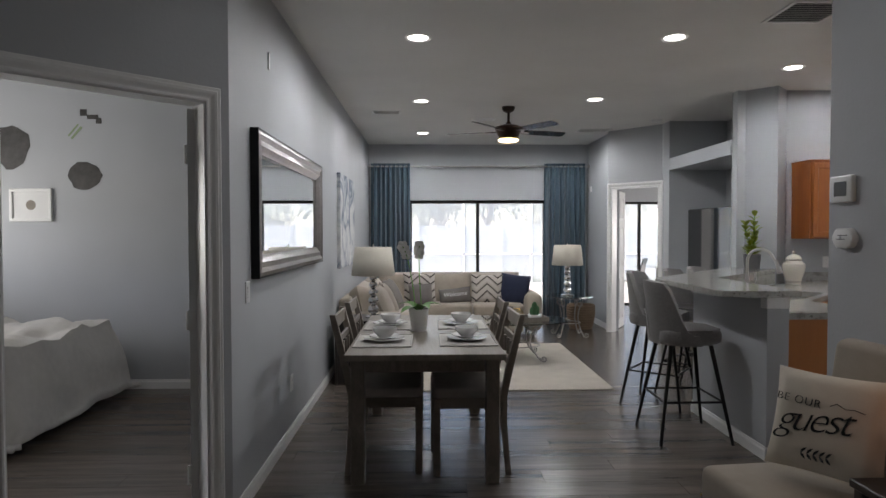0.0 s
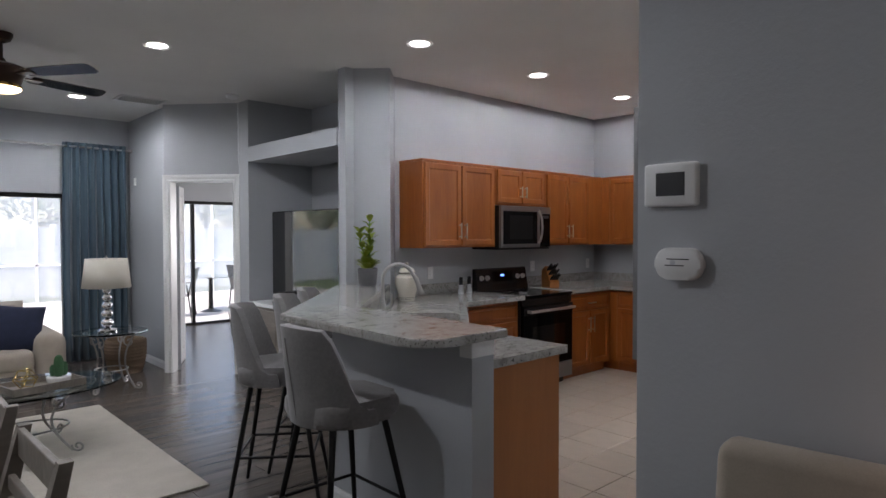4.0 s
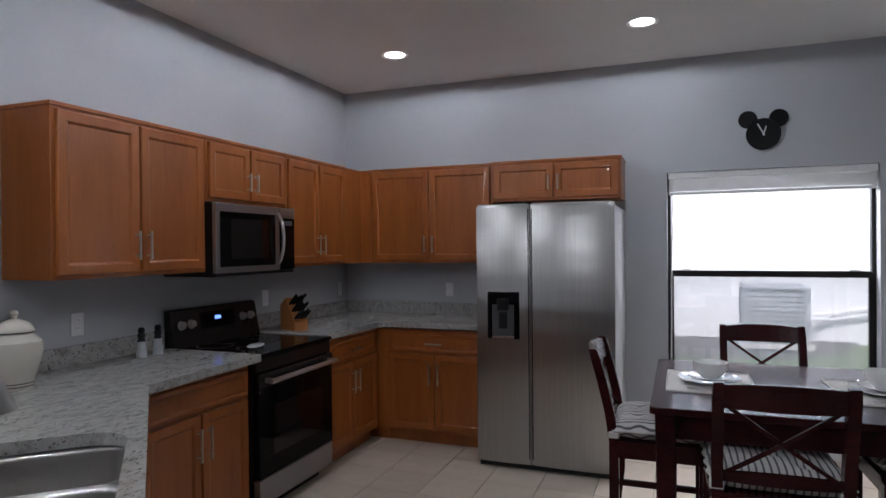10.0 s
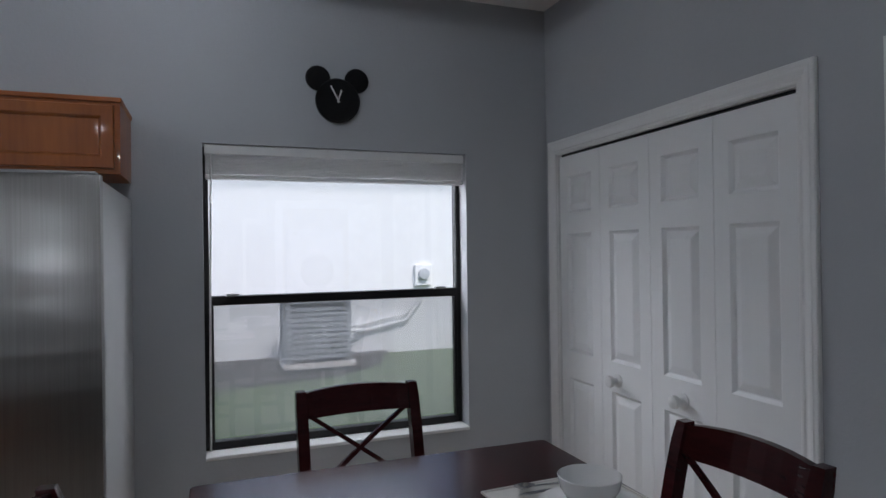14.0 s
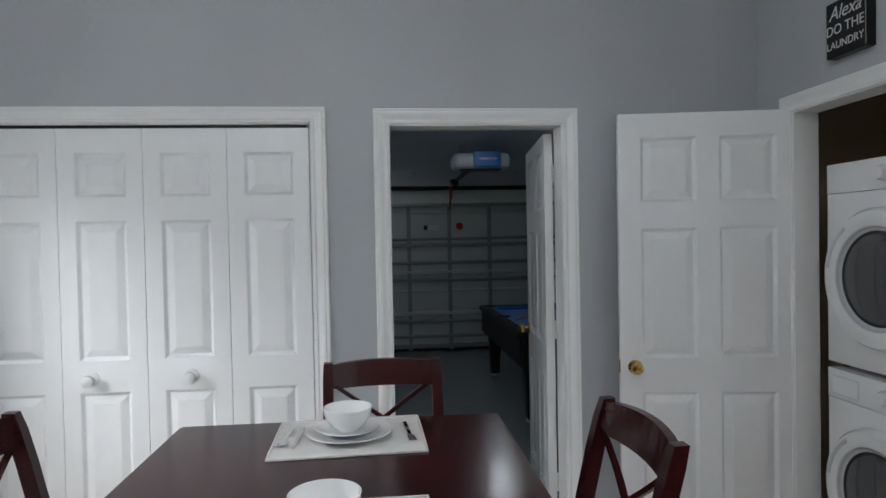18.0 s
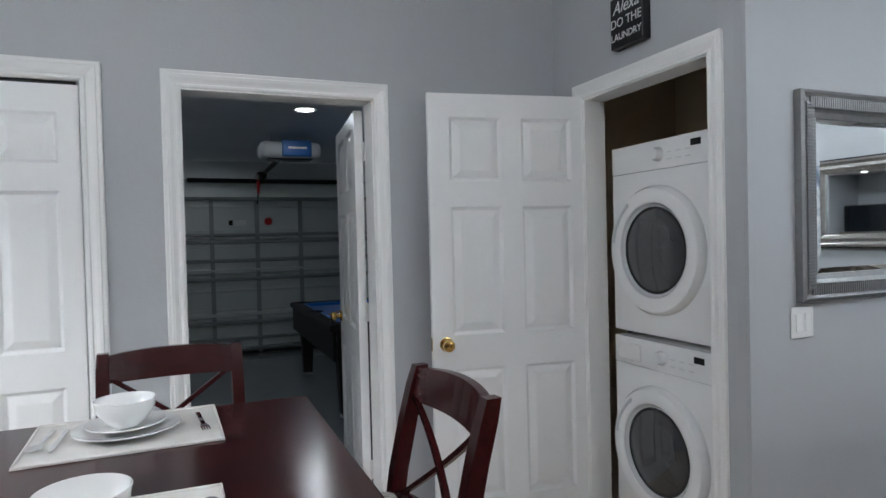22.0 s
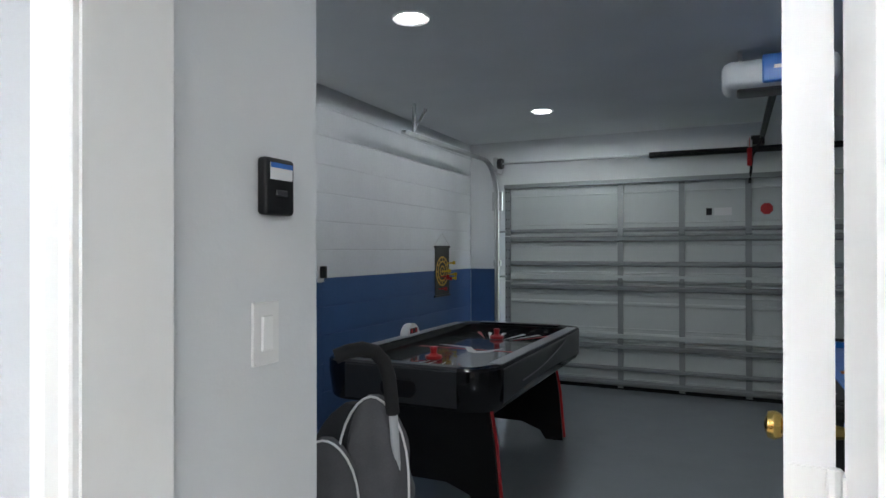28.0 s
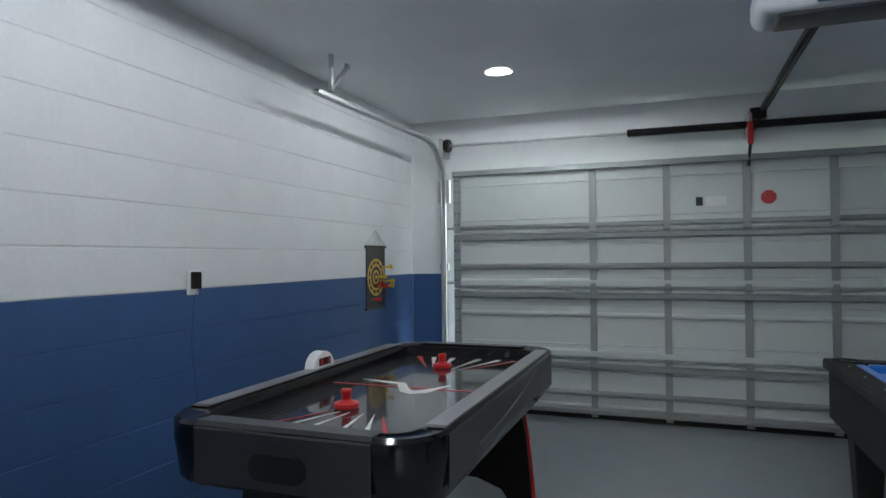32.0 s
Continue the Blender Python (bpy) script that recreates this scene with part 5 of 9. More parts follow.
# unseen slab added on the west to keep sun off the bedroom opening
tagged(part("sun_shade_slab", bx(-7.2, -5.401, -0.8, 12.5, CEIL + 0.02, CEIL + 0.14), M["trim"]), "white overhang added out of view as a sun shade", "roof", "", "structure")

# laundry closet and pantry linings
cl = M["closet"]
bm = boxes((2.152, 2.165, YP - 0.10, YM - T, 0, CEIL), (2.165, XL - T - 0.001, YM - T - 0.022, YM - T - 0.002, 0, CEIL), (2.165, XL - T - 0.001, YP - 0.10, YP - 0.08, 0, CEIL))
tagged(part("closet_wall", bm, cl), "tan painted walls of the laundry closet", "wall", "", "structure")
bm = boxes((5.02, 6.80, 1.42, 1.44, 0, GC), (6.80, 6.86, 1.44, YP - 0.145, 0, GC))
tagged(part("pantry_wall_back", bm, W_), "painted back wall of the pantry", "wall", "", "structure")

# garage
GW = wall_paint("garage_white_paint", (0.66, 0.675, 0.685), 0.2)
M["gar_white"] = GW
YG = YP - 0.14
wall("garage_wall_pantry_side", (4.915, 1.36), (4.915, YG), GF, GC, 0.10, GW, label="white painted pantry side wall with door keypad")
wall("garage_wall_pantry_back", (GE, 1.36), (5.0165, 1.36), GF, GC, 0.055, GW)
bm = boxes((2.2, 4.045, YG - 0.012, YG - 0.002, GF, GC), (4.045, 4.89, YG - 0.012, YG - 0.002, 2.035, GC))
tagged(part("garage_wall_north", bm, GW), "white painted garage wall round the door", "wall", "", "structure")
wall("garage_wall_west", (2.2, YG), (2.2, -0.75), GF, GC, 0.045, GW)
wall("garage_wall_jog", (2.2, -0.751), (1.0, -0.751), GF, GC, 0.03, GW)
wall("garage_wall_west_outer", (1.0, -0.752), (1.0, GS), GF, GC, 0.2, GW)
wall("garage_wall_south", (1.0, GS), (GE, GS), GF, GC, 0.2, GW, [(0.45, 5.39, GF, 1.935)], label="white painted wall round the garage door")
gc_ = part("garage_ceiling", boxes((2.16, GE + 0.2, -0.75, YG, GC, GC + 0.1), (0.8, GE + 0.2, GS - 0.2, -0.75, GC, GC + 0.1)), M["gar_ceil"])
tagged(gc_, "painted garage ceiling", "ceiling", "", "structure")
bm = boxes((2.16, GE + 0.4, -0.75, YG, GF - 0.1, GF), (0.6, GE + 0.4, GS - 0.25, -0.75, GF - 0.1, GF))
tagged(part("garage_floor", bm, M["epoxy"]), "smooth grey painted concrete floor", "floor", "", "structure")
tagged(part("door_threshold", bx(4.05, 4.88, YG - 0.05, YP, GF, -0.002, bevel=0.004), M["galv"]), "metal threshold at the garage door", "threshold", "", "structure")

# trim
for a, b in (((XW, YL), (XW, YC)), ((2.755, 9.06), (2.755, YL)), ((XT, -0.6), (XT, YM)), ((XT, YM), (XL, YE)), ((XL, YP), (3.97, YP)), ((4.962, YP), (5.165, YP)), ((XE, YP), (XE, 4.0)), ((XW - T, 5.945), (-5.2, 5.945))):
    baseboard(a, b)


# ---- doors, windows and openings ----
PX = 5.245                       # pantry opening
casing("casing_garage_door", pose(4.05, YP, 0), 0.835, 2.025, jamb=0.14, both=False)
casing("casing_pantry", pose(PX, YP, 0), 1.518, 2.034, jamb=0.10, both=False, label="white painted casing round the pantry doors")
casing("casing_laundry", pose(XL, 2.947, 0, 0, 0, -90), 0.792, 2.03, jamb=0.12, both=False, label="white painted casing of the laundry closet")
casing("casing_bedroom", pose(XW - 0.12 * S2, YC - 0.12 * S2, 0, 0, 0, -135), 0.81, 2.05, jamb=0.12)
casing("casing_den", pose(3.245 - 0.055 * 0.657, 8.425 + 0.055 * 0.754, 0, 0, 0, 131.1), 0.71, 2.05, jamb=0.12)

# pantry: two bifold pairs
pw = 1.518 - 0.020
lw = pw / 4 - 0.003
for i in range(2):
    pd = thing("pantry_bifold_door", pose(PX + 0.010 + i * pw / 2, YP - 0.012, 0.012), "closed white moulded bifold pantry doors with round knobs", "door", "pantry doors")
    for j in range(2):
        ob = panel_leaf(pd, lw, 2.000, 1, 0.032, ((0.16, 0.80), (0.945, 1.58), (1.69, 1.89)), 0.075, 0.0)
        ob.location.x = 0.002 + j * (lw + 0.003)
    knob(pd, 0.244 if i else 0.553, 0.862, 0.0, 1, M["whiteplastic"])
# black strip fills the gap between leaves and head jamb
tagged(part("pantry_dark_gap", boxes((PX + 0.02, PX + 1.50, YP - 0.04, YP - 0.02, 2.0135, 2.0275)), M["black"]), "black strip in the gap above the pantry doors", "door track", "", "structure")

# garage entry door, swung into the garage; laundry door, swung against the pantry wall
gd = thing("garage_entry_door", pose(4.103, YP - 0.158, 0.012, 0, 0, -96.3), "white six-panel door with brass knob, open into the garage", "door")
panel_leaf(gd, 0.79, 1.99, 2, 0.042)
for out, y in ((1, 0.0), (-1, -0.042)):
    knob(gd, 0.79 - 0.065, 0.90, y, out, M["brass"])
for z in (0.22, 1.0, 1.79):
    bm = boxes((-0.0025, 0.0, -0.034, -0.002, z - 0.045, z + 0.045), (-0.022, -0.0025, -0.050, -0.047, z - 0.045, z + 0.045))
    tube([(-0.006, -0.041, z - 0.047), (-0.006, -0.041, z + 0.047)], 0.0065, 8, bm)
    part("hinge", bm, M["trim"], gd)
ld = thing("laundry_door", pose(3.03, 2.157, 0.012, 0, 0, -9.0), "white six-panel door with brass knob, standing open", "door")
panel_leaf(ld, 0.81, 2.03, 2)
knob(ld, 0.81 - 0.065, 0.86, 0.0, 1, M["brass"])
part("latch_plate", bx(0.809, 0.812, -0.028, -0.008, 0.83, 0.89), M["brass"], ld)
bd = thing("bedroom_door", pose(XW - 0.12 * S2 - 0.105, YC - 0.12 * S2 + 0.055, 0.012, 0, 0, 106), "white six-panel bedroom door, open into the bedroom", "door")
panel_leaf(bd, 0.76, 2.02, 2)
hinges(bd, 0.0, 0.006, (0.25, 1.0, 1.80))
dd = thing("den_door", pose(2.80, 9.10, 0.012, 0, 0, 62), "white six-panel den door, open into the den", "door")
panel_leaf(dd, 0.67, 2.02, 2)

# kitchen window: black frame, upper and lower sash, sill, gathered blind
KY0, KY1, KZ0, KZ1 = YP - 0.14 + 0.64, YP - 0.14 + 1.98, 0.535, 2.03
kw = thing("window_kitchen", pose(0, 0, 0), "black-framed single-hung window with white sill", "window", "", "structure")
xg = XE + 0.13
part("sill", bx(XE - 0.012, XE + 0.20, KY0 - 0.0, KY1 + 0.0, KZ0, KZ0 + 0.018, bevel=0.003), M["trim"], kw)
for name, s in (("frame_side", (xg - 0.03, xg + 0.03, KY0, KY0 + 0.024, KZ0 + 0.018, KZ1)), ("frame_side", (xg - 0.03, xg + 0.03, KY1 - 0.024, KY1, KZ0 + 0.018, KZ1)), ("frame_head", (xg - 0.03, xg + 0.03, KY0 + 0.024, KY1 - 0.024, KZ1 - 0.035, KZ1)), ("frame_foot", (xg - 0.03, xg + 0.03, KY0 + 0.024, KY1 - 0.024, KZ0 + 0.018, KZ0 + 0.055)), ("meeting_rail", (xg - 0.035, xg + 0.02, KY0 + 0.024, KY1 - 0.024, 1.255, 1.30)), ("lower_stile", (xg - 0.035, xg + 0.0, KY0 + 0.024, KY0 + 0.042, KZ0 + 0.055, 1.255)), ("lower_stile", (xg - 0.035, xg + 0.0, KY1 - 0.042, KY1 - 0.024, KZ0 + 0.055, 1.255))):
    part(name, bx(*s, bevel=0.003), M["blackmetal"], kw)
part("latch", boxes((xg - 0.06, xg - 0.035, KY0 + 0.10, KY0 + 0.16, 1.30, 1.312), (xg - 0.06, xg - 0.035, KY1 - 0.16, KY1 - 0.10, 1.30, 1.312)), M["nickel"], kw)
for z0, z1 in ((KZ0 + 0.055, 1.255), (1.30, KZ1 - 0.035)):
    g = part("pane", bx(xg - 0.003, xg + 0.003, KY0 + 0.0245, KY1 - 0.0245, z0, z1), M["glass"], kw)
    g.visible_shadow = False
# screen mesh whose pale, half-clear colour imitates haze in the view
sc_, sn_, sb_ = mat("haze_screen")
sb_.inputs["Base Color"].default_value = (0.72, 0.74, 0.76, 1)
sb_.inputs["Roughness"].default_value = 0.9
sb_.inputs["Alpha"].default_value = 0.34
part("haze_screen", bx(xg + 0.022, xg + 0.0225, KY0 + 0.03, KY1 - 0.03, KZ0 + 0.06, 1.27), sc_, kw, "insect screen paled to haze the lower sash")
bl = thing("window_blind", pose(XE + 0.045, (KY0 + KY1) / 2, KZ1), "white slatted blind drawn up to the window head", "blind")
half = (KY1 - KY0) / 2 - 0.008
part("headrail", bx(-0.035, 0.03, -half, half, -0.05, -0.002, bevel=0.004), M["whiteplastic"], bl)
for k in range(12):
    part("slat", bx(-0.03, 0.028, -half + 0.004, half - 0.004, -0.056 - k * 0.0072 - 0.0035, -0.056 - k * 0.0072, bevel=0.001), M["whiteplastic"], bl)
part("bottom_rail", bx(-0.03, 0.028, -half + 0.004, half - 0.004, -0.165, -0.145, bevel=0.004), M["whiteplastic"], bl)
part("wand", tube([(-0.03, half - 0.03, -0.05), (-0.045, half - 0.02, -0.7), (-0.05, half - 0.015, -1.45)], 0.005, 8), M["whiteplastic"], bl)

# living room slider and den slider
def slider(name, x0, x1, y, z1, label):
    w = thing(name, pose(0, 0, 0), label, "window", "", "structure")
    mid = (x0 + x1) / 2
    for nm, s in (("frame_side", (x0, x0 + 0.04, y - 0.04, y + 0.04, 0.0, z1)), ("frame_side", (x1 - 0.04, x1, y - 0.04, y + 0.04, 0.0, z1)), ("frame_head", (x0 + 0.04, x1 - 0.04, y - 0.04, y + 0.04, z1 - 0.05, z1)), ("track", (x0 + 0.04, x1 - 0.04, y - 0.04, y + 0.04, 0.0, 0.03)), ("meeting_stile", (mid - 0.025, mid + 0.025, y - 0.035, y + 0.035, 0.03, z1 - 0.05))):
        part(nm, bx(*s, bevel=0.003), M["blackmetal"], w)
    for a, b in ((x0 + 0.04, mid - 0.025), (mid + 0.025, x1 - 0.04)):
        g = part("pane", bx(a, b, y - 0.003, y + 0.003, 0.03, z1 - 0.05), M["glass"], w)
        g.visible_shadow = False
    return w


slider("window_living", 2.875 - 3.06, 2.875 - 0.80, YL + 0.12, 1.96, "black-framed sliding glass door to the patio")
slider("window_den", 7.2 - 4.2, 7.2 - 1.6, 12.42, 2.03, "black-framed sliding glass door of the den")

# added lamp at the unseen west opening, standing in for bedroom daylight
_bl = bpy.data.lights.new("bedroom_fill", "AREA")
_bl.shape, _bl.size, _bl.size_y, _bl.energy, _bl.color = "RECTANGLE", 1.7, 1.2, 26.0, (0.9, 0.95, 1.0)
new("bedroom_fill", _bl).matrix_basis = pose(-5.26, 4.545, 1.45, 0, -90, 0)

# added fill lamp, tilted in from above the window and out of sight
_kl = bpy.data.lights.new("kitchen_sky_fill", "AREA")
_kl.shape, _kl.size, _kl.size_y, _kl.energy, _kl.color = "RECTANGLE", 0.9, 1.3, 40.0, (0.92, 0.96, 1.0)
new("kitchen_sky_fill", _kl).matrix_basis = pose(XE + 0.62, (KY0 + KY1) / 2, 2.45, 0, 52, 0)

# added lamp behind the invented east opening, brightens the dark den
_dl = bpy.data.lights.new("den_fill", "AREA")
_dl.shape, _dl.size, _dl.size_y, _dl.energy, _dl.color = "RECTANGLE", 1.8, 1.2, 45.0, (0.95, 0.98, 1.0)
new("den_fill", _dl).matrix_basis = pose(7.27, 9.9, 1.4, 0, 90, 0)

cs_ = part("wall_sensor", bx(-0.016, 0.016, 0, 0.008, -0.05, 0.05, bevel=0.003), M["whiteplastic"])
cs_.matrix_basis = pose(XW, 3.99, 2.47, 0, 0, -90)
tagged(cs_, "small white alarm sensor high on the wall", "sensor")
switch_plate(pose(XT, 2.47, 0.42, 0, 0, 90), 1, "white outlet plate low on the foyer wall", True)

# ---- ceiling fixtures ----
for x, y in ((0.05, 2.6), (1.94, 2.6), (0.05, 4.80), (1.94, 4.76), (0.05, 7.02), (1.93, 6.90), (0.05, 9.22), (1.93, 9.20)):
    can_light(x, y, CEIL, False, LIVING_W if y > 3 else FOYER_W, 0.45)
for x, y in ((3.31, 5.57), (4.66, 5.555), (6.0, 5.54), (4.63, 3.85), (5.98, 3.85)):
    can_light(x, y, CEIL, False, KITCHEN_W, 0.45 if x < 4 else 0.05)


def ceiling_vent(x, y, w, d, slats, turn=0):
    v = thing("ceiling_vent", pose(x, y, CEIL, 0, 0, turn), "white louvred air vent in the ceiling", "air vent", "ceiling air vents")
    bm = boxes((-w / 2, w / 2, -d / 2, -d / 2 + 0.025, -0.008, 0), (-w / 2, w / 2, d / 2 - 0.025, d / 2, -0.008, 0), (-w / 2, -w / 2 + 0.025, -d / 2 + 0.025, d / 2 - 0.025, -0.008, 0), (w / 2 - 0.025, w / 2, -d / 2 + 0.025, d / 2 - 0.025, -0.008, 0))
    part("frame", bm, M["trim"], v)
    part("backing", bx(-w / 2 + 0.02, w / 2 - 0.02, -d / 2 + 0.02, d / 2 - 0.02, -0.0015, 0), M["black"], v)
    n = slats
    for k in range(n):
        yy = -d / 2 + 0.03 + (k + 0.5) * (d - 0.06) / n
        b = bx(-w / 2 + 0.025, w / 2 - 0.025, -0.009, 0.009, -0.0012, 0.0012, m=pose(0, yy, -0.006, 35, 0, 0))
        part("slat", b, M["trim"], v)
    return v


ceiling_vent(-0.37, 7.66, 0.34, 0.19, 6)
ceiling_vent(0.83, 8.10, 0.30, 0.16, 5)
ceiling_vent(2.60, 4.22, 0.40, 0.40, 10)
ceiling_vent(2.45, 8.95, 0.45, 0.30, 8)
sd = thing("smoke_detector", pose(3.05, 8.12, CEIL), "round white smoke detector on the ceiling", "smoke detector")
part("base", lathe([(0.0, 0), (0.065, 0), (0.066, -0.012), (0.058, -0.02)], 28, cap=False), M["whiteplastic"], sd, smooth=True)
part("grille", lathe([(0.058, -0.02), (0.045, -0.034), (0.0, -0.037)], 28, cap=False), M["trim"], sd, smooth=True)

# ---- ceiling fan ----
fan = thing("ceiling_fan", pose(1.045, 7.33, CEIL), "dark bronze five-blade ceiling fan with lit glass bowl", "ceiling fan")
M["bronze"] = plain("dark_bronze", (0.035, 0.018, 0.012), 0.35, 0.6, 30, 0.15, 0.05)
M["blade_dark"] = wood("dark_walnut_blade", (0.012, 0.009, 0.008), (0.03, 0.024, 0.02), 0.14, 5, (0.1, 1, 1), 0.8)
part("canopy", lathe([(0.0, 0.0), (0.075, 0.0), (0.074, -0.02), (0.06, -0.05), (0.03, -0.065)], 24, cap=False), M["bronze"], fan, smooth=True)
part("downrod", tube([(0, 0, -0.06), (0, 0, -0.20)], 0.014, 12), M["bronze"], fan, smooth=True)
part("motor", lathe([(0.02, -0.17), (0.035, -0.195), (0.10, -0.212), (0.150, -0.232), (0.156, -0.25), (0.135, -0.295), (0.118, -0.335), (0.10, -0.35)], 32, cap=False), M["bronze"], fan, smooth=True)
part("light_collar", lathe([(0.10, -0.35), (0.117, -0.353), (0.121, -0.365), (0.116, -0.372)], 32, cap=False), M["brass"], fan, smooth=True)
part("light_bowl", lathe([(0.116, -0.37), (0.114, -0.385), (0.09, -0.398), (0.05, -0.405), (0.0, -0.407)], 32, cap=False), M["fanglow"], fan, "glowing frosted glass bowl", smooth=True)
for k in range(5):
    a = 18 + 72 * k
    mm = pose(0, 0, -0.285, 0, 0, a)
    part("blade_iron", slab([(0.11, -0.02), (0.20, -0.028), (0.26, -0.035), (0.26, 0.035), (0.20, 0.028), (0.11, 0.02)], -0.004, 0.004, 0.001, m=mm @ pose(0, 0, 0, -6, 0, 0)), M["bronze"], fan)
    part("blade", slab([(0.19, -0.05), (0.42, -0.062), (0.69, -0.066), (0.722, -0.05), (0.73, 0.0), (0.722, 0.05), (0.69, 0.066), (0.42, 0.062), (0.19, 0.05)], -0.003, 0.004, 0.002, m=mm @ pose(0, 0, 0.006, -13, 0, 0)), M["blade_dark"], fan)


# ---- kitchen ----
def north(x, z=0.0):
    """Frame on the range wall; x is the right end as one faces the wall."""
    return pose(x, YR - 0.001, z, 0, 0, 180)


def east(y, z=0.0):
    return pose(XE - 0.001, y, z, 0, 0, 90)


RX0, RX1 = 4.735, 5.50      # range
UP0, UP1 = 1.365, 2.13
upper_cabinet(north(4.742), 4.742 - 3.825, UP0, UP1, 0.31)
upper_cabinet(north(5.505), 0.76, 1.765, UP1, 0.31, label="short honey maple wall cabinet above the microwave")
upper_cabinet(north(6.30), 0.79, UP0, UP1, 0.31, label="honey maple wall cabinet beside the corner")
tagged(part("corner_filler", boxes((6.302, 6.876, YR - 0.312, YR - 0.002, UP0, UP1), (6.566, 6.876, 6.037, YR - 0.313, UP0, UP1)), M["maple"]), "plain honey maple corner panel", "cabinet")
upper_cabinet(east(4.985), 1.05, UP0, UP1, 0.31, label="honey maple wall cabinet beside the refrigerator")
upper_cabinet(east(4.03), 0.95, 1.83, UP1, 0.36, label="short honey maple wall cabinet above the refrigerator")
microwave(north(5.503), 0.757, 0.385, 1.335, 1.757)
cooker(north(RX1), RX1 - RX0, 0.665)
fridge(east(4.027), 0.91, 1.772, XE - 5.982)
base_cabinet(north(6.26), 6.26 - RX1 - 0.002, 2, 1, 0.60, label="honey maple base cabinet between range and corner")
tagged(part("corner_cabinet", boxes((6.262, 6.876, 5.845, YR - 0.002, 0.10, 0.87), (6.28, 6.876, 5.762, 5.844, 0.10, 0.87), (6.33, 6.876, 5.762, YR - 0.05, 0.0, 0.10)), M["maple"]), "blind honey maple corner cabinet", "cabinet")
base_cabinet(east(4.96), 0.80, 2, 1, 0.60, label="honey maple base cabinet beside the refrigerator")
base_cabinet(north(RX0 - 0.002), 0.74, 2, 1, 0.60, label="honey maple base cabinet with a wide false drawer", drawer_pulls=False)

# slanted sink base and peninsula base
sb = thing("sink_cabinet", pose(2.945, 4.74, 0, 0, 0, 45), "honey maple sink base cabinet set at a slant", "cabinet", "honey maple kitchen cabinets")
part("body", bx(0.02, 1.38, 0.02, 0.52, 0.10, 0.60), M["maple"], sb)
part("toe_kick", bx(0.05, 1.35, 0.08, 0.5, 0, 0.10), M["maple"], sb)
part("front_board", bx(0.02, 1.38, 0.0, 0.02, 0.10, 0.87), M["maple"], sb)
for i in range(2):
    d = cab_front(sb, 0.36 + i * 0.34, 0.69 + i * 0.34, 0.125, 0.69, 0.0)
    d.matrix_basis = pose(1.38 + 0.0, 0, 0, 0, 0, 180) @ pose(0, 0, 0)
    pull(d, 0.655 + i * 0.08, 0.019, 0.55, 0.16)
pb = thing("peninsula_cabinet", pose(0, 0, 0), "honey maple peninsula cabinet with plain end panel", "cabinet", "honey maple kitchen cabinets")
part("body", bx(2.375, 2.90, 4.05, 4.80, 0.10, 0.87), M["maple"], pb)
part("toe_kick", bx(2.375, 2.84, 4.06, 4.80, 0.0, 0.10), M["maple"], pb)
part("end_panel", bx(2.372, 2.91, 4.03, 4.05, 0.0, 0.885, bevel=0.002), M["maple_panel"], pb, "smooth orange-toned wooden end panel")
dw = thing("dishwasher", pose(2.905, 4.06, 0), "black dishwasher under the peninsula counter", "dishwasher")
part("door", bx(0.0, 0.03, 0.03, 0.62, 0.11, 0.86, bevel=0.004), M["blackglass"], dw)
part("handle", tube([(0.055, 0.08, 0.78), (0.055, 0.57, 0.78)], 0.011, 10), M["nickel"], dw, smooth=True)

# counters
CT0, CT1 = 0.885, 0.925
ctr = thing("kitchen_counter", pose(0, 0, 0), "speckled pale granite counter with undermount sink", "countertop")
out = [(2.345, 4.005), (2.945, 4.005), (2.945, 4.70), (3.955, 5.735), (RX0 - 0.003, 5.755), (RX0 - 0.003, YR - 0.003), (3.79, YR - 0.003), (3.58, 6.23), (2.345, 5.04)]
bm = bmesh.new()
SC = Vector((3.02, 5.19))
hole = [(SC.x + (u * S2 - v * S2), SC.y + (u * S2 + v * S2)) for u, v in rounded(0.74, 0.46, 0.12, 7)]
for z, flip in ((CT1, False), (CT0, True)):
    ov = [bm.verts.new((x, y, z)) for x, y in out]
    hv = [bm.verts.new((x, y, z)) for x, y in hole]
    es = [bm.edges.new((ov[i], ov[(i + 1) % len(ov)])) for i in range(len(ov))] + [bm.edges.new((hv[i], hv[(i + 1) % len(hv)])) for i in range(len(hv))]
    bmesh.ops.triangle_fill(bm, use_beauty=True, edges=es)
    if not flip:
        top_o, top_h = ov, hv
for a, b in ((top_o, ov), (top_h, hv)):
    for i in range(len(a)):
        j = (i + 1) % len(a)
        bm.faces.new((a[i], a[j], b[j], b[i]))
part("slab", bm, M["granite"], ctr)
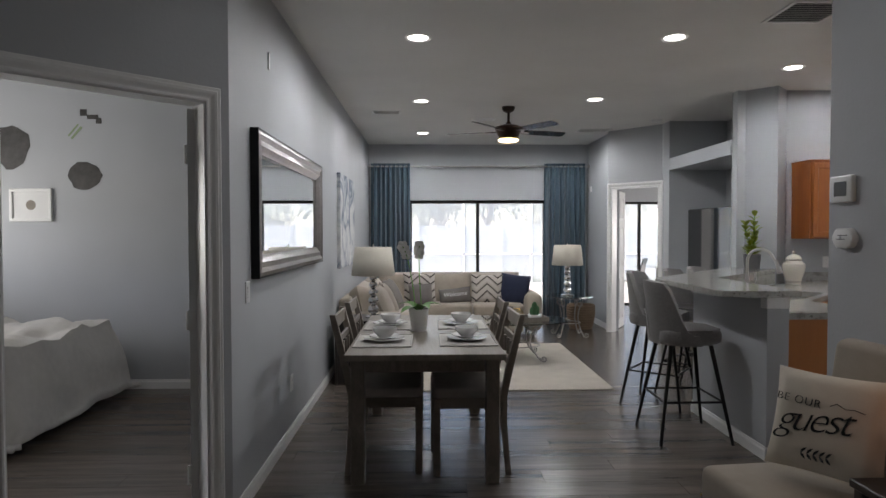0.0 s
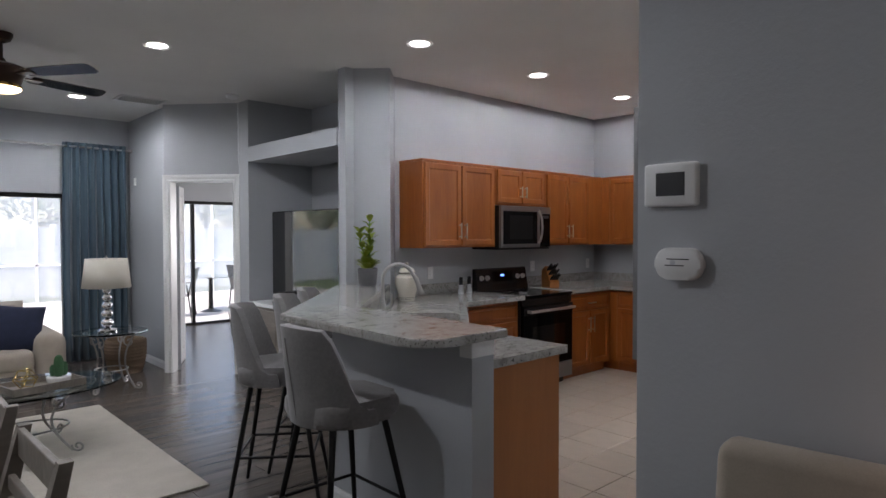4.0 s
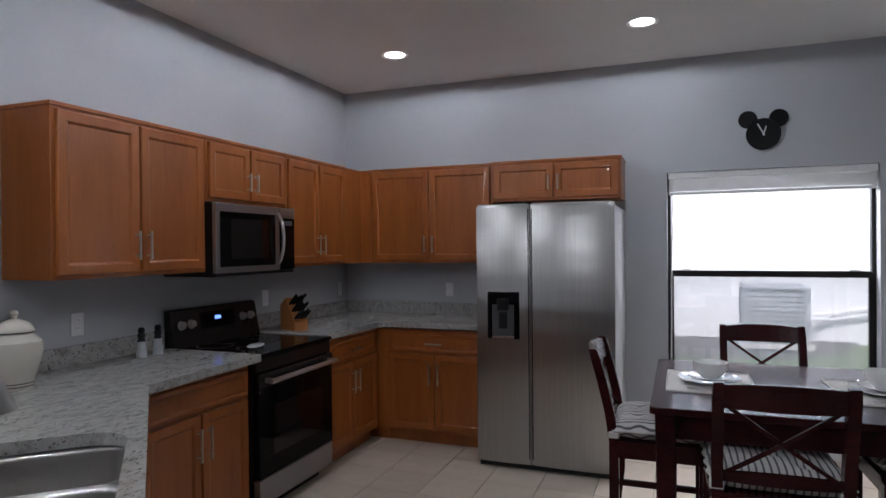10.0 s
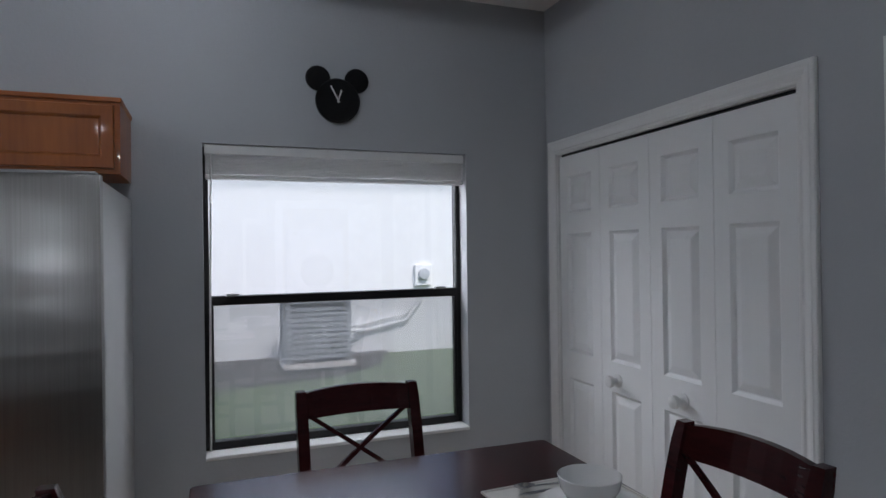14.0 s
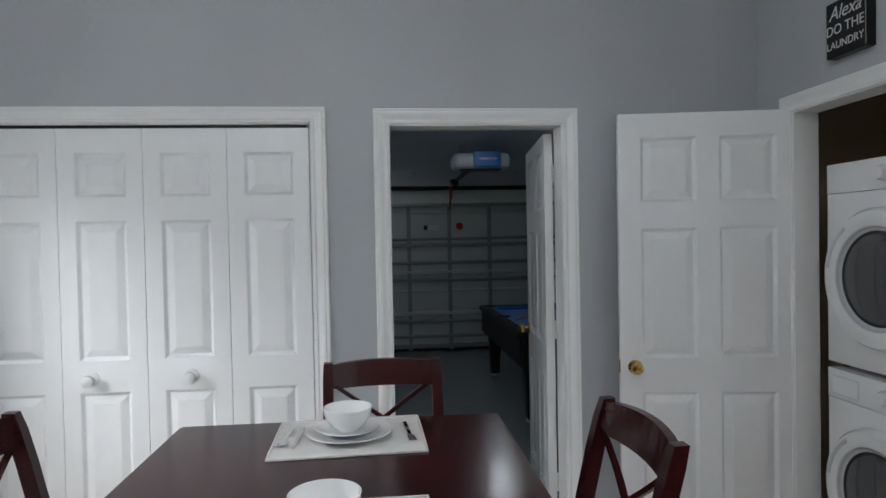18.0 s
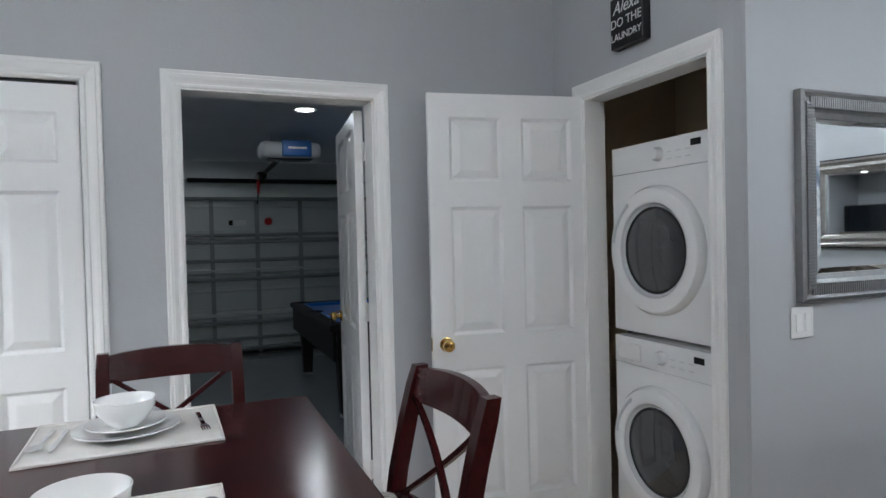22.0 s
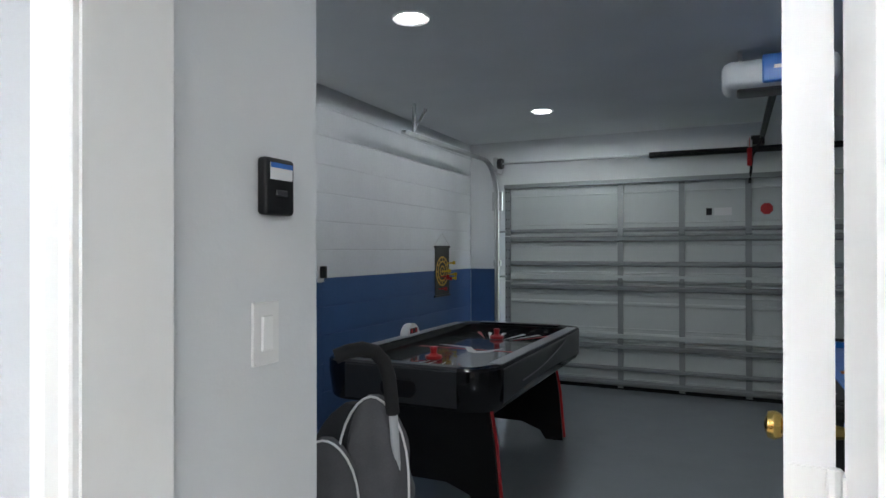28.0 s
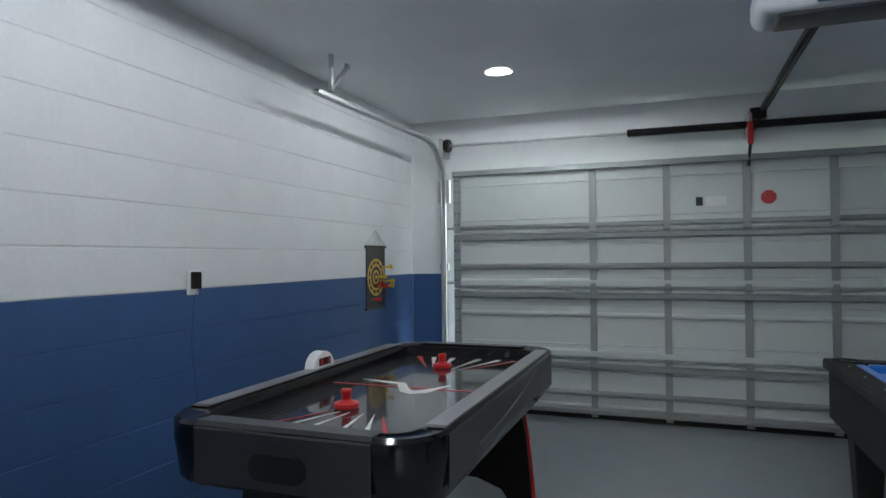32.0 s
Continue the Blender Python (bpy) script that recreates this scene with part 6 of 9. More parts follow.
# backsplash pieces
part("backsplash", bx(3.80, RX0 - 0.004, YR - 0.022, YR - 0.002, CT1, CT1 + 0.10, bevel=0.002), M["granite"], ctr)
M["sink_steel"] = plain("satin_sink_steel", (0.50, 0.48, 0.46), 0.34, 1.0, 120, 0.04, 0.0)
sk = thing("sink", pose(SC.x, SC.y, 0, 0, 0, 45), "stainless double-bowl sink set under the counter", "sink")
for i, (a, b) in enumerate(((-0.380, -0.004), (0.004, 0.380))):
    w, d = b - a, 0.475
    o = [rounded(w * k, d * k2, 0.06 * k, 4, (a + b) / 2, 0) for k, k2 in ((1.0, 1.0), (0.98, 0.985), (0.94, 0.95), (0.80, 0.86), (0.15, 0.12))]
    bm = bmesh.new()
    rings = [[bm.verts.new((x, y, z)) for x, y in ring] for ring, z in zip(o, (0.882, 0.86, 0.72, 0.695, 0.688))]
    for p, q in zip(rings, rings[1:]):
        for k in range(len(p)):
            bm.faces.new((p[k], p[(k + 1) % len(p)], q[(k + 1) % len(p)], q[k]))
    bm.faces.new(rings[-1])
    bw = part("bowl", bm, M["sink_steel"], sk, smooth=True)
    part("drain", lathe([(0.0, 0.689), (0.03, 0.689), (0.042, 0.692), (0.045, 0.6905)], 20, pose((a + b) / 2, 0, 0), cap=False), M["chrome"], bw, smooth=True)
    bw.modifiers.new("thick", "SOLIDIFY").thickness = -0.003
part("divider", bx(-0.0038, 0.0038, -0.20, 0.20, 0.80, 0.880, bevel=0.002), M["sink_steel"], sk)

fa = thing("kitchen_faucet", pose(2.835, 5.40, CT1, 0, 0, -45) @ Matrix.Diagonal((0.9, 0.9, 0.88, 1)), "brushed nickel gooseneck kitchen faucet", "faucet")
part("base", lathe([(0.0, 0.0), (0.033, 0.0), (0.031, 0.008), (0.024, 0.02), (0.023, 0.11), (0.019, 0.14), (0.0145, 0.16)], 24, cap=False), M["nickel"], fa, smooth=True)
pts = [(0, 0, 0.14), (0, 0, 0.30)] + [(0.115 - 0.115 * math.cos(a), 0, 0.30 + 0.115 * math.sin(a)) for a in [radians(k * 12) for k in range(1, 14)]]
pts.append((0.255, 0, 0.28))
part("neck", tube(pts, 0.0135, 14), M["nickel"], fa, smooth=True)
part("spray_head", tube([(0.247, 0, 0.305), (0.262, 0, 0.26), (0.285, 0, 0.19)], [0.0165, 0.018, 0.024], 14), M["nickel"], fa, smooth=True)
part("lever", tube([(0.014, 0.012, 0.085), (0.046, 0.040, 0.09), (0.060, 0.05, 0.125), (0.058, 0.05, 0.19)], [0.017, 0.016, 0.009, 0.007], 12), M["nickel"], fa, smooth=True)

# right-hand counters with their splash
c2 = thing("kitchen_counter", pose(0, 0, 0), "speckled pale granite corner counter with low splash", "countertop")
part("slab", slab([(RX1 + 0.003, 5.80), (6.23, 5.80), (6.245, 5.785), (6.245, 4.945), (XE - 0.003, 4.945), (XE - 0.003, YR - 0.003), (RX1 + 0.003, YR - 0.003)], CT0, CT1, 0.006), M["granite"], c2)
part("backsplash", bx(RX1 + 0.004, XE - 0.024, YR - 0.022, YR - 0.002, CT1, CT1 + 0.10, bevel=0.002), M["granite"], c2)
part("backsplash", bx(XE - 0.022, XE - 0.002, 4.95, YR - 0.004, CT1, CT1 + 0.10, bevel=0.002), M["granite"], c2)

# half wall and raised bar
hw = thing("bar_half_wall", pose(0, 0, 0), "grey painted half wall carrying the raised bar", "half wall", "", "structure")
part("straight_run", bx(2.235, 2.362, 3.995, 5.075, 0, 1.028), W_, hw)
d0 = Vector((2.235, 5.075))
part("slanted_run", slab([(2.235, 5.076), (2.362, 5.076), (3.46, 6.27), (3.37, 6.36)], 0, 1.027), W_, hw)
part("splash_riser", slab([(2.372, 5.065), (2.424, 5.098), (3.545, 6.228), (3.50, 6.27)], CT1 + 0.0005, 1.0295), M["granite"], hw, "granite riser behind the sink")
part("cap_trim", bx(2.225, 2.372, 3.982, 4.06, 0.955, 1.03, bevel=0.004), M["trim"], hw)
part("end_trim", bx(2.230, 2.367, 3.985, 3.996, 0.0, 0.957), W_, hw)
for a, b in (((2.235, 3.985), (2.235, 5.075)), ((2.37, 3.984), (2.235, 3.984)), ((2.238, 5.085), (3.36, 6.36))):
    baseboard(a, b)
bar = thing("raised_bar", pose(0, 0, 0), "speckled pale granite raised bar top with overhang", "countertop")
outl = [(2.415, 3.945), (2.43, 3.96), (2.43, 5.10), (3.55, 6.232), (3.25, 6.548), (1.945, 5.13)]
outl += [(1.925, 4.10)] + [(2.075 - 0.15 * math.cos(radians(a)), 4.08 - 0.135 * math.sin(radians(a))) for a in (15, 35, 55, 75, 90)]
part("slab", slab(list(reversed(outl)), 1.03, 1.07, 0.010, 3), M["granite"], bar)

# small kitchen things
def lidded_jar(m):
    t = thing("ginger_jar", m, "cream ceramic lidded jar with dark bands, on the counter", "jar")
    M["cream"] = plain("cream_ceramic", (0.62, 0.58, 0.50), 0.2, grain=14, vary=0.04, rel=0.0, coat=0.4)
    part("body", lathe([(0.0, 0.0), (0.066, 0.0), (0.068, 0.012), (0.075, 0.05), (0.095, 0.11), (0.104, 0.16), (0.10, 0.195), (0.075, 0.22), (0.066, 0.228)], 32, cap=False), M["cream"], t, smooth=True)
    l = part("lid", lathe([(0.07, 0.228), (0.074, 0.236), (0.072, 0.246), (0.055, 0.272), (0.025, 0.285), (0.012, 0.288), (0.013, 0.30), (0.018, 0.31), (0.012, 0.322), (0.0, 0.325)], 32, cap=False), M["cream"], t, smooth=True)
    for r, z in ((0.0685, 0.014), (0.0705, 0.027), (0.0745, 0.234)):
        part("band", lathe([(r, z - 0.002), (r + 0.0015, z), (r, z + 0.002)], 32, cap=False), M["black"], t)
    return t


lidded_jar(pose(3.72, 6.215, CT1))


def leafy(bm, base, tip, width, droop=0.0, n=5, up=Vector((0, 0, 1))):
    """One folded leaf from base to tip."""
    base, tip = Vector(base), Vector(tip)
    d = tip - base
    side = d.cross(up)
    side = side.normalized() if side.length > 1e-5 else Vector((1, 0, 0))
    nrm = side.cross(d).normalized()
    rows = []
    for i in range(n + 1):
        u = i / n
        c = base + d * u - Vector((0, 0, droop * u * u)) + nrm * (0.12 * d.length * math.sin(u * math.pi))
        w = width * math.sin(math.pi * min(1.0, 0.08 + u * 0.92)) ** 0.8 * 0.5
        rows.append((bm.verts.new(c - side * w + nrm * w * 0.25), bm.verts.new(c), bm.verts.new(c + side * w + nrm * w * 0.25)))
    for a, b in zip(rows, rows[1:]):
        bm.faces.new((a[0], a[1], b[1], b[0]))
        bm.faces.new((a[1], a[2], b[2], b[1]))
    return bm


M["leaf_lime"] = plain("lime_green_leaf", (0.20, 0.25, 0.02), 0.45, grain=20, vary=0.25, rel=0.1)
M["leaf_green"] = plain("bright_green_leaf", (0.07, 0.24, 0.02), 0.35, grain=14, vary=0.2, rel=0.05, coat=0.2)
M["pot_grey"] = plain("grey_cement_pot", (0.10, 0.10, 0.105), 0.6, grain=30, vary=0.15, rel=0.15)
M["soil"] = plain("dark_soil", (0.03, 0.02, 0.014), 0.95, grain=60, vary=0.4, rel=0.6)


def bar_plant(m):
    t = thing("potted_plant", m, "lime green leafy plant in a grey cement pot", "plant")
    part("pot", lathe([(0.0, 0.0), (0.062, 0.0), (0.070, 0.01), (0.078, 0.10), (0.080, 0.145), (0.076, 0.147), (0.070, 0.12), (0.0, 0.118)], 28, cap=False), M["pot_grey"], t, smooth=True)
    part("soil", lathe([(0.0, 0.122), (0.07, 0.12)], 20, cap=False), M["soil"], t)
    rnd = random.Random(5)
    for k, (hx, hy, h) in enumerate(((0.02, 0.0, 0.40), (-0.03, 0.02, 0.30), (0.04, 0.03, 0.24))):
        stem = [(hx * u * 1.6 + 0.01 * math.sin(u * 5 + k), hy * u * 1.6, 0.12 + h * u) for u in [i / 8 for i in range(9)]]
        part("stem", tube(stem, 0.004, 6), M["leaf_green"], t)
        bm = bmesh.new()
        for i in range(1, 9):
            p = Vector(stem[i])
            for s in (0, 180):
                a = radians(i * 75 + s + k * 40)
                L = 0.062 + rnd.random() * 0.025
                leafy(bm, p, p + Vector((math.cos(a) * L, math.sin(a) * L, L * 0.75)), 0.052)
        part("leaves", bm, M["leaf_lime"], t, smooth=True)
    bm = bmesh.new()
    for i in range(26):
        a = i * 2.4
        L = 0.06 + rnd.random() * 0.04
        p = Vector((math.cos(a) * 0.03, math.sin(a) * 0.03, 0.125 + 0.05 * rnd.random()))
        leafy(bm, p, p + Vector((math.cos(a) * L, math.sin(a) * L, 0.02 + 0.05 * rnd.random())), 0.04)
    part("leaves", bm, M["leaf_lime"], t, smooth=True)
    return t


bar_plant(pose(3.29, 6.19, 1.07))


def knife_block(m):
    t = thing("knife_block", m, "wooden knife block full of black-handled knives", "knife block")
    M["block_wood"] = wood("orange_block_wood", (0.34, 0.11, 0.02), (0.52, 0.20, 0.05), 0.45, 5)
    bm = slab([(-0.09, 0.0), (0.10, 0.0), (0.10, 0.06), (-0.02, 0.22), (-0.09, 0.17)], -0.055, 0.055, 0.004, m=pose(0, 0, 0, 90, 0, 0))
    part("block", bm, M["block_wood"], t)
    k = 0
    for row in range(3):
        for c in range(4):
            u = 0.15 + row * 0.3
            base = Vector((0.10 - 0.12 * u, -0.036 + c * 0.024, 0.06 + 0.16 * u))
            d = Vector((0.8, 0, 0.6))
            e = base + d * (0.085 + 0.012 * ((k * 7) % 3))
            part("knife_handle", tube([base, base + d * 0.03, e], [0.009, 0.011, 0.010], 8), M["black"], t)
            k += 1
    return t


knife_block(pose(5.66, 6.18, CT1, 0, 0, -115))


def grinder(m, x):
    t = thing("grinder", m, "clear and black %s grinder on the counter" % x, "grinder", "salt and pepper grinders")
    part("glass_body", lathe([(0.0, 0.0), (0.026, 0.0), (0.027, 0.02), (0.021, 0.05), (0.022, 0.085)], 20, cap=False), M["opener_grey"], t, smooth=True)
    part("top", lathe([(0.022, 0.085), (0.016, 0.10), (0.021, 0.118), (0.015, 0.132), (0.019, 0.145), (0.012, 0.158), (0.0, 0.160)], 20, cap=False), M["black"], t, smooth=True)


grinder(pose(4.45, 6.30, CT1), "salt")
grinder(pose(4.57, 6.31, CT1), "pepper")
sr = part("spoon_rest", lathe([(0.0, 0.004), (0.04, 0.0), (0.055, 0.010), (0.052, 0.012), (0.0, 0.008)], 24, pose(0, 0, 0) @ Matrix.Diagonal((1.7, 0.8, 1, 1)), cap=False), M["china"], smooth=True)
sr.matrix_basis = pose(4.98, 5.98, 0.9155, 0, 0, 20)
tagged(sr, "white ceramic spoon rest on the cooktop", "spoon rest")

for m in (pose(4.19, YR, 1.125, 0, 0, 180), pose(5.69, YR, 1.135, 0, 0, 180), pose(6.74, YR, 1.13, 0, 0, 180), pose(XE, 5.46, 1.134, 0, 0, 90)):
    switch_plate(m, 1, "white double outlet plate above the counter", True)

# round black wall clock with two plain discs
ck = thing("wall_clock", pose(XE, 3.088, 2.27, 0, 0, 90), "black round wall clock with two round discs above", "clock")
rx = Matrix.Rotation(radians(-90), 4, "X")
part("dial", lathe([(0.0, 0.0), (0.112, 0.0), (0.112, 0.018), (0.104, 0.026), (0.0, 0.022)], 40, rx, cap=False), M["black"], ck, smooth=True)
for sx in (-1, 1):
    part("disc", lathe([(0.0, 0.0), (0.062, 0.0), (0.062, 0.012), (0.056, 0.018), (0.0, 0.018)], 32, pose(sx * 0.098, 0, 0.108) @ rx, cap=False), M["black"], ck, smooth=True)
for k in range(12):
    a = radians(30 * k)
    part("hour_mark", bx(-0.003, 0.003, 0.0225, 0.025, 0.078, 0.095, m=Matrix.Rotation(a, 4, "Y")), M["rail_grey"], ck)
for a, L in ((-18, 0.055), (28, 0.08)):
    part("pointer", bx(-0.004, 0.004, 0.026, 0.028, -0.012, L, m=Matrix.Rotation(radians(a), 4, "Y")), M["white_ink"], ck)

# ---- dark dining set by the window ----
TX, TY, TH = 5.07, 3.20, 0.86
pub_table(pose(TX, TY, 0.006), 1.10, 1.12, TH - 0.006)
pub_chair(pose(4.92, 2.74, 0.006, 0, 0, 2))
pub_chair(pose(5.05, 3.74, 0.006, 0, 0, 181))
pub_chair(pose(4.56, 3.33, 0.006, 0, 0, -88))
pub_chair(pose(5.67, 3.20, 0.006, 0, 0, 92))
place_setting(5.05, 3.52, TH, 180, 0.47, 0.37, M["linen"], "white cloth placemat on the dark table")
place_setting(5.035, 2.84, TH, 2, 0.47, 0.37, M["linen"], "white cloth placemat on the dark table")

# ---- laundry ----
def front_loader(m, name, label, dryer):
    t = thing(name, m, label, name.replace("_", " "))
    W, D, H = 0.61, 0.60, 0.885
    part("cabinet", bx(-W / 2, W / 2, -D, -0.012, 0.012, H, bevel=0.012, seg=2), M["enamel"], t, smooth=True)
    part("front_panel", bx(-W / 2 + 0.002, W / 2 - 0.002, -0.03, 0.002, 0.02, H - 0.1305, bevel=0.004, seg=2), M["enamel"], t, smooth=True)
    cp = part("control_panel", bx(-W / 2 + 0.002, W / 2 - 0.002, -0.03, 0.004, H - 0.1300, H - 0.002, bevel=0.004, seg=2), M["enamel"], t, smooth=True)
    part("dial", lathe([(0.0, 0.03), (0.024, 0.028), (0.03, 0.012), (0.032, 0.0)], 26, pose(-0.02, 0.006, H - 0.065) @ rx, cap=False), M["enamel"], cp, smooth=True)
    part("display", bx(-0.265, -0.21, 0.0055, 0.0075, H - 0.055, H - 0.028), M["black"], cp)
    for k in range(6):
        part("print_bar", bx(-0.10 - (k % 3) * 0.055, -0.07 - (k % 3) * 0.055, 0.006, 0.0068, H - 0.095 + 0.03 * (k // 3), H - 0.091 + 0.03 * (k // 3)), M["opener_grey"], cp)
    cz = 0.40
    dm = pose(0, 0.0, cz) @ rx
    part("door_ring", lathe([(0.288, 0.0), (0.286, 0.020), (0.272, 0.040), (0.240, 0.048), (0.212, 0.038), (0.200, 0.015)], 56, dm, cap=False), M["enamel"], t, smooth=True)
    part("drum", lathe([(0.150, 0.0235), (0.128, 0.0285), (0.125, 0.0283), (0.146, 0.0232)], 40, dm, cap=False), M["fridge_recess"], t, smooth=True)
    part("door_glass", lathe([(0.202, 0.016), (0.175, 0.022), (0.12, 0.030), (0.06, 0.034), (0.0, 0.035)], 48, dm, cap=False), M["porthole"], t, "dark glass porthole", smooth=True)
    part("door_seal", lathe([(0.203, 0.0175), (0.186, 0.0225), (0.180, 0.0215)], 48, dm, cap=False), M["black"], t, smooth=True)
    part("inner_rim", lathe([(0.208, 0.036), (0.202, 0.024), (0.192, 0.020)], 48, dm, cap=False), M["opener_grey"], t, smooth=True)
    hp = [(0.19 * math.cos(radians(a)) * 1.30, 0.044, cz + 0.19 * math.sin(radians(a)) * 1.30) for a in range(8, 62, 6)]
    part("door_grip", tube(hp, 0.010, 8), M["opener_grey"], t, "moulded grip on the door rim", smooth=True)
    if not dryer:
        part("soap_drawer", bx(0.12, 0.27, 0.003, 0.009, H - 0.11, H - 0.03, bevel=0.004), M["enamel"], cp)
    for sx in (-1, 1):
        for yy in (-0.06, -D + 0.05):
            part("foot", lathe([(0.02, 0), (0.02, 0.014)], 10, pose(sx * 0.26, yy, 0)), M["black"], t)
    return t


LM = pose(2.955, 2.54, 0.0, 0, 0, -90)
front_loader(LM, "washing_machine", "white front-loading washing machine in the laundry closet", False)
front_loader(LM @ pose(0, 0, 0.892), "tumble_dryer", "white tumble dryer stacked on the washing machine", True)

sg = thing("laundry_sign", pose(XL, 2.54, 2.29, 0, 0, -90), "small black box sign with white lettering", "sign")
part("board", bx(-0.105, 0.105, 0.0, 0.045, -0.11, 0.11, bevel=0.003), M["black"], sg)


def lettering(txt, size, m, material, parent, name="lettering", spread=1.0, depth=0.0006, slant=0.0, thin=0.0):
    cu = bpy.data.curves.new(name, "FONT")
    cu.offset = thin
    cu.body, cu.size, cu.align_x, cu.align_y, cu.extrude, cu.space_character, cu.shear = txt, size, "CENTER", "CENTER", depth, spread, slant
    tmp = bpy.data.objects.new(name, cu)
    me = bpy.data.meshes.new_from_object(tmp)
    bpy.data.objects.remove(tmp)
    bpy.data.curves.remove(cu)
    me.materials.clear()
    me.materials.append(material)
    ob = new(name, me)
    ob.parent = parent
    ob.matrix_basis = m
    return ob


for txt, z, s, sl in (("Alexa", 0.06, 0.075, 0.3), ("DO THE", -0.005, 0.055, 0.0), ("LAUNDRY", -0.065, 0.043, 0.0)):
    lettering(txt, s, pose(0, 0.0465, z, 90, 0, 180), M["white_ink"], sg, slant=sl)

# framed mirror and switches
def framed_mirror(m, w, h, frame_w, material, label, steps=None, beads=0, rim=None):
    t = thing("wall_mirror", m, label, "mirror")
    prof = steps or [(0.0, 0.0), (0.0, 0.028), (frame_w * 0.12, 0.034), (frame_w * 0.3, 0.026), (frame_w * 0.6, 0.030), (frame_w * 0.8, 0.018), (frame_w, 0.012), (frame_w, 0.0)]
    sides = (((-1, -1), (1, -1)), ((1, -1), (1, 1)), ((1, 1), (-1, 1)), ((-1, 1), (-1, -1)))
    for (ax, az), (b_x, bz) in sides:
        bm = bmesh.new()
        ends = [[bm.verts.new((sx * (w / 2 - o), d, sz * (h / 2 - o))) for o, d in prof] for sx, sz in ((ax, az), (b_x, bz))]
        for i in range(len(prof) - 1):
            bm.faces.new((ends[0][i], ends[0][i + 1], ends[1][i + 1], ends[1][i]))
        part("frame_side", bm, material, t)
    if rim:
        for s in (-1, 1):
            part("frame_rim", bx(s * (w / 2 + 0.006) - 0.006, s * (w / 2 + 0.006) + 0.006, 0.0, 0.047, -h / 2 - 0.012, h / 2 + 0.012), rim, t, "dark outer rim")
            part("frame_rim", bx(-w / 2, w / 2, 0.0, 0.047, s * (h / 2 + 0.006) - 0.006, s * (h / 2 + 0.006) + 0.006), rim, t, "dark outer rim")
    gw, gh = w / 2 - frame_w + 0.002, h / 2 - frame_w + 0.002
    bm = bmesh.new()
    b = 0.022
    o = [bm.verts.new((x, 0.008, z)) for x, z in ((-gw, -gh), (gw, -gh), (gw, gh), (-gw, gh))]
    i_ = [bm.verts.new((x, 0.011, z)) for x, z in ((-gw + b, -gh + b), (gw - b, -gh + b), (gw - b, gh - b), (-gw + b, gh - b))]
    for k in range(4):
        bm.faces.new((o[k], o[(k + 1) % 4], i_[(k + 1) % 4], i_[k]))
    bm.faces.new(i_)
    part("glass", bm, M["mirror"], t, "bevelled mirror glass")
    if beads:
        bm = bmesh.new()
        off = frame_w * 0.45
        for horizontal in (0, 1):
            L = (w if horizontal else h) - 2 * off
            n = int(L / beads)
            for s in (-1, 1):
                for k in range(n):
                    u = (k + 0.5) / n * L - L / 2
                    c = (u, 0.030, s * (h / 2 - off)) if horizontal else (s * (w / 2 - off), 0.030, u)
                    hx, hz = (beads * 0.36, frame_w * 0.2) if horizontal else (frame_w * 0.2, beads * 0.36)
                    box(bm, c[0] - hx, c[0] + hx, 0.022, 0.034, c[2] - hz, c[2] + hz)
        part("carved_ribs", bm, material, t)
    return t


M["pewter"] = plain("brushed_pewter_frame", (0.27, 0.27, 0.275), 0.35, 0.7, 40, 0.18, 0.15)
M["silver_dark"] = plain("aged_silver_frame", (0.30, 0.28, 0.27), 0.32, 0.8, 30, 0.25, 0.12)
framed_mirror(pose(2.44, YM + 0.0085, 1.49, 0, 0, 1.1), 0.77, 0.77, 0.10, M["pewter"], "square mirror in a ribbed pewter frame", beads=0.012)
switch_plate(pose(2.80, YM + 0.0155, 1.03, 0, 0, 1.1), 2)


# ---- cloth materials ----
def zigzag_mat(name, a, b, c, size):
    """Chevron rows in x and y of the object."""
    m, nt, bs = mat(name)
    tc = nt.nodes.new("ShaderNodeTexCoord")
    sep = nt.nodes.new("ShaderNodeSeparateXYZ")
    nt.links.new(tc.outputs["Object"], sep.inputs[0])

    def op(kind, x, y):
        n = nt.nodes.new("ShaderNodeMath")
        n.operation = kind
        for i, v in enumerate((x, y)):
            if isinstance(v, (int, float)):
                n.inputs[i].default_value = v
            else:
                nt.links.new(v, n.inputs[i])
        return n.outputs[0]

    pp = op("PINGPONG", sep.outputs[0], size)
    s = op("ADD", sep.outputs[1], op("MULTIPLY", pp, 0.9))
    r = op("DIVIDE", op("PINGPONG", s, size * 0.75), size * 0.75)
    rp = ramp(nt, r, [(0.0, a), (0.30, a), (0.34, b), (0.52, b), (0.56, c), (0.72, c), (0.76, a)])
    rp.color_ramp.interpolation = "CONSTANT"
    nt.links.new(rp.outputs["Color"], bs.inputs["Base Color"])
    bs.inputs["Roughness"].default_value = 0.95
    n = noise_node(nt, 240, 2)
    bump(nt, bs, n.outputs["Fac"], 0.4, 0.001)
    return m


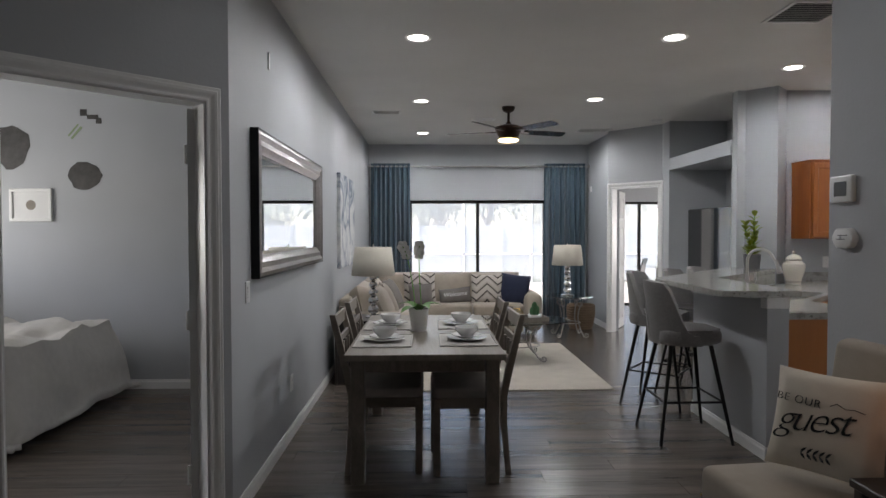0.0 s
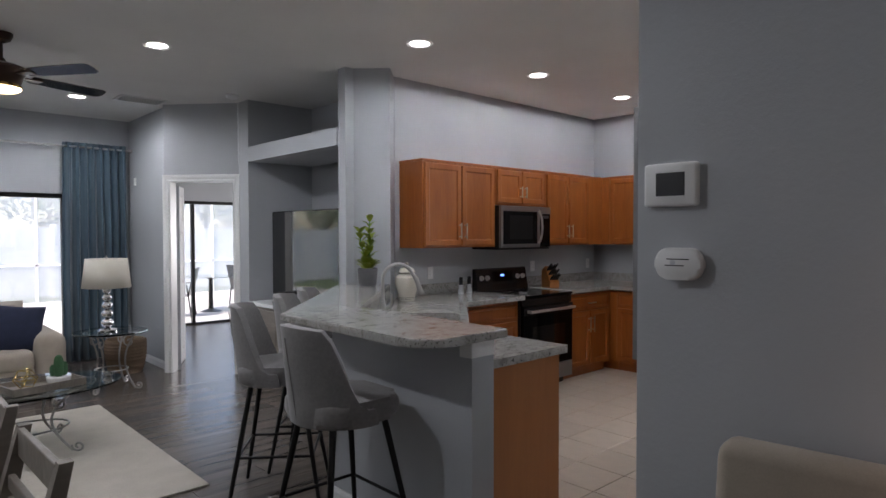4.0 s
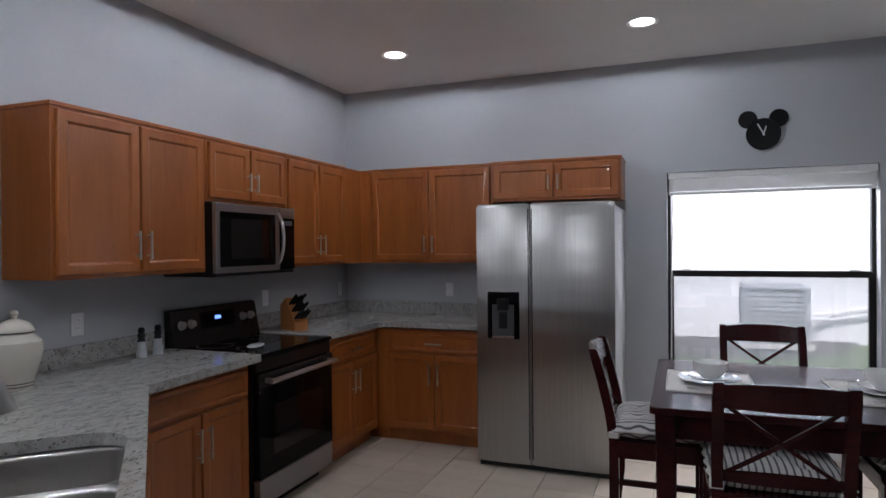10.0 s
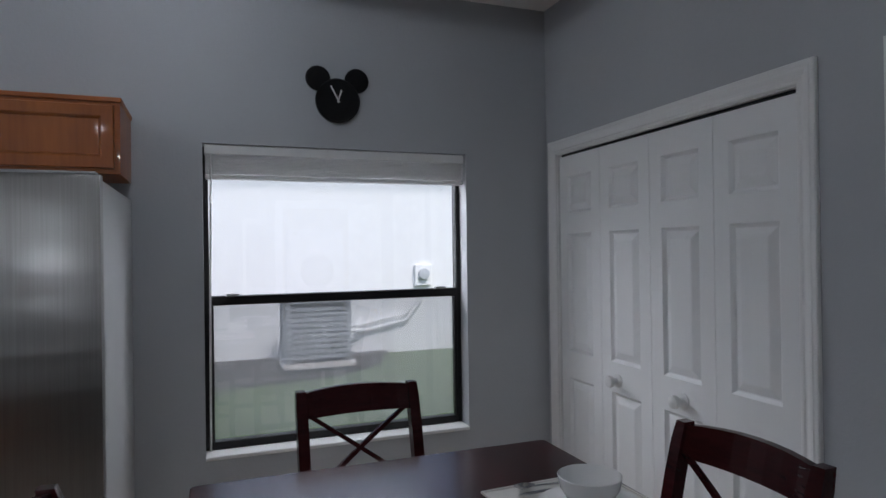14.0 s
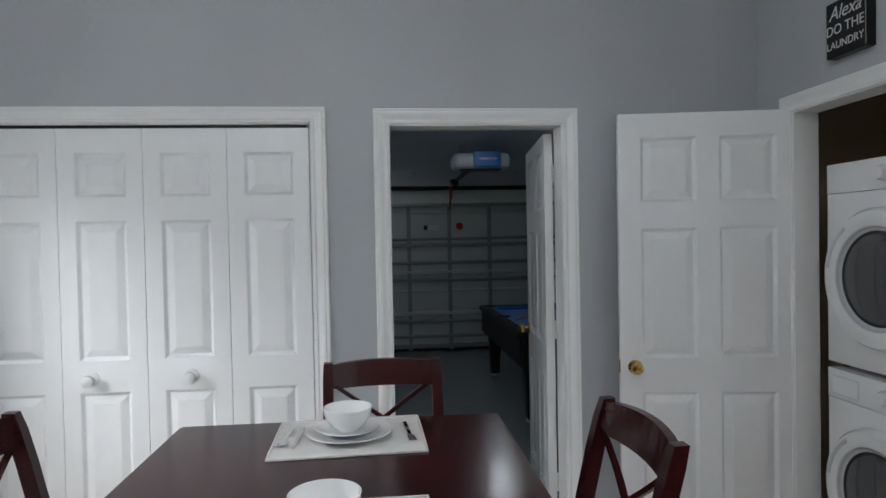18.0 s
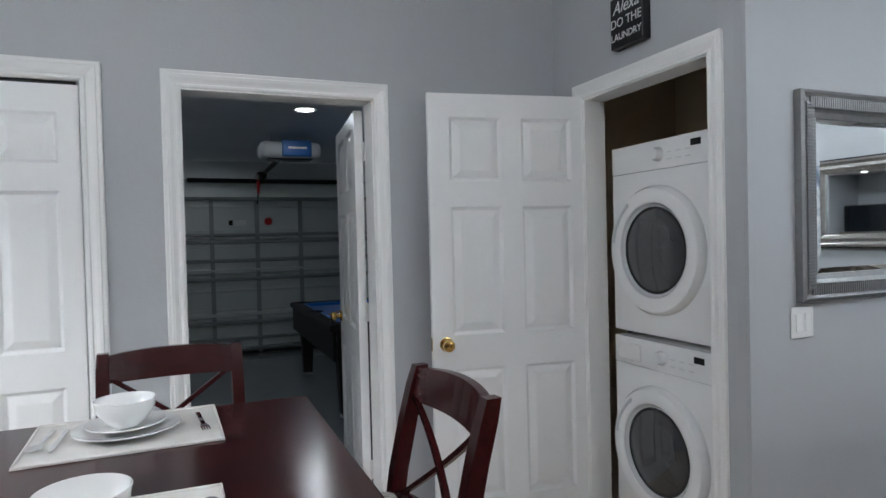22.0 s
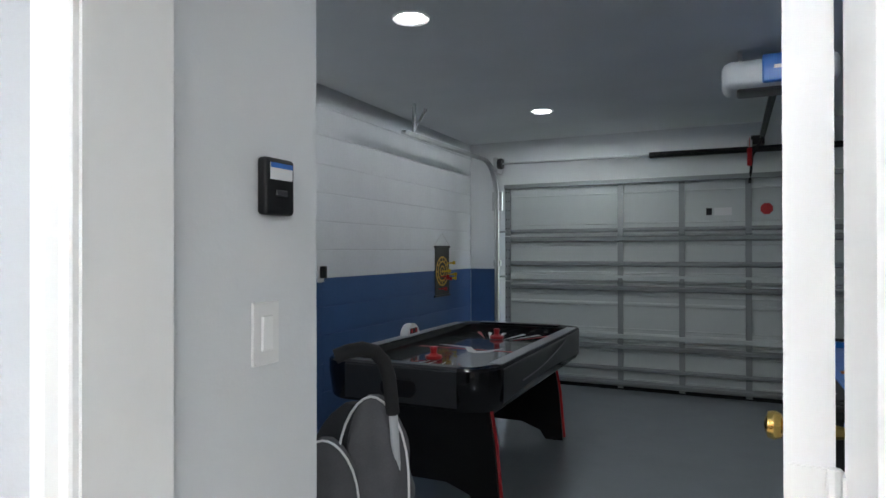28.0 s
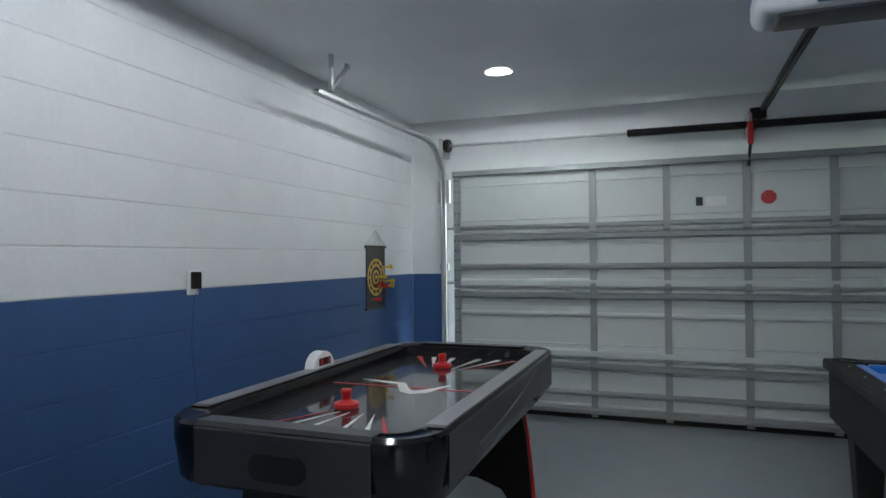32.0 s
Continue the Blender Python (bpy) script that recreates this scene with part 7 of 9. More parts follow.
M["beige"] = plain("beige_upholstery", (0.40, 0.345, 0.285), 0.95, grain=180, vary=0.10, rel=0.45, sheen=0.2)
M["velvet"] = plain("grey_velvet", (0.19, 0.182, 0.18), 0.85, grain=60, vary=0.22, rel=0.25, sheen=0.35)
M["accent"] = plain("taupe_upholstery", (0.29, 0.245, 0.20), 0.95, grain=180, vary=0.10, rel=0.45, sheen=0.1)
M["mat_cream"] = plain("cream_placemat_cloth", (0.47, 0.45, 0.425), 0.9, grain=260, vary=0.1, rel=0.4)
M["leaf_deep"] = plain("deep_green_leaf", (0.055, 0.19, 0.02), 0.5, grain=14, vary=0.3, rel=0.1)
M["navy"] = plain("navy_cloth", (0.016, 0.022, 0.05), 0.95, grain=220, vary=0.2, rel=0.4)
M["taupe"] = plain("taupe_cloth", (0.17, 0.155, 0.145), 0.95, grain=220, vary=0.15, rel=0.4)
M["greige"] = plain("greige_cloth", (0.30, 0.265, 0.23), 0.95, grain=220, vary=0.12, rel=0.4)
M["curtain"] = plain("slate_blue_curtain", (0.055, 0.10, 0.135), 0.85, grain=140, vary=0.12, rel=0.3, stretch=(1, 1, 0.1), sheen=0.3)
M["rug"] = plain("cream_rug", (0.50, 0.455, 0.40), 1.0, grain=90, vary=0.12, rel=0.8, dist=0.004)
M["chevron"] = zigzag_mat("chevron_cloth", (0.50, 0.46, 0.42), (0.06, 0.05, 0.048), (0.42, 0.38, 0.34), 0.15)
M["shade"] = plain("cream_lamp_shade", (0.62, 0.58, 0.50), 0.9, grain=200, vary=0.05, rel=0.3)
M["iron"] = plain("grey_wrought_iron", (0.34, 0.33, 0.32), 0.32, 0.85, 40, 0.2, 0.1)
M["tglass"] = glass_mat("table_glass", (0.86, 0.95, 0.93))
M["pillow_w"] = plain("natural_canvas", (0.58, 0.52, 0.44), 0.95, grain=220, vary=0.06, rel=0.4)
M["basket"] = plain("woven_basket", (0.22, 0.15, 0.10), 0.9, grain=60, vary=0.35, rel=0.7, dist=0.006, stretch=(1, 1, 4))
M["wood_dark"] = wood("dark_stained_wood", (0.010, 0.008, 0.007), (0.03, 0.022, 0.018), 0.4)


M["seat_cloth"] = plain("greige_seat_cloth", (0.34, 0.31, 0.285), 0.95, grain=200, vary=0.1, rel=0.4)
M["brass_frame"] = plain("dull_gold_frame", (0.26, 0.20, 0.13), 0.4, 0.5, 30, 0.15, 0.1)

# ---- grey dining set ----
def dining_chair(m):
    t = thing("dining_chair", m, "grey-washed wooden dining chair with padded seat", "chair", "chairs round the grey dining table")
    W, D, S, H = 0.46, 0.44, 0.49, 0.95
    a = M["ash"]
    back = lambda z: -D / 2 + 0.02 - max(0, z - S) * 0.24 - max(0, 0.3 - z) * 0.10
    for sx in (-1, 1):
        bm = bmesh.new()
        rings = []
        for z in (0.0, 0.15, 0.3, 0.47, 0.62, 0.80, H):
            k = 0.020 if 0.2 < z < 0.9 else 0.016
            rings.append([bm.verts.new((sx * (W / 2 - 0.022) + u * k, back(z) + v * k, z)) for u, v in ((-1, -1), (1, -1), (1, 1), (-1, 1))])
        for p, q in zip(rings, rings[1:]):
            for i in range(4):
                bm.faces.new((p[i], p[(i + 1) % 4], q[(i + 1) % 4], q[i]))
        bm.faces.new(rings[0])
        bm.faces.new(rings[-1])
        part("back_leg", bm, a, t)
        part("front_leg", bx(sx * (W / 2 - 0.025) - 0.02, sx * (W / 2 - 0.025) + 0.02, D / 2 - 0.045, D / 2 - 0.005, 0, S - 0.03, bevel=0.003), a, t)
        part("side_rail", bx(sx * (W / 2 - 0.022) - 0.01, sx * (W / 2 - 0.022) + 0.01, -D / 2 + 0.03, D / 2 - 0.04, S - 0.09, S - 0.03), a, t)
    part("front_rail", bx(-W / 2 + 0.04, W / 2 - 0.04, D / 2 - 0.035, D / 2 - 0.015, S - 0.09, S - 0.03), a, t)
    part("seat_pad", slab(rounded(W, D - 0.01, 0.04, 4), S - 0.03, S + 0.03, 0.018, 3), M["seat_cloth"], t, "greige upholstered seat", smooth=True)
    for z0, z1 in ((H - 0.085, H - 0.005), (H - 0.17, H - 0.13), (S + 0.15, S + 0.19)):
        part("back_slat", bx(-W / 2 + 0.03, W / 2 - 0.03, -0.009, 0.009, z0, z1, bevel=0.002, m=Matrix.Translation((0, back((z0 + z1) / 2), 0))), a, t)
    for k in range(3):
        x = (k - 1) * 0.11
        part("spindle", bx(x - 0.02, x + 0.02, back(S + 0.19) - 0.02, back(S + 0.19) + 0.0 - 0.008, S + 0.19, H - 0.17), a, t)
    return t


DX0, DX1, DY0, DY1, DH = -0.34, 0.54, 3.66, 5.14, 0.775
dt = thing("dining_table", pose(0, 0, 0), "grey-washed wooden dining table laid for four", "table")
part("tabletop", slab([(DX0, DY0 - 0.14), (DX1, DY0 - 0.14), (DX1, DY1), (DX0, DY1)], DH - 0.035, DH, 0.005), M["ash"], dt)
for x in (DX0 + 0.055, DX1 - 0.055):
    part("side_apron", bx(x - 0.011, x + 0.011, DY0 + 0.10, DY1 - 0.10, DH - 0.135, DH - 0.035), M["ash"], dt)
    for y in (DY0 + 0.055, DY1 - 0.055):
        part("leg", bx(x - 0.04, x + 0.04, y - 0.04, y + 0.04, 0, DH - 0.035, bevel=0.005), M["ash"], dt)
for y in (DY0 + 0.055, DY1 - 0.055):
    part("end_apron", bx(DX0 + 0.10, DX1 - 0.10, y - 0.011, y + 0.011, DH - 0.135, DH - 0.035), M["ash"], dt)
for x, y, rz in ((-0.135, 4.05, -90), (-0.135, 4.72, -90), (0.355, 4.02, 92), (0.355, 4.70, 90)):
    dining_chair(pose(x, y, 0, 0, 0, rz))
for x, y, rz in ((-0.15, 3.95, -90), (-0.15, 4.58, -90), (0.355, 3.97, 90), (0.355, 4.60, 90)):
    place_setting(x, y, DH, rz, 0.44, 0.34, M["mat_cream"], "pale cream cloth placemat on the dining table", False, 0.125)

M["petal"] = plain("white_petal", (0.82, 0.82, 0.80), 0.6, grain=30, vary=0.04, rel=0.0)
orc = thing("orchid", pose(0.055, 4.37, DH), "white orchid in a ribbed white pot", "plant")
part("pot", lathe([(0.0, 0.0), (0.050, 0.0), (0.054, 0.02), (0.068, 0.140), (0.071, 0.147), (0.065, 0.145), (0.060, 0.13), (0.0, 0.125)], 30, cap=False), M["china"], orc, smooth=True)
bm = bmesh.new()
for k in range(5):
    a = radians(k * 72 + 8)
    leafy(bm, (0, 0, 0.125), (math.cos(a) * 0.165, math.sin(a) * 0.165, 0.215 - 0.035 * (k % 2)), 0.085, 0.05, 6)
part("leaves", bm, M["leaf_deep"], orc, smooth=True)
rnd = random.Random(3)
for k, sgn in ((0, 1), (1, -1)):
    stem = [(0.02 * sgn + sgn * 0.035 * u * u - 0.05 * u, 0.03 * sgn - 0.05 * u, 0.13 + 0.56 * u - 0.12 * u ** 3) for u in [i / 10 for i in range(11)]]
    part("stem", tube(stem, 0.0035, 6), M["leaf_green"], orc)
    for i in (8, 9, 10):
        p = Vector(stem[i])
        bm = bmesh.new()
        for q in range(5):
            a = radians(q * 72 + i * 20)
            d = Vector((math.cos(a), -0.35, math.sin(a))) * 0.040
            leafy(bm, p, p + d, 0.040, 0.0, 4, Vector((0.1, 1, 0.05)))
        part("flower", bm, M["petal"], orc, smooth=True)

# ---- west wall ----
framed_mirror(pose(XW, 4.60, 1.595, 0, 0, -90), 2.02, 0.80, 0.115, M["silver_dark"], "long wall mirror in an aged silver frame",
              [(0.0, 0.0), (0.0, 0.045), (0.02, 0.05), (0.045, 0.036), (0.075, 0.040), (0.10, 0.022), (0.115, 0.014), (0.115, 0.0)], rim=M["black"])
ar = thing("canvas_print", pose(XW, 7.42, 1.56, 0, 0, -90), "abstract blue, grey and white canvas print", "picture")


def abstract_mat():
    m, nt, bs = mat("abstract_paint")
    n = noise_node(nt, 2.2, 6.0, 0.6)
    n.inputs["Distortion"].default_value = 1.6
    r = ramp(nt, n.outputs["Fac"], [(0.30, (0.03, 0.045, 0.07)), (0.42, (0.16, 0.20, 0.26)), (0.5, (0.45, 0.47, 0.50)), (0.60, (0.62, 0.62, 0.61)), (0.72, (0.25, 0.29, 0.34))])
    nt.links.new(r.outputs["Color"], bs.inputs["Base Color"])
    bs.inputs["Roughness"].default_value = 0.7
    bump(nt, bs, n.outputs["Fac"], 0.3, 0.003)
    return m


M["abstract"] = abstract_mat()
part("canvas", bx(-0.62, 0.62, 0.0, 0.04, -0.51, 0.51, bevel=0.004), M["abstract"], ar)
switch_plate(pose(XW, 3.50, 1.12, 0, 0, -90))
switch_plate(pose(XW, 4.55, 0.38, 0, 0, -90), 1, "white outlet plate low on the wall", True)
se = part("door_sensor", bx(-0.02, 0.02, 0, 0.022, -0.045, 0.045, bevel=0.006), M["whiteplastic"])
se.matrix_basis = pose(2.755, 10.15, 2.12, 0, 0, 90)
tagged(se, "small white motion sensor on the wall", "sensor")

# ---- curtains ----
def curtain(x0, x1, y, z0, z1, label):
    t = thing("curtain", pose((x0 + x1) / 2, y, 0), label, "curtain", "slate blue curtains")
    bm = bmesh.new()
    n, w = 84, x1 - x0
    rows = []
    for z, amp in ((z1, 0.018), (z1 - 0.09, 0.022), (z1 - 0.12, 0.034), (z1 - 0.8, 0.042), (1.0, 0.046), (0.4, 0.05), (z0, 0.052)):
        row = []
        for i in range(n + 1):
            u = i / n
            ph = u * 2 * math.pi * 8 + 0.5 * math.sin(u * 7 + z)
            row.append(bm.verts.new(((u - 0.5) * w * (1 + 0.02 * math.sin(z * 2)), amp * math.sin(ph) + 0.01 * math.sin(ph * 2.3 + z), z)))
        rows.append(row)
    for a, b in zip(rows, rows[1:]):
        for i in range(n):
            bm.faces.new((a[i], a[i + 1], b[i + 1], b[i]))
    ob = part("panel", bm, M["curtain"], t, smooth=True)
    ob.modifiers.new("thick", "SOLIDIFY").thickness = 0.004
    return t


curtain(-0.80, -0.16, YL - 0.11, 0.02, 2.55, "slate blue pleated curtain hanging from the rod")
curtain(2.01, 2.69, YL - 0.11, 0.02, 2.55, "slate blue pleated curtain drawn to the side")
rod = thing("curtain_rod", pose(0, 0, 0), "slim nickel curtain rod on wall brackets", "curtain rod")
part("rod", tube([(-0.83, YL - 0.11, 2.50), (2.74, YL - 0.11, 2.50)], 0.012, 12), M["nickel"], rod, smooth=True)
for x in (-0.82, 0.93, 2.73):
    part("bracket", tube([(x, YL, 2.50), (x, YL - 0.11, 2.50)], 0.008, 8), M["nickel"], rod)
for x in (-0.84, 2.745):
    part("finial", lathe([(0, -0.02), (0.02, -0.01), (0.022, 0.0), (0.018, 0.012), (0, 0.02)], 14, pose(x, YL - 0.11, 2.50, 0, 90, 0), cap=False), M["nickel"], rod, smooth=True)

# ---- sectional sofa ----
def soft_box(x0, x1, y0, y1, z0, z1, r=0.05):
    return bx(x0, x1, y0, y1, z0, z1, bevel=r, seg=4)


so = thing("sectional_sofa", pose(0, 0, 0), "beige sectional sofa heaped with cushions, in the corner", "sofa")
SB = 8.66
part("base", soft_box(-0.78, 1.44, SB, 9.44, 0.06, 0.30, 0.03), M["beige"], so, smooth=True)
part("base", soft_box(-0.78, 0.02, 6.72, SB - 0.005, 0.06, 0.30, 0.03), M["beige"], so, smooth=True)
for k in range(2):
    a = 0.03 + k * 0.71
    part("seat_cushion", soft_box(a, a + 0.70, SB - 0.03, 9.24, 0.28, 0.45, 0.05), M["beige"], so, smooth=True)
    part("back_cushion", cushion(0.72, 0.50, 0.30, 4.0, 12, 10, pose(a + 0.35, 9.22, 0.61, 78, 0, 0)), M["beige"], so, smooth=True)
part("corner_cushion", soft_box(-0.62, 0.02, SB - 0.03, 9.24, 0.28, 0.45, 0.05), M["beige"], so, smooth=True)
part("back_cushion", cushion(0.60, 0.50, 0.30, 4.0, 12, 10, pose(-0.30, 9.22, 0.61, 78, 0, 0)), M["beige"], so, smooth=True)
for k in range(2):
    b = 6.90 + k * 0.87
    part("seat_cushion", soft_box(-0.55, 0.04, b, b + 0.86, 0.28, 0.45, 0.05), M["beige"], so, smooth=True)
    part("back_cushion", cushion(0.50, 0.85, 0.30, 4.0, 10, 12, pose(-0.60, b + 0.43, 0.61, 0, 78, 0)), M["beige"], so, smooth=True)
part("back_frame", soft_box(-0.80, 1.50, 9.30, 9.47, 0.06, 0.74, 0.05), M["beige"], so, smooth=True)
part("back_frame", soft_box(-0.83, -0.68, 6.74, 9.30, 0.06, 0.74, 0.05), M["beige"], so, smooth=True)
part("arm", soft_box(1.45, 1.70, SB - 0.02, 9.44, 0.06, 0.60, 0.11), M["beige"], so, smooth=True)
part("arm", soft_box(-0.80, 0.05, 6.62, 6.86, 0.06, 0.60, 0.11), M["beige"], so, smooth=True)
for x, y in ((-0.7, 6.75), (0.0, 6.75), (1.58, 8.75), (1.58, 9.35)):
    part("foot", lathe([(0.02, 0.0), (0.03, 0.06)], 12, pose(x, y, 0)), M["wood_dark"], so)



def throw_pillow(m, s, material, label, h=0.16, d=None):
    t = part("throw_pillow", cushion(s, d or s, h, 2.6, 14, 14, pinch=0.06), material, smooth=True)
    t.matrix_basis = m
    return tagged(t, label, "pillow", "sofa pillows")


throw_pillow(pose(0.0, 8.98, 0.645, 70, 0, 6), 0.46, M["chevron"], "square pillow with dark chevron stripes", 0.16, 0.44)
throw_pillow(pose(0.955, 8.97, 0.635, 70, 0, -4), 0.46, M["chevron"], "square pillow with dark chevron stripes", 0.16, 0.43)
throw_pillow(pose(1.34, 8.93, 0.635, 68, 6, -14), 0.43, M["navy"], "square navy blue pillow on the sofa")
throw_pillow(pose(0.02, 8.80, 0.565, 66, 0, 14), 0.34, M["taupe"], "taupe square pillow on the sofa")
wp = throw_pillow(pose(0.50, 8.93, 0.545, 70, -6, 0), 0.46, M["taupe"], "taupe lumbar pillow with a white word", 0.13, 0.22)
lettering("Welcome", 0.085, pose(0, 0, 0.066), M["white_ink"], wp, slant=0.25, depth=0.002)
throw_pillow(pose(-0.36, 7.66, 0.63, 0, 66, 10), 0.44, M["greige"], "round-edged greige pillow on the sofa")
throw_pillow(pose(-0.33, 8.24, 0.63, 0, 64, -8), 0.44, M["taupe"], "taupe square pillow leaning on the sofa back")
throw_pillow(pose(-0.37, 7.13, 0.63, 0, 66, -6), 0.44, M["greige"], "greige pillow beside the sofa arm")

# ---- lamps and side tables ----
def bubble_lamp(m, label, shade, group="chrome bubble table lamps"):
    t = thing("table_lamp", m @ Matrix.Scale(1.1, 4), label, "lamp", group)
    part("foot", lathe([(0.0, 0.0), (0.075, 0.0), (0.078, 0.012), (0.06, 0.022), (0.02, 0.03)], 30, cap=False), M["chrome"], t, smooth=True)
    z = 0.03
    for r in (0.050, 0.046, 0.042, 0.038, 0.034):
        prof = [(max(0.012, r * math.sin(radians(a))), z + r * 0.85 - r * 0.85 * math.cos(radians(a))) for a in range(12, 172, 16)]
        part("ball", lathe(prof, 28, cap=False), M["chrome"], t, "polished chrome ball", smooth=True)
        z += 2 * r * 0.83
    part("neck", tube([(0, 0, z - 0.01), (0, 0, z + 0.16)], 0.008, 10), M["chrome"], t)
    sh = part("shade", lathe([(0.195, z + 0.0), (0.165, z + 0.25)], 48, cap=False), shade, t, "tapered cream drum shade", smooth=True)
    sh.modifiers.new("thick", "SOLIDIFY").thickness = 0.004
    part("finial", lathe([(0.006, z + 0.25), (0.010, z + 0.265), (0.0, z + 0.28)], 12, cap=False), M["nickel"], t)
    return t


def scroll(c, r0, turns, flat, a0=0.0, sgn=1, n=26):
    """A flat spiral in x and z round c."""
    return [(c[0] + sgn * r0 * (1 - 0.8 * u) * math.cos(a0 + turns * 2 * math.pi * u), c[1], c[2] + flat * r0 * (1 - 0.8 * u) * math.sin(a0 + turns * 2 * math.pi * u)) for u in [i / n for i in range(n + 1)]]


def glass_table(m, rx_, ry_, h, label, legs):
    t = thing("glass_table", m, label, "table", "glass tables with scrolled iron legs")
    ol = [(rx_ * math.cos(2 * math.pi * k / 40), ry_ * math.sin(2 * math.pi * k / 40)) for k in range(40)]
    part("glass_top", slab(ol, h - 0.012, h, 0.003), M["tglass"], t, "thick clear glass top")
    part("top_ring", tube([(x * 0.72, y * 0.72, h - 0.021) for x, y in ol], 0.008, 8, closed=True), M["iron"], t, smooth=True)
    part("low_ring", tube([(x * 0.45, y * 0.45, h * 0.35) for x, y in ol], 0.007, 8, closed=True), M["iron"], t, smooth=True)
    for k in range(legs):
        a = 2 * math.pi * (k + 0.5) / legs
        mm = Matrix.Rotation(a, 4, "Z")
        r = 0.72 * (rx_ * ry_) / math.hypot(ry_ * math.cos(a), rx_ * math.sin(a))
        pts = [(r * (1 - 0.42 * math.sin(math.pi * u)), 0, h - 0.022 - (h - 0.04) * u) for u in [i / 14 for i in range(15)]]
        part("leg", tube([mm @ Vector(p) for p in pts], 0.009, 8), M["iron"], t, smooth=True)
        part("scroll", tube([mm @ Vector(p) for p in scroll((r + 0.035, 0, 0.048), 0.045, 1.3, 0.85, math.pi * 0.95)], 0.007, 8), M["iron"], t, smooth=True)
        part("scroll", tube([mm @ Vector(p) for p in scroll((r * 0.75, 0, h - 0.10), 0.06, 1.2, 1.0, math.pi * 0.5)], 0.006, 8), M["iron"], t, smooth=True)
    return t


glass_table(pose(1.10, 7.15, 0.012), 0.62, 0.42, 0.44, "oval glass coffee table on scrolled iron legs", 4)
glass_table(pose(2.06, 8.66, 0.0), 0.32, 0.32, 0.565, "round glass side table on scrolled iron legs", 4)
bubble_lamp(pose(2.03, 8.66, 0.567), "chrome bubble lamp with cream shade on a glass table", M["shade"])
et = thing("end_table", pose(-0.50, 6.30, 0), "dark wooden end table beside the sofa", "table")
part("top", bx(-0.27, 0.27, -0.25, 0.25, 0.57, 0.60, bevel=0.004), M["wood_dark"], et)
part("shelf", bx(-0.25, 0.25, -0.23, 0.23, 0.15, 0.17), M["wood_dark"], et)
for sx in (-1, 1):
    part("side_board", bx(sx * 0.255 - 0.012, sx * 0.255 + 0.012, -0.24, 0.24, 0.0, 0.57), M["wood_dark"], et)
part("back_board", bx(-0.24, 0.24, -0.245, -0.225, 0.0, 0.57), M["wood_dark"], et)
bubble_lamp(pose(-0.42, 6.30, 0.60), "chrome bubble lamp with cream shade on the end table", M["shade"])

bk = thing("basket", pose(2.40, 9.40, 0), "woven brown basket on the floor by the wall", "basket")
part("body", lathe([(0.0, 0.01), (0.16, 0.0), (0.19, 0.10), (0.205, 0.22), (0.20, 0.33), (0.19, 0.36), (0.18, 0.35), (0.18, 0.10), (0.0, 0.03)], 30, cap=False), M["basket"], bk, smooth=True)
for k in range(9):
    part("weave_band", lathe([(0.165 + 0.042 * math.sin((k + 1) / 10 * 2.2), 0.03 + k * 0.036), (0.172 + 0.042 * math.sin((k + 1) / 10 * 2.2), 0.045 + k * 0.036), (0.165 + 0.042 * math.sin((k + 1) / 10 * 2.2), 0.06 + k * 0.036)], 30, cap=False), M["basket"], bk)

# tray, cactus and wire ornament on the coffee table
tr = thing("wooden_tray", pose(1.20, 7.05, 0.4525, 0, 0, 12), "grey wooden tray on the coffee table", "tray")
part("floor_board", bx(-0.22, 0.22, -0.14, 0.14, 0.0, 0.012), M["ash"], tr)
for s in (-1, 1):
    part("long_side", bx(-0.22, 0.22, s * 0.14 - 0.006, s * 0.14 + 0.006, 0.0, 0.05, bevel=0.002), M["ash"], tr)
    part("short_side", bx(s * 0.22 - 0.006, s * 0.22 + 0.006, -0.14, 0.14, 0.0, 0.05, bevel=0.002), M["ash"], tr)
ca = thing("potted_cactus", pose(1.30, 7.04, 0.4655), "small green cactus in a white bowl", "plant")
part("pot", lathe([(0.0, 0.0), (0.05, 0.0), (0.072, 0.02), (0.078, 0.05), (0.072, 0.06), (0.0, 0.052)], 24, cap=False), M["china"], ca, smooth=True)
M["cactus"] = plain("dull_green_cactus", (0.04, 0.12, 0.05), 0.6, grain=40, vary=0.3, rel=0.4)
for x, y, r, h in ((0.0, 0.0, 0.030, 0.15), (0.035, 0.01, 0.022, 0.10), (-0.032, 0.015, 0.02, 0.085)):
    prof = [(r * 0.7, 0.05), (r, 0.08), (r, 0.05 + h * 0.75), (r * 0.6, 0.05 + h * 0.95), (0.0, 0.05 + h)]
    part("cactus_arm", lathe(prof, 14, pose(x, y, 0), cap=False), M["cactus"], ca, smooth=True)


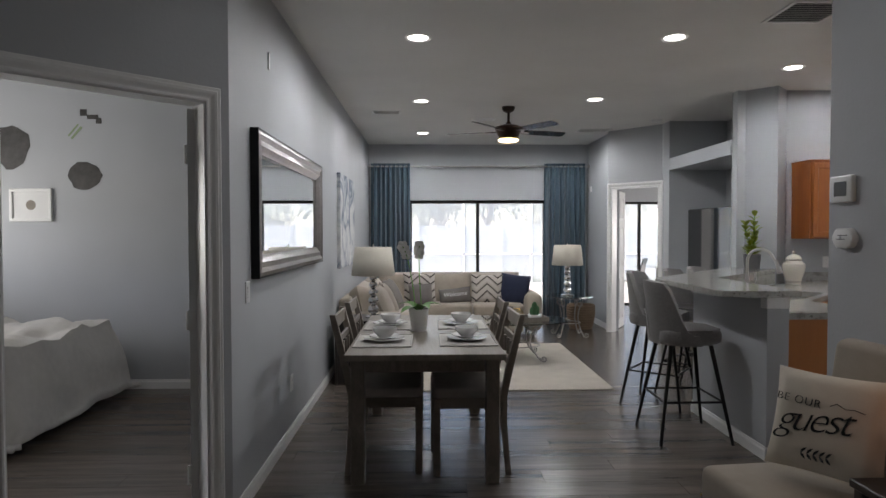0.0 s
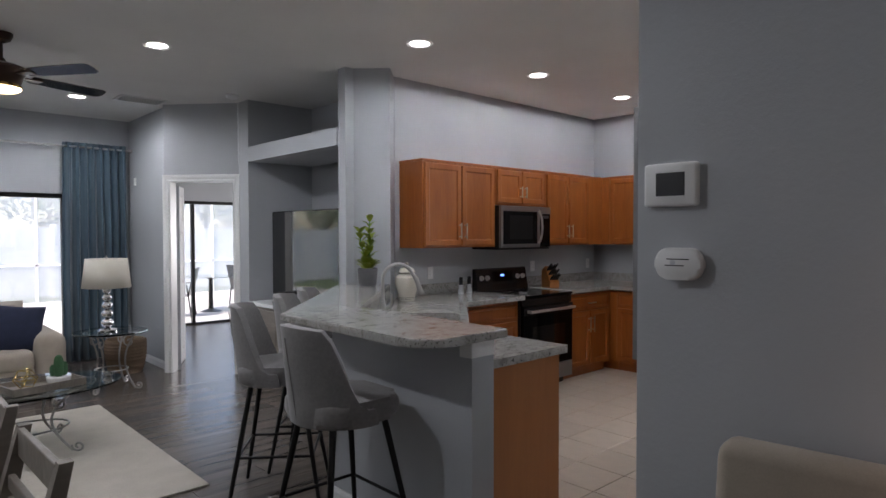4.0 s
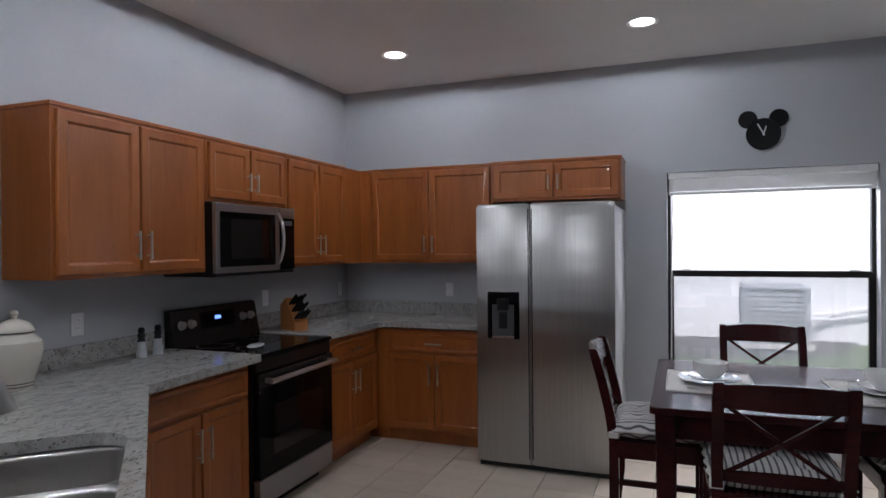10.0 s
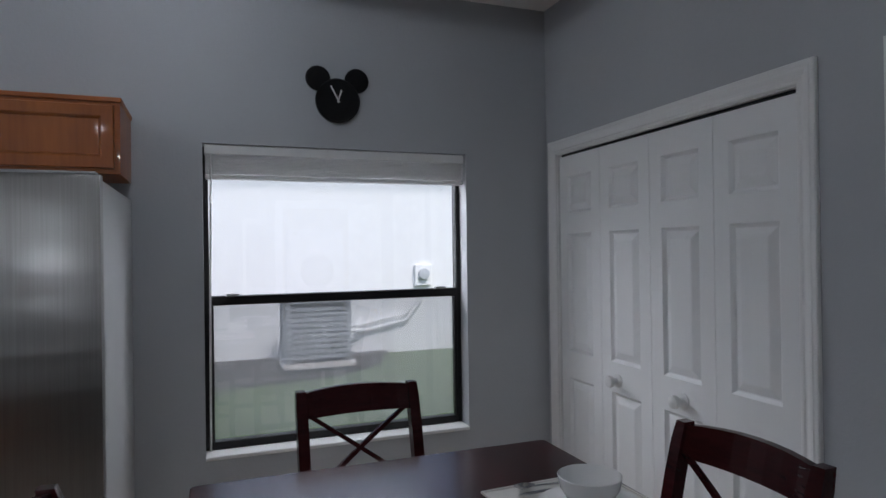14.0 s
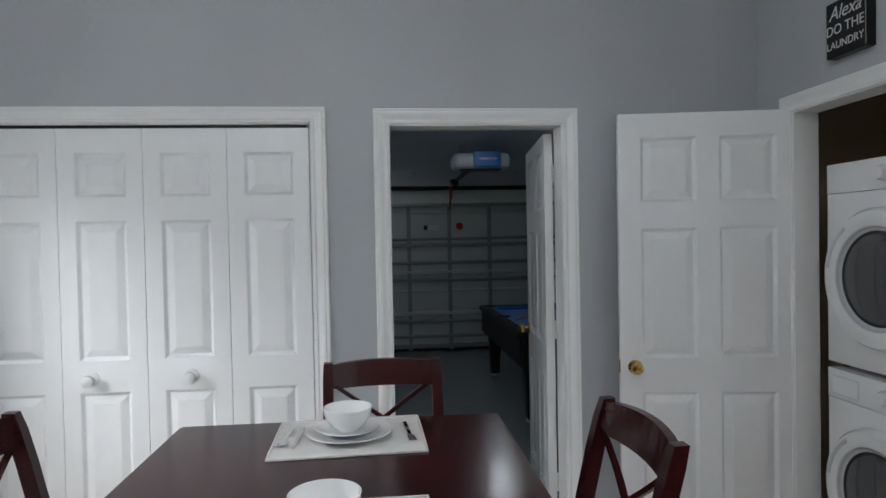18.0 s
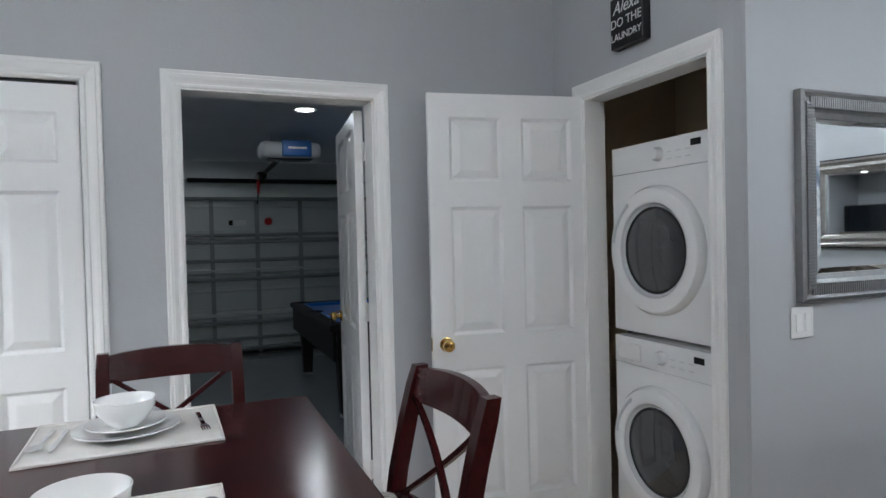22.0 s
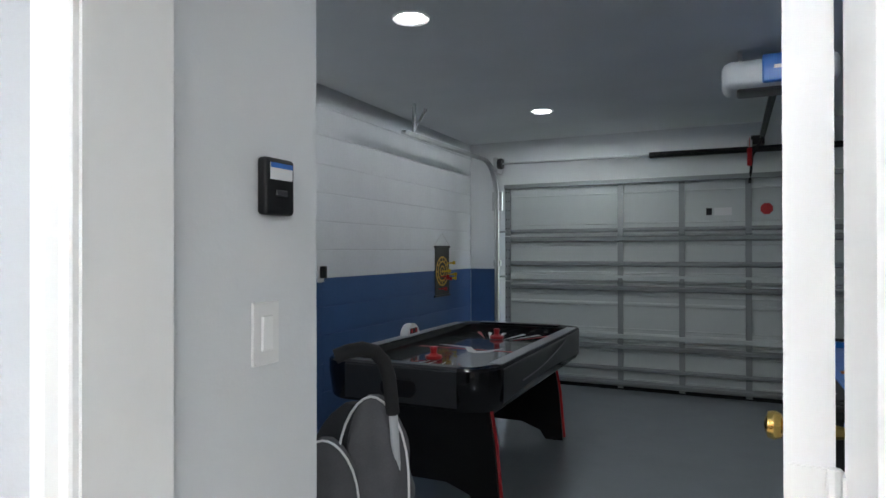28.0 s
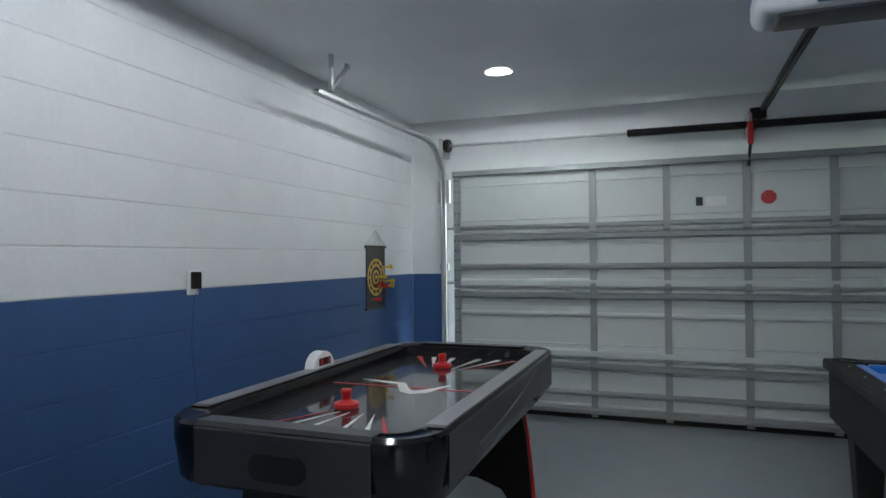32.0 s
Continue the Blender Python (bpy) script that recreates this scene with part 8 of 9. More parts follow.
def wire_gem(m, r, label, material):
    t = thing("wire_ornament", m, label, "ornament")
    ring = [(r * math.cos(radians(a)), r * math.sin(radians(a)), 0) for a in range(0, 360, 60)]
    tops = [(r * 0.55 * math.cos(radians(a + 30)), r * 0.55 * math.sin(radians(a + 30)), r * 0.75) for a in range(0, 360, 120)]
    lows = [(r * 0.55 * math.cos(radians(a + 90)), r * 0.55 * math.sin(radians(a + 90)), -r * 0.75) for a in range(0, 360, 120)]
    for k in range(6):
        part("rod", tube([ring[k], ring[(k + 1) % 6]], r * 0.035, 6), material, t)
        part("rod", tube([ring[k], tops[k // 2]], r * 0.035, 6), material, t)
        part("rod", tube([ring[k], lows[((k + 5) % 6) // 2]], r * 0.035, 6), material, t)
    for grp in (tops, lows):
        for k in range(3):
            part("rod", tube([grp[k], grp[(k + 1) % 3]], r * 0.035, 6), material, t)
    return t


wire_gem(pose(1.11, 7.06, 0.525, 0, 0, 10), 0.075, "gold wire polyhedron on the tray", M["brass"])

# rug
rg = part("area_rug", slab([(-0.45, 5.75), (1.81, 5.75), (1.81, 8.10), (-0.45, 8.10)], 0.0005, 0.012, 0.004), M["rug"])
tagged(rg, "cream area rug under the coffee table", "rug")

# ---- bar stools ----
def bar_stool(m):
    t = thing("bar_stool", m, "grey velvet bar stool with curved back and black legs", "bar stool", "stools at the raised bar")
    S = 0.72
    pad = part("seat", slab(rounded(0.44, 0.42, 0.10, 6), S - 0.05, S + 0.05, 0.035, 4), M["velvet"], t, smooth=True)
    bm = bmesh.new()
    n, rows = 20, []
    for j in range(9):
        v = j / 8
        row = []
        for i in range(n + 1):
            a = radians(-100 + 200 * i / n)
            side = abs(i / n - 0.5) * 2
            fall = min(1.0, max(0.0, (side - 0.38) / 0.50))
            top = 0.335 * (1 - fall * fall * (3 - 2 * fall)) + 0.03 * (1 - side) + 0.01
            r = 0.215 + 0.03 * v * (1 - side)
            z = S - 0.055 + (0.06 + top) * v
            row.append(bm.verts.new((math.sin(a) * r * 1.02, -math.cos(a) * r * 0.98 - 0.02 * v, z)))
        rows.append(row)
    for p, q in zip(rows, rows[1:]):
        for i in range(n):
            bm.faces.new((p[i], p[i + 1], q[i + 1], q[i]))
    ob = part("backrest", bm, M["velvet"], t, smooth=True)
    sl = ob.modifiers.new("thick", "SOLIDIFY")
    sl.thickness, sl.offset = 0.040, 0.0
    bv = ob.modifiers.new("round", "BEVEL")
    bv.width, bv.segments, bv.limit_method = 0.014, 3, "ANGLE"
    feet = [(sx * 0.245, sy * 0.245) for sx in (-1, 1) for sy in (-1, 1)]
    for fx, fy in feet:
        part("leg", tube([(fx * 0.55, fy * 0.55, S - 0.05), (fx, fy, 0.0)], [0.016, 0.011], 10), M["blackmetal"], t, smooth=True)
    at = lambda fx, fy, z: (fx * (0.55 + 0.45 * (S - 0.05 - z) / (S - 0.05)), fy * (0.55 + 0.45 * (S - 0.05 - z) / (S - 0.05)), z)
    order = [feet[0], feet[1], feet[3], feet[2]]
    for k in range(4):
        part("foot_rest", tube([at(*order[k], 0.28), at(*order[(k + 1) % 4], 0.28)], 0.008, 8), M["blackmetal"], t, smooth=True)
    part("under_plate", bx(-0.13, 0.13, -0.13, 0.13, S - 0.062, S - 0.05), M["blackmetal"], t)
    part("back_seam", tube([(0, -0.232 - 0.02 * v - 0.035 * v, S - 0.03 + 0.36 * v) for v in [i / 6 for i in range(7)]], 0.003, 6), M["velvet"], t)
    return t


bar_stool(pose(1.92, 4.515, 0, 0, 0, -90))
bar_stool(pose(2.07, 5.36, 0, 0, 0, -128))
bar_stool(pose(2.50, 5.68, 0, 0, 0, -135))
bar_stool(pose(2.86, 6.00, 0, 0, 0, -135))

# ---- television and console in the niche ----
M["screenglass"] = plain("dark_screen_glass", (0.004, 0.004, 0.005), 0.06, grain=10, vary=0.1, rel=0.0, coat=0.6)
tv = thing("television", pose(3.47, 7.37, 0, 0, 0, 90), "large black flat television on the console", "television")
part("panel", bx(-0.72, 0.72, -0.03, 0.012, 0.87, 1.72, bevel=0.004), M["black"], tv)
part("screen", bx(-0.71, 0.71, 0.011, 0.0135, 0.885, 1.71), M["screenglass"], tv, "dark glossy screen")
for sx in (-1, 1):
    part("stand_foot", bx(sx * 0.45 - 0.012, sx * 0.45 + 0.012, -0.12, 0.14, 0.80, 0.905, bevel=0.004), M["black"], tv)
cs = thing("media_console", pose(3.28, 7.38, 0), "pale grey media console in the wall niche", "console")
part("body", bx(-0.02, 0.40, -0.78, 0.78, 0.08, 0.76, bevel=0.004), M["ash"], cs)
part("top", bx(-0.05, 0.42, -0.80, 0.80, 0.76, 0.798, bevel=0.006), M["trim"], cs, "white console top")
for k in range(3):
    part("door", bx(-0.035, -0.02, -0.77 + k * 0.515, -0.265 + k * 0.515, 0.11, 0.73, bevel=0.003), M["ash"], cs)
part("plinth", bx(0.02, 0.38, -0.74, 0.74, 0.0, 0.08), M["ash"], cs)

# ---- foyer ----
th = thing("thermostat", pose(XT, 2.983, 1.63, 0, 0, 90), "white digital thermostat with grey display", "thermostat")
part("body", bx(-0.08, 0.08, 0.0, 0.026, -0.062, 0.062, bevel=0.010, seg=3), M["whiteplastic"], th, smooth=True)
part("display", bx(-0.045, 0.04, 0.0255, 0.0275, -0.032, 0.034), M["rail_grey"], th)
co = thing("gas_alarm", pose(XT, 2.956, 1.406, 0, 0, 90), "white oval gas alarm on the wall", "alarm")
part("body", slab(rounded(0.135, 0.09, 0.035, 6), 0.0, 0.032, 0.010, 3, m=pose(0, 0, 0, 90, 0, 180)), M["whiteplastic"], co, smooth=True)
part("print_bar", boxes((-0.035, 0.03, 0.032, 0.0328, 0.012, 0.015), (-0.02, 0.035, 0.032, 0.0328, -0.006, -0.003)), M["black"], co)
part("test_button", lathe([(0.0, 0.034), (0.008, 0.033), (0.009, 0.03)], 14, pose(0.012, 0, 0.004) @ rx, cap=False), M["opener_grey"], co)


def accent_chair(m):
    t = thing("accent_chair", m, "beige upholstered side chair with nailhead trim", "chair")
    part("seat", soft_box(-0.24, 0.24, -0.25, 0.30, 0.30, 0.46, 0.04), M["accent"], t, smooth=True)
    bm = bmesh.new()
    box(bm, -0.212, 0.212, -0.30, -0.20, 0.30, 1.0, bevel=0.035, seg=4)
    for v in bm.verts:
        v.co.y -= max(0, v.co.z - 0.4) * 0.16
        v.co.z -= 0.03 * (v.co.x / 0.25) ** 2 * (1 if v.co.z > 0.9 else 0)
    part("backrest", bm, M["accent"], t, smooth=True)
    for sx in (-1, 1):
        for sy, yy in ((1, 0.26), (-1, -0.24)):
            bm = bx(-0.022, 0.022, -0.022, 0.022, 0.0, 0.31, bevel=0.003)
            for v in bm.verts:
                k = 0.7 + 0.3 * v.co.z / 0.31
                v.co = Vector((sx * 0.225 + v.co.x * k, yy + v.co.y * k + (0.05 * (v.co.z - 0.31) / 0.31 if sy < 0 else 0), v.co.z))
            part("leg", bm, M["wood_dark"], t)
        bm = bmesh.new()
        for k in range(18):
            bmesh.ops.create_icosphere(bm, subdivisions=1, radius=0.006, matrix=Matrix.Translation((sx * 0.26, -0.22 + k * 0.029, 0.315)))
        part("nailheads", bm, M["brass"], t)
    return t


accent_chair(pose(1.58, 2.54, 0, 0, 0, 96))
gp = thing("guest_pillow", pose(1.66, 2.52, 0.69, 72, 0, -55), "natural canvas pillow with black hand lettering", "pillow")
part("cover", cushion(0.42, 0.40, 0.15, 2.6, 14, 14, pinch=0.06), M["pillow_w"], gp, smooth=True)
GM = pose(0, 0, 0.0765)
lettering("BE OUR", 0.044, GM @ pose(-0.085, 0.068, -0.001, 0, 0, -3), M["black"], gp, "lettering", 1.1, 0.0022, 0.0, -0.0010)
lettering("guest", 0.148, GM @ pose(-0.03, 0.0, -0.002, 0, 0, 7), M["black"], gp, "lettering", 0.84, 0.0024, 0.45, -0.0022)
part("swash", tube([(0.028, 0.066, 0.0755), (0.05, 0.080, 0.0755), (0.08, 0.065, 0.0755), (0.11, 0.07, 0.074), (0.145, 0.062, 0.070)], 0.0016, 6), M["black"], gp)
sp = bmesh.new()
for k in range(5):
    for s in (-1, 1):
        leafy(sp, (-0.05 + k * 0.022, -0.125, 0.073), (-0.042 + k * 0.022 + 0.012, -0.125 + s * 0.022, 0.0745), 0.010, 0, 3)
part("leaf_print", sp, M["black"], gp)

cst = thing("console_table", pose(1.80, 1.98, 0), "slim dark console table with a lamp", "table")
part("top", bx(-0.22, 0.22, -0.30, 0.30, 0.55, 0.58, bevel=0.004), M["wood_dark"], cst)
for sx in (-1, 1):
    for sy in (-1, 1):
        part("leg", bx(sx * 0.19 - 0.018, sx * 0.19 + 0.018, sy * 0.27 - 0.018, sy * 0.27 + 0.018, 0, 0.55), M["wood_dark"], cst)
M["warm_shade"] = None
wm, wnt, wb = mat("lit_linen_shade")
wb.inputs["Base Color"].default_value = (0.7, 0.5, 0.38, 1)
wb.inputs["Emission Color"].default_value = (1.0, 0.60, 0.40, 1)
wb.inputs["Emission Strength"].default_value = 0.17
wb.inputs["Roughness"].default_value = 0.9
M["warm_shade"] = wm
fl = thing("foyer_lamp", pose(1.84, 2.09, 0.58), "lit table lamp with glass base and peach shade", "lamp")
part("foot", lathe([(0.0, 0.0), (0.07, 0.0), (0.07, 0.012), (0.02, 0.02)], 24, cap=False), M["nickel"], fl, smooth=True)
part("glass_base", lathe([(0.02, 0.02), (0.05, 0.06), (0.07, 0.14), (0.05, 0.24), (0.022, 0.30)], 28, cap=False), M["tglass"], fl, smooth=True)
part("neck", tube([(0, 0, 0.29), (0, 0, 0.42)], 0.008, 8), M["nickel"], fl)
ws = part("shade", lathe([(0.155, 0.35), (0.135, 0.63)], 40, cap=False), M["warm_shade"], fl, "glowing peach drum shade", smooth=True)
ws.modifiers.new("thick", "SOLIDIFY").thickness = 0.003
hx = thing("hexagon_wall_shelf", pose(XT, 2.05, 1.655, 0, 0, 90), "gold wire hexagon wall shelf with a small plant", "wall shelf")
hp = [(0.25 * math.cos(radians(a)), 0.22 * math.sin(radians(a))) for a in range(0, 360, 60)]
for k in range(6):
    a, b = hp[k], hp[(k + 1) % 6]
    for y in (0.006, 0.11):
        part("wire", tube([(a[0], y, a[1]), (b[0], y, b[1])], 0.005, 8), M["brass"], hx)
    part("wire", tube([(a[0], 0.006, a[1]), (a[0], 0.11, a[1])], 0.005, 8), M["brass"], hx)
part("shelf_board", bx(-0.25, 0.25, 0.004, 0.11, -0.012, 0.0, bevel=0.002), M["wood_dark"], hx)
hpl = thing("small_plant", pose(XT - 0.055, 2.05, 1.656), "small green succulent in a white pot", "plant")
part("pot", lathe([(0.0, 0.0), (0.03, 0.0), (0.038, 0.06), (0.0, 0.055)], 18, cap=False), M["china"], hpl, smooth=True)
bm = bmesh.new()
for k in range(14):
    a = k * 2.4
    leafy(bm, (0, 0, 0.05), (math.cos(a) * 0.05, math.sin(a) * 0.05, 0.09 + 0.02 * (k % 3)), 0.02)
part("leaves", bm, M["leaf_green"], hpl, smooth=True)

# tall mirror on the far foyer wall
framed_mirror(pose(XW - 1.2, 1.65, 1.03, 0, 0, -90), 0.75, 1.85, 0.05, M["brass_frame"], "tall foyer mirror in a thin gold frame")

# ---- bedroom ----
bed = thing("bed", pose(-3.62, 4.98, 0), "bed with a rumpled white comforter and grey skirt", "bed")
part("box_base", bx(-1.0, 0.92, -0.70, 0.70, 0.10, 0.36), M["linen_grey"], bed)
part("mattress", soft_box(-1.0, 0.94, -0.71, 0.71, 0.36, 0.58, 0.06), M["linen"], bed, smooth=True)
part("bed_skirt", boxes((0.925, 0.935, -0.71, 0.70, 0.02, 0.36), (-1.0, 0.925, -0.72, -0.71, 0.02, 0.36)), M["linen_grey"], bed)
part("headboard", bx(-1.08, -1.0, -0.75, 0.75, 0.0, 1.15, bevel=0.02), M["taupe"], bed)
bm = bmesh.new()
g = []
for i in range(37):
    row = []
    for j in range(29):
        u, v = i / 36, j / 28 * 2 - 1
        x = -0.55 + u * 2.05
        y = v * 1.20
        ox, oy = max(0.0, x - 0.93), max(0.0, abs(y) - 0.70)
        drop = (ox ** 1.1 * 1.15 + oy ** 1.1 * 1.15)
        z = 0.675 - drop + 0.07 * noise.noise((x * 3, y * 3, 2)) + 0.05 * noise.noise((x * 7, y * 6, 5))
        px_ = x - ox * 0.72 + 0.05 * noise.noise((y * 4, z * 4, 1)) * (1 if ox else 0)
        py_ = (abs(y) - oy * 0.72) * (1 if y > 0 else -1)
        row.append(bm.verts.new((px_ + (0.03 if ox else 0), py_ + (0.03 * (1 if y > 0 else -1) if oy else 0), max(0.08, z))))
    g.append(row)
for a, b in zip(g, g[1:]):
    for j in range(28):
        bm.faces.new((a[j], a[j + 1], b[j + 1], b[j]))
ob = part("comforter", bm, M["linen"], bed, "rumpled white comforter", smooth=True)
ob.modifiers.new("thick", "SOLIDIFY").thickness = 0.03

M["decal"] = plain("dark_rock_print", (0.05, 0.047, 0.045), 0.6, grain=12, vary=0.8, rel=0.0)
M["green_print"] = plain("green_print", (0.25, 0.33, 0.18), 0.6, rel=0.0)
rnd = random.Random(11)
for x, z, r, sx in ((-3.68, 2.22, 0.19, 1.0), (-3.0, 1.96, 0.125, 1.25)):
    pts = []
    for k in range(22):
        a = 2 * math.pi * k / 22
        q = r * (1 + 0.22 * (rnd.random() - 0.5))
        pts.append((q * sx * math.cos(a), q * math.sin(a)))
    d = part("wall_decal", slab(pts, 0.0, 0.0015, m=pose(0, 0, 0, 90, 0, 0)), M["decal"])
    d.matrix_basis = pose(x, 5.9435, z)
    tagged(d, "dark rock-shaped decal stuck on the wall", "wall decal", "wall decals")
d = part("wall_decal", boxes((-0.03, 0.07, -0.0015, 0, -0.03, 0.01), (-0.09, -0.03, -0.0015, 0, 0.0, 0.06), (0.05, 0.10, -0.0015, 0, -0.07, -0.02)), M["decal"])
d.matrix_basis = pose(-2.95, 5.9435, 2.50)
tagged(d, "small dark decal stuck on the wall", "wall decal", "wall decals")
d = part("wall_decal", boxes((-0.14, 0.0, -0.0015, 0, -0.01, 0.01), (-0.14, 0.0, -0.0015, 0, 0.03, 0.045)), M["green_print"])
d.matrix_basis = pose(-3.03, 5.9435, 2.40, 0, -50, 0)
tagged(d, "thin green stripes of a wall decal", "wall decal", "wall decals")
pf = thing("picture_frame", pose(-3.49, 5.944, 1.69, 0, 0, 180), "white framed picture on the bedroom wall", "picture")
part("backing", bx(-0.16, 0.16, 0.0, 0.012, -0.125, 0.125), M["whiteplastic"], pf)
for s in (-1, 1):
    part("frame_bar", bx(-0.19, 0.19, 0.0, 0.024, s * 0.135 - 0.015, s * 0.135 + 0.015, bevel=0.004), M["trim"], pf)
    part("frame_bar", bx(s * 0.175 - 0.015, s * 0.175 + 0.015, 0.0, 0.024, -0.12, 0.12, bevel=0.004), M["trim"], pf)
part("print_shape", lathe([(0.0, 0.0125), (0.045, 0.0125)], 18, rx, cap=False), M["greige"], pf)


# ---- garage ----
garage_door(1.47, 6.37, -3.99, GF + 0.005, 2.075)
tk = thing("door_track", pose(0, 0, 0), "galvanised garage door track hung from the ceiling", "track", "garage door tracks")
zt = 2.19
path = [(6.455, -3.94, GF + 0.01), (6.455, -3.94, 1.80)] + [(6.455, -3.94 + 0.36 * (1 - math.cos(radians(a))), 1.80 + (zt - 1.80) * math.sin(radians(a))) for a in range(15, 91, 15)] + [(6.50, -1.93, zt)]
bm = bmesh.new()
rings = []
for i, p in enumerate(path):
    d = (Vector(path[min(i + 1, len(path) - 1)]) - Vector(path[max(i - 1, 0)])).normalized()
    up = Vector((1, 0, 0)).cross(d)
    rings.append([bm.verts.new(Vector(p) + Vector((x, 0, 0)) + up * y) for x, y in ((-0.022, 0.0), (-0.022, 0.026), (0.0, 0.030), (0.022, 0.026), (0.022, 0.0), (0.018, 0.0), (0.018, 0.022), (0.0, 0.026), (-0.018, 0.022), (-0.018, 0.0))])
for a, b in zip(rings, rings[1:]):
    for k in range(10):
        bm.faces.new((a[k], a[(k + 1) % 10], b[(k + 1) % 10], b[k]))
part("rail", bm, M["galv"], tk)
part("hanger", boxes((6.455, 6.475, -2.06, -2.03, zt + 0.03, GC)), M["galv"], tk)
part("hanger", boxes((6.455, 6.475, -2.26, -2.23, GC - 0.03, GC)), M["galv"], tk)
part("brace", tube([(6.465, -2.05, zt + 0.04), (6.465, -2.24, GC - 0.02)], 0.012, 6), M["galv"], tk)
part("flag_bracket", bx(6.40, 6.51, -3.99, -3.96, 1.70, 1.90), M["galv"], tk)
part("jamb_bracket", boxes((6.42, 6.50, -4.0, -3.965, 0.3, 0.36), (6.42, 6.50, -4.0, -3.965, 1.1, 1.16)), M["galv"], tk)
tk2 = copy_thing(tk, pose(-5.07, 0, 0))
sp = thing("torsion_spring", pose(0, 0, 0), "black torsion spring on a steel shaft above the garage door", "spring")
part("shaft", tube([(1.3, -3.88, 2.165), (6.40, -3.88, 2.19)], 0.0125, 12), M["galv"], sp, smooth=True)
part("coil", tube([(2.6, -3.88, 2.17), (4.87, -3.88, 2.183)], 0.028, 16), M["black"], sp, smooth=True)
rb = bmesh.new()
for k in range(90):
    x = 2.62 + k * 0.025
    tube([(x, -3.88, 2.1765), (x + 0.012, -3.88, 2.1766)], 0.0305, 12, rb)
part("coil_winding", rb, M["black"], sp)
part("cable_drum", lathe([(0.02, -0.02), (0.055, -0.02), (0.06, 0.0), (0.055, 0.03), (0.02, 0.03)], 20, pose(6.38, -3.88, 2.19, 0, 90, 0)), M["blackmetal"], sp)
for x in (4.0, 6.44):
    part("bearing_plate", bx(x - 0.02, x + 0.02, -4.045, -3.86, 2.10, 2.26), M["galv"], sp)

op = thing("garage_opener", pose(3.90, -1.72, 0, 0, 0, 0), "grey and blue garage door opener hung from the ceiling", "garage opener")
part("body", bx(-0.30, 0.30, -0.16, 0.16, 2.20, 2.36, bevel=0.055, seg=4), M["opener_grey"], op, smooth=True)
part("blue_cover", bx(-0.20, 0.09, -0.170, 0.170, 2.212, 2.372, bevel=0.012, seg=3), M["opener_blue"], op, "blue front cover", smooth=True)
part("badge", boxes((-0.15, 0.03, 0.1695, 0.171, 2.285, 2.305)), M["white_ink"], op)
part("light_lens", bx(-0.22, 0.22, -0.10, 0.10, 2.184, 2.22, bevel=0.016, seg=3), M["rail_grey"], op, "dark grey light lens", smooth=True)
for sx in (-1, 1):
    part("hanger_strap", boxes((sx * 0.20 - 0.012, sx * 0.20 + 0.012, -0.01, 0.01, 2.35, GC)), M["galv"], op)
part("rail", bx(-0.02, 0.02, -2.16, -0.14, 2.275, 2.31), M["blackmetal"], op)
part("belt", bx(-0.005, 0.005, -2.14, -0.14, 2.262, 2.273), M["black"], op)
part("header_bracket", bx(-0.02, 0.09, -2.33, -2.15, 2.22, 2.30), M["blackmetal"], op)
part("pull_arm", tube([(0.0, -2.05, 2.265), (0.08, -2.20, 2.12), (0.10, -2.24, 1.88)], 0.012, 8), M["blackmetal"], op)
part("release_cord", tube([(0.105, -2.02, 2.26), (0.105, -2.02, 2.10)], 0.003, 6), M["red"], op)
part("release_handle", bx(0.085, 0.125, -2.035, -2.005, 2.01, 2.17, bevel=0.008), M["red"], op, "red release handle")

for x, y, w in ((5.61, -2.755, 1), (5.63, -0.41, 1), (3.95, -0.46, 1)):
    can_light(x, y, GC, False, GARAGE_W)

ht = hockey_table(pose(5.70, -1.42, GF, 0, 0, 180))
pusher(pose(5.78, -0.98, GF + 0.7325))
pusher(pose(5.73, -1.95, GF + 0.7325))
pool_table(pose(3.22, -1.36, GF))
cue = part("pool_cue", tube([(0, 0, 0), (0, 1.3, 0.0)], [0.012, 0.006], 10), M["block_wood"])
cue.matrix_basis = pose(3.0, -2.1, GF + 0.768, 0, 0, -38)
tagged(cue, "wooden pool cue lying on the pool table", "pool cue")
stroller(pose(5.07, 1.06, GF, 0, 0, 201.7))

# dart mat
dm = thing("dart_mat", pose(6.798, -3.28, 1.06, 0, 0, 90), "black hanging dart mat with yellow darts", "dart board")
part("mat", bx(-0.165, 0.165, 0.0, 0.006, -0.24, 0.24), M["black"], dm)
for z in (-0.245, 0.245):
    part("rod", tube([(-0.18, 0.004, z), (0.18, 0.004, z)], 0.011, 10), M["black"], dm)
for r0, r1 in ((0.132, 0.150), (0.088, 0.106), (0.04, 0.058), (0.0, 0.018)):
    part("ring_print", lathe([(r0, 0.0068), (r1, 0.0068)], 36, pose(0, 0, 0.0) @ rx, cap=False), M["gold"], dm)
for k in range(12):
    part("segment_print", bx(-0.008, 0.008, 0.0062, 0.0072, 0.11, 0.15, m=Matrix.Rotation(radians(30 * k), 4, "Y")), M["gold"], dm)
part("string", tube([(-0.19, 0.004, 0.25), (0.0, 0.002, 0.38), (0.19, 0.004, 0.25)], 0.003, 6), M["white_ink"], dm)
rnd = random.Random(9)
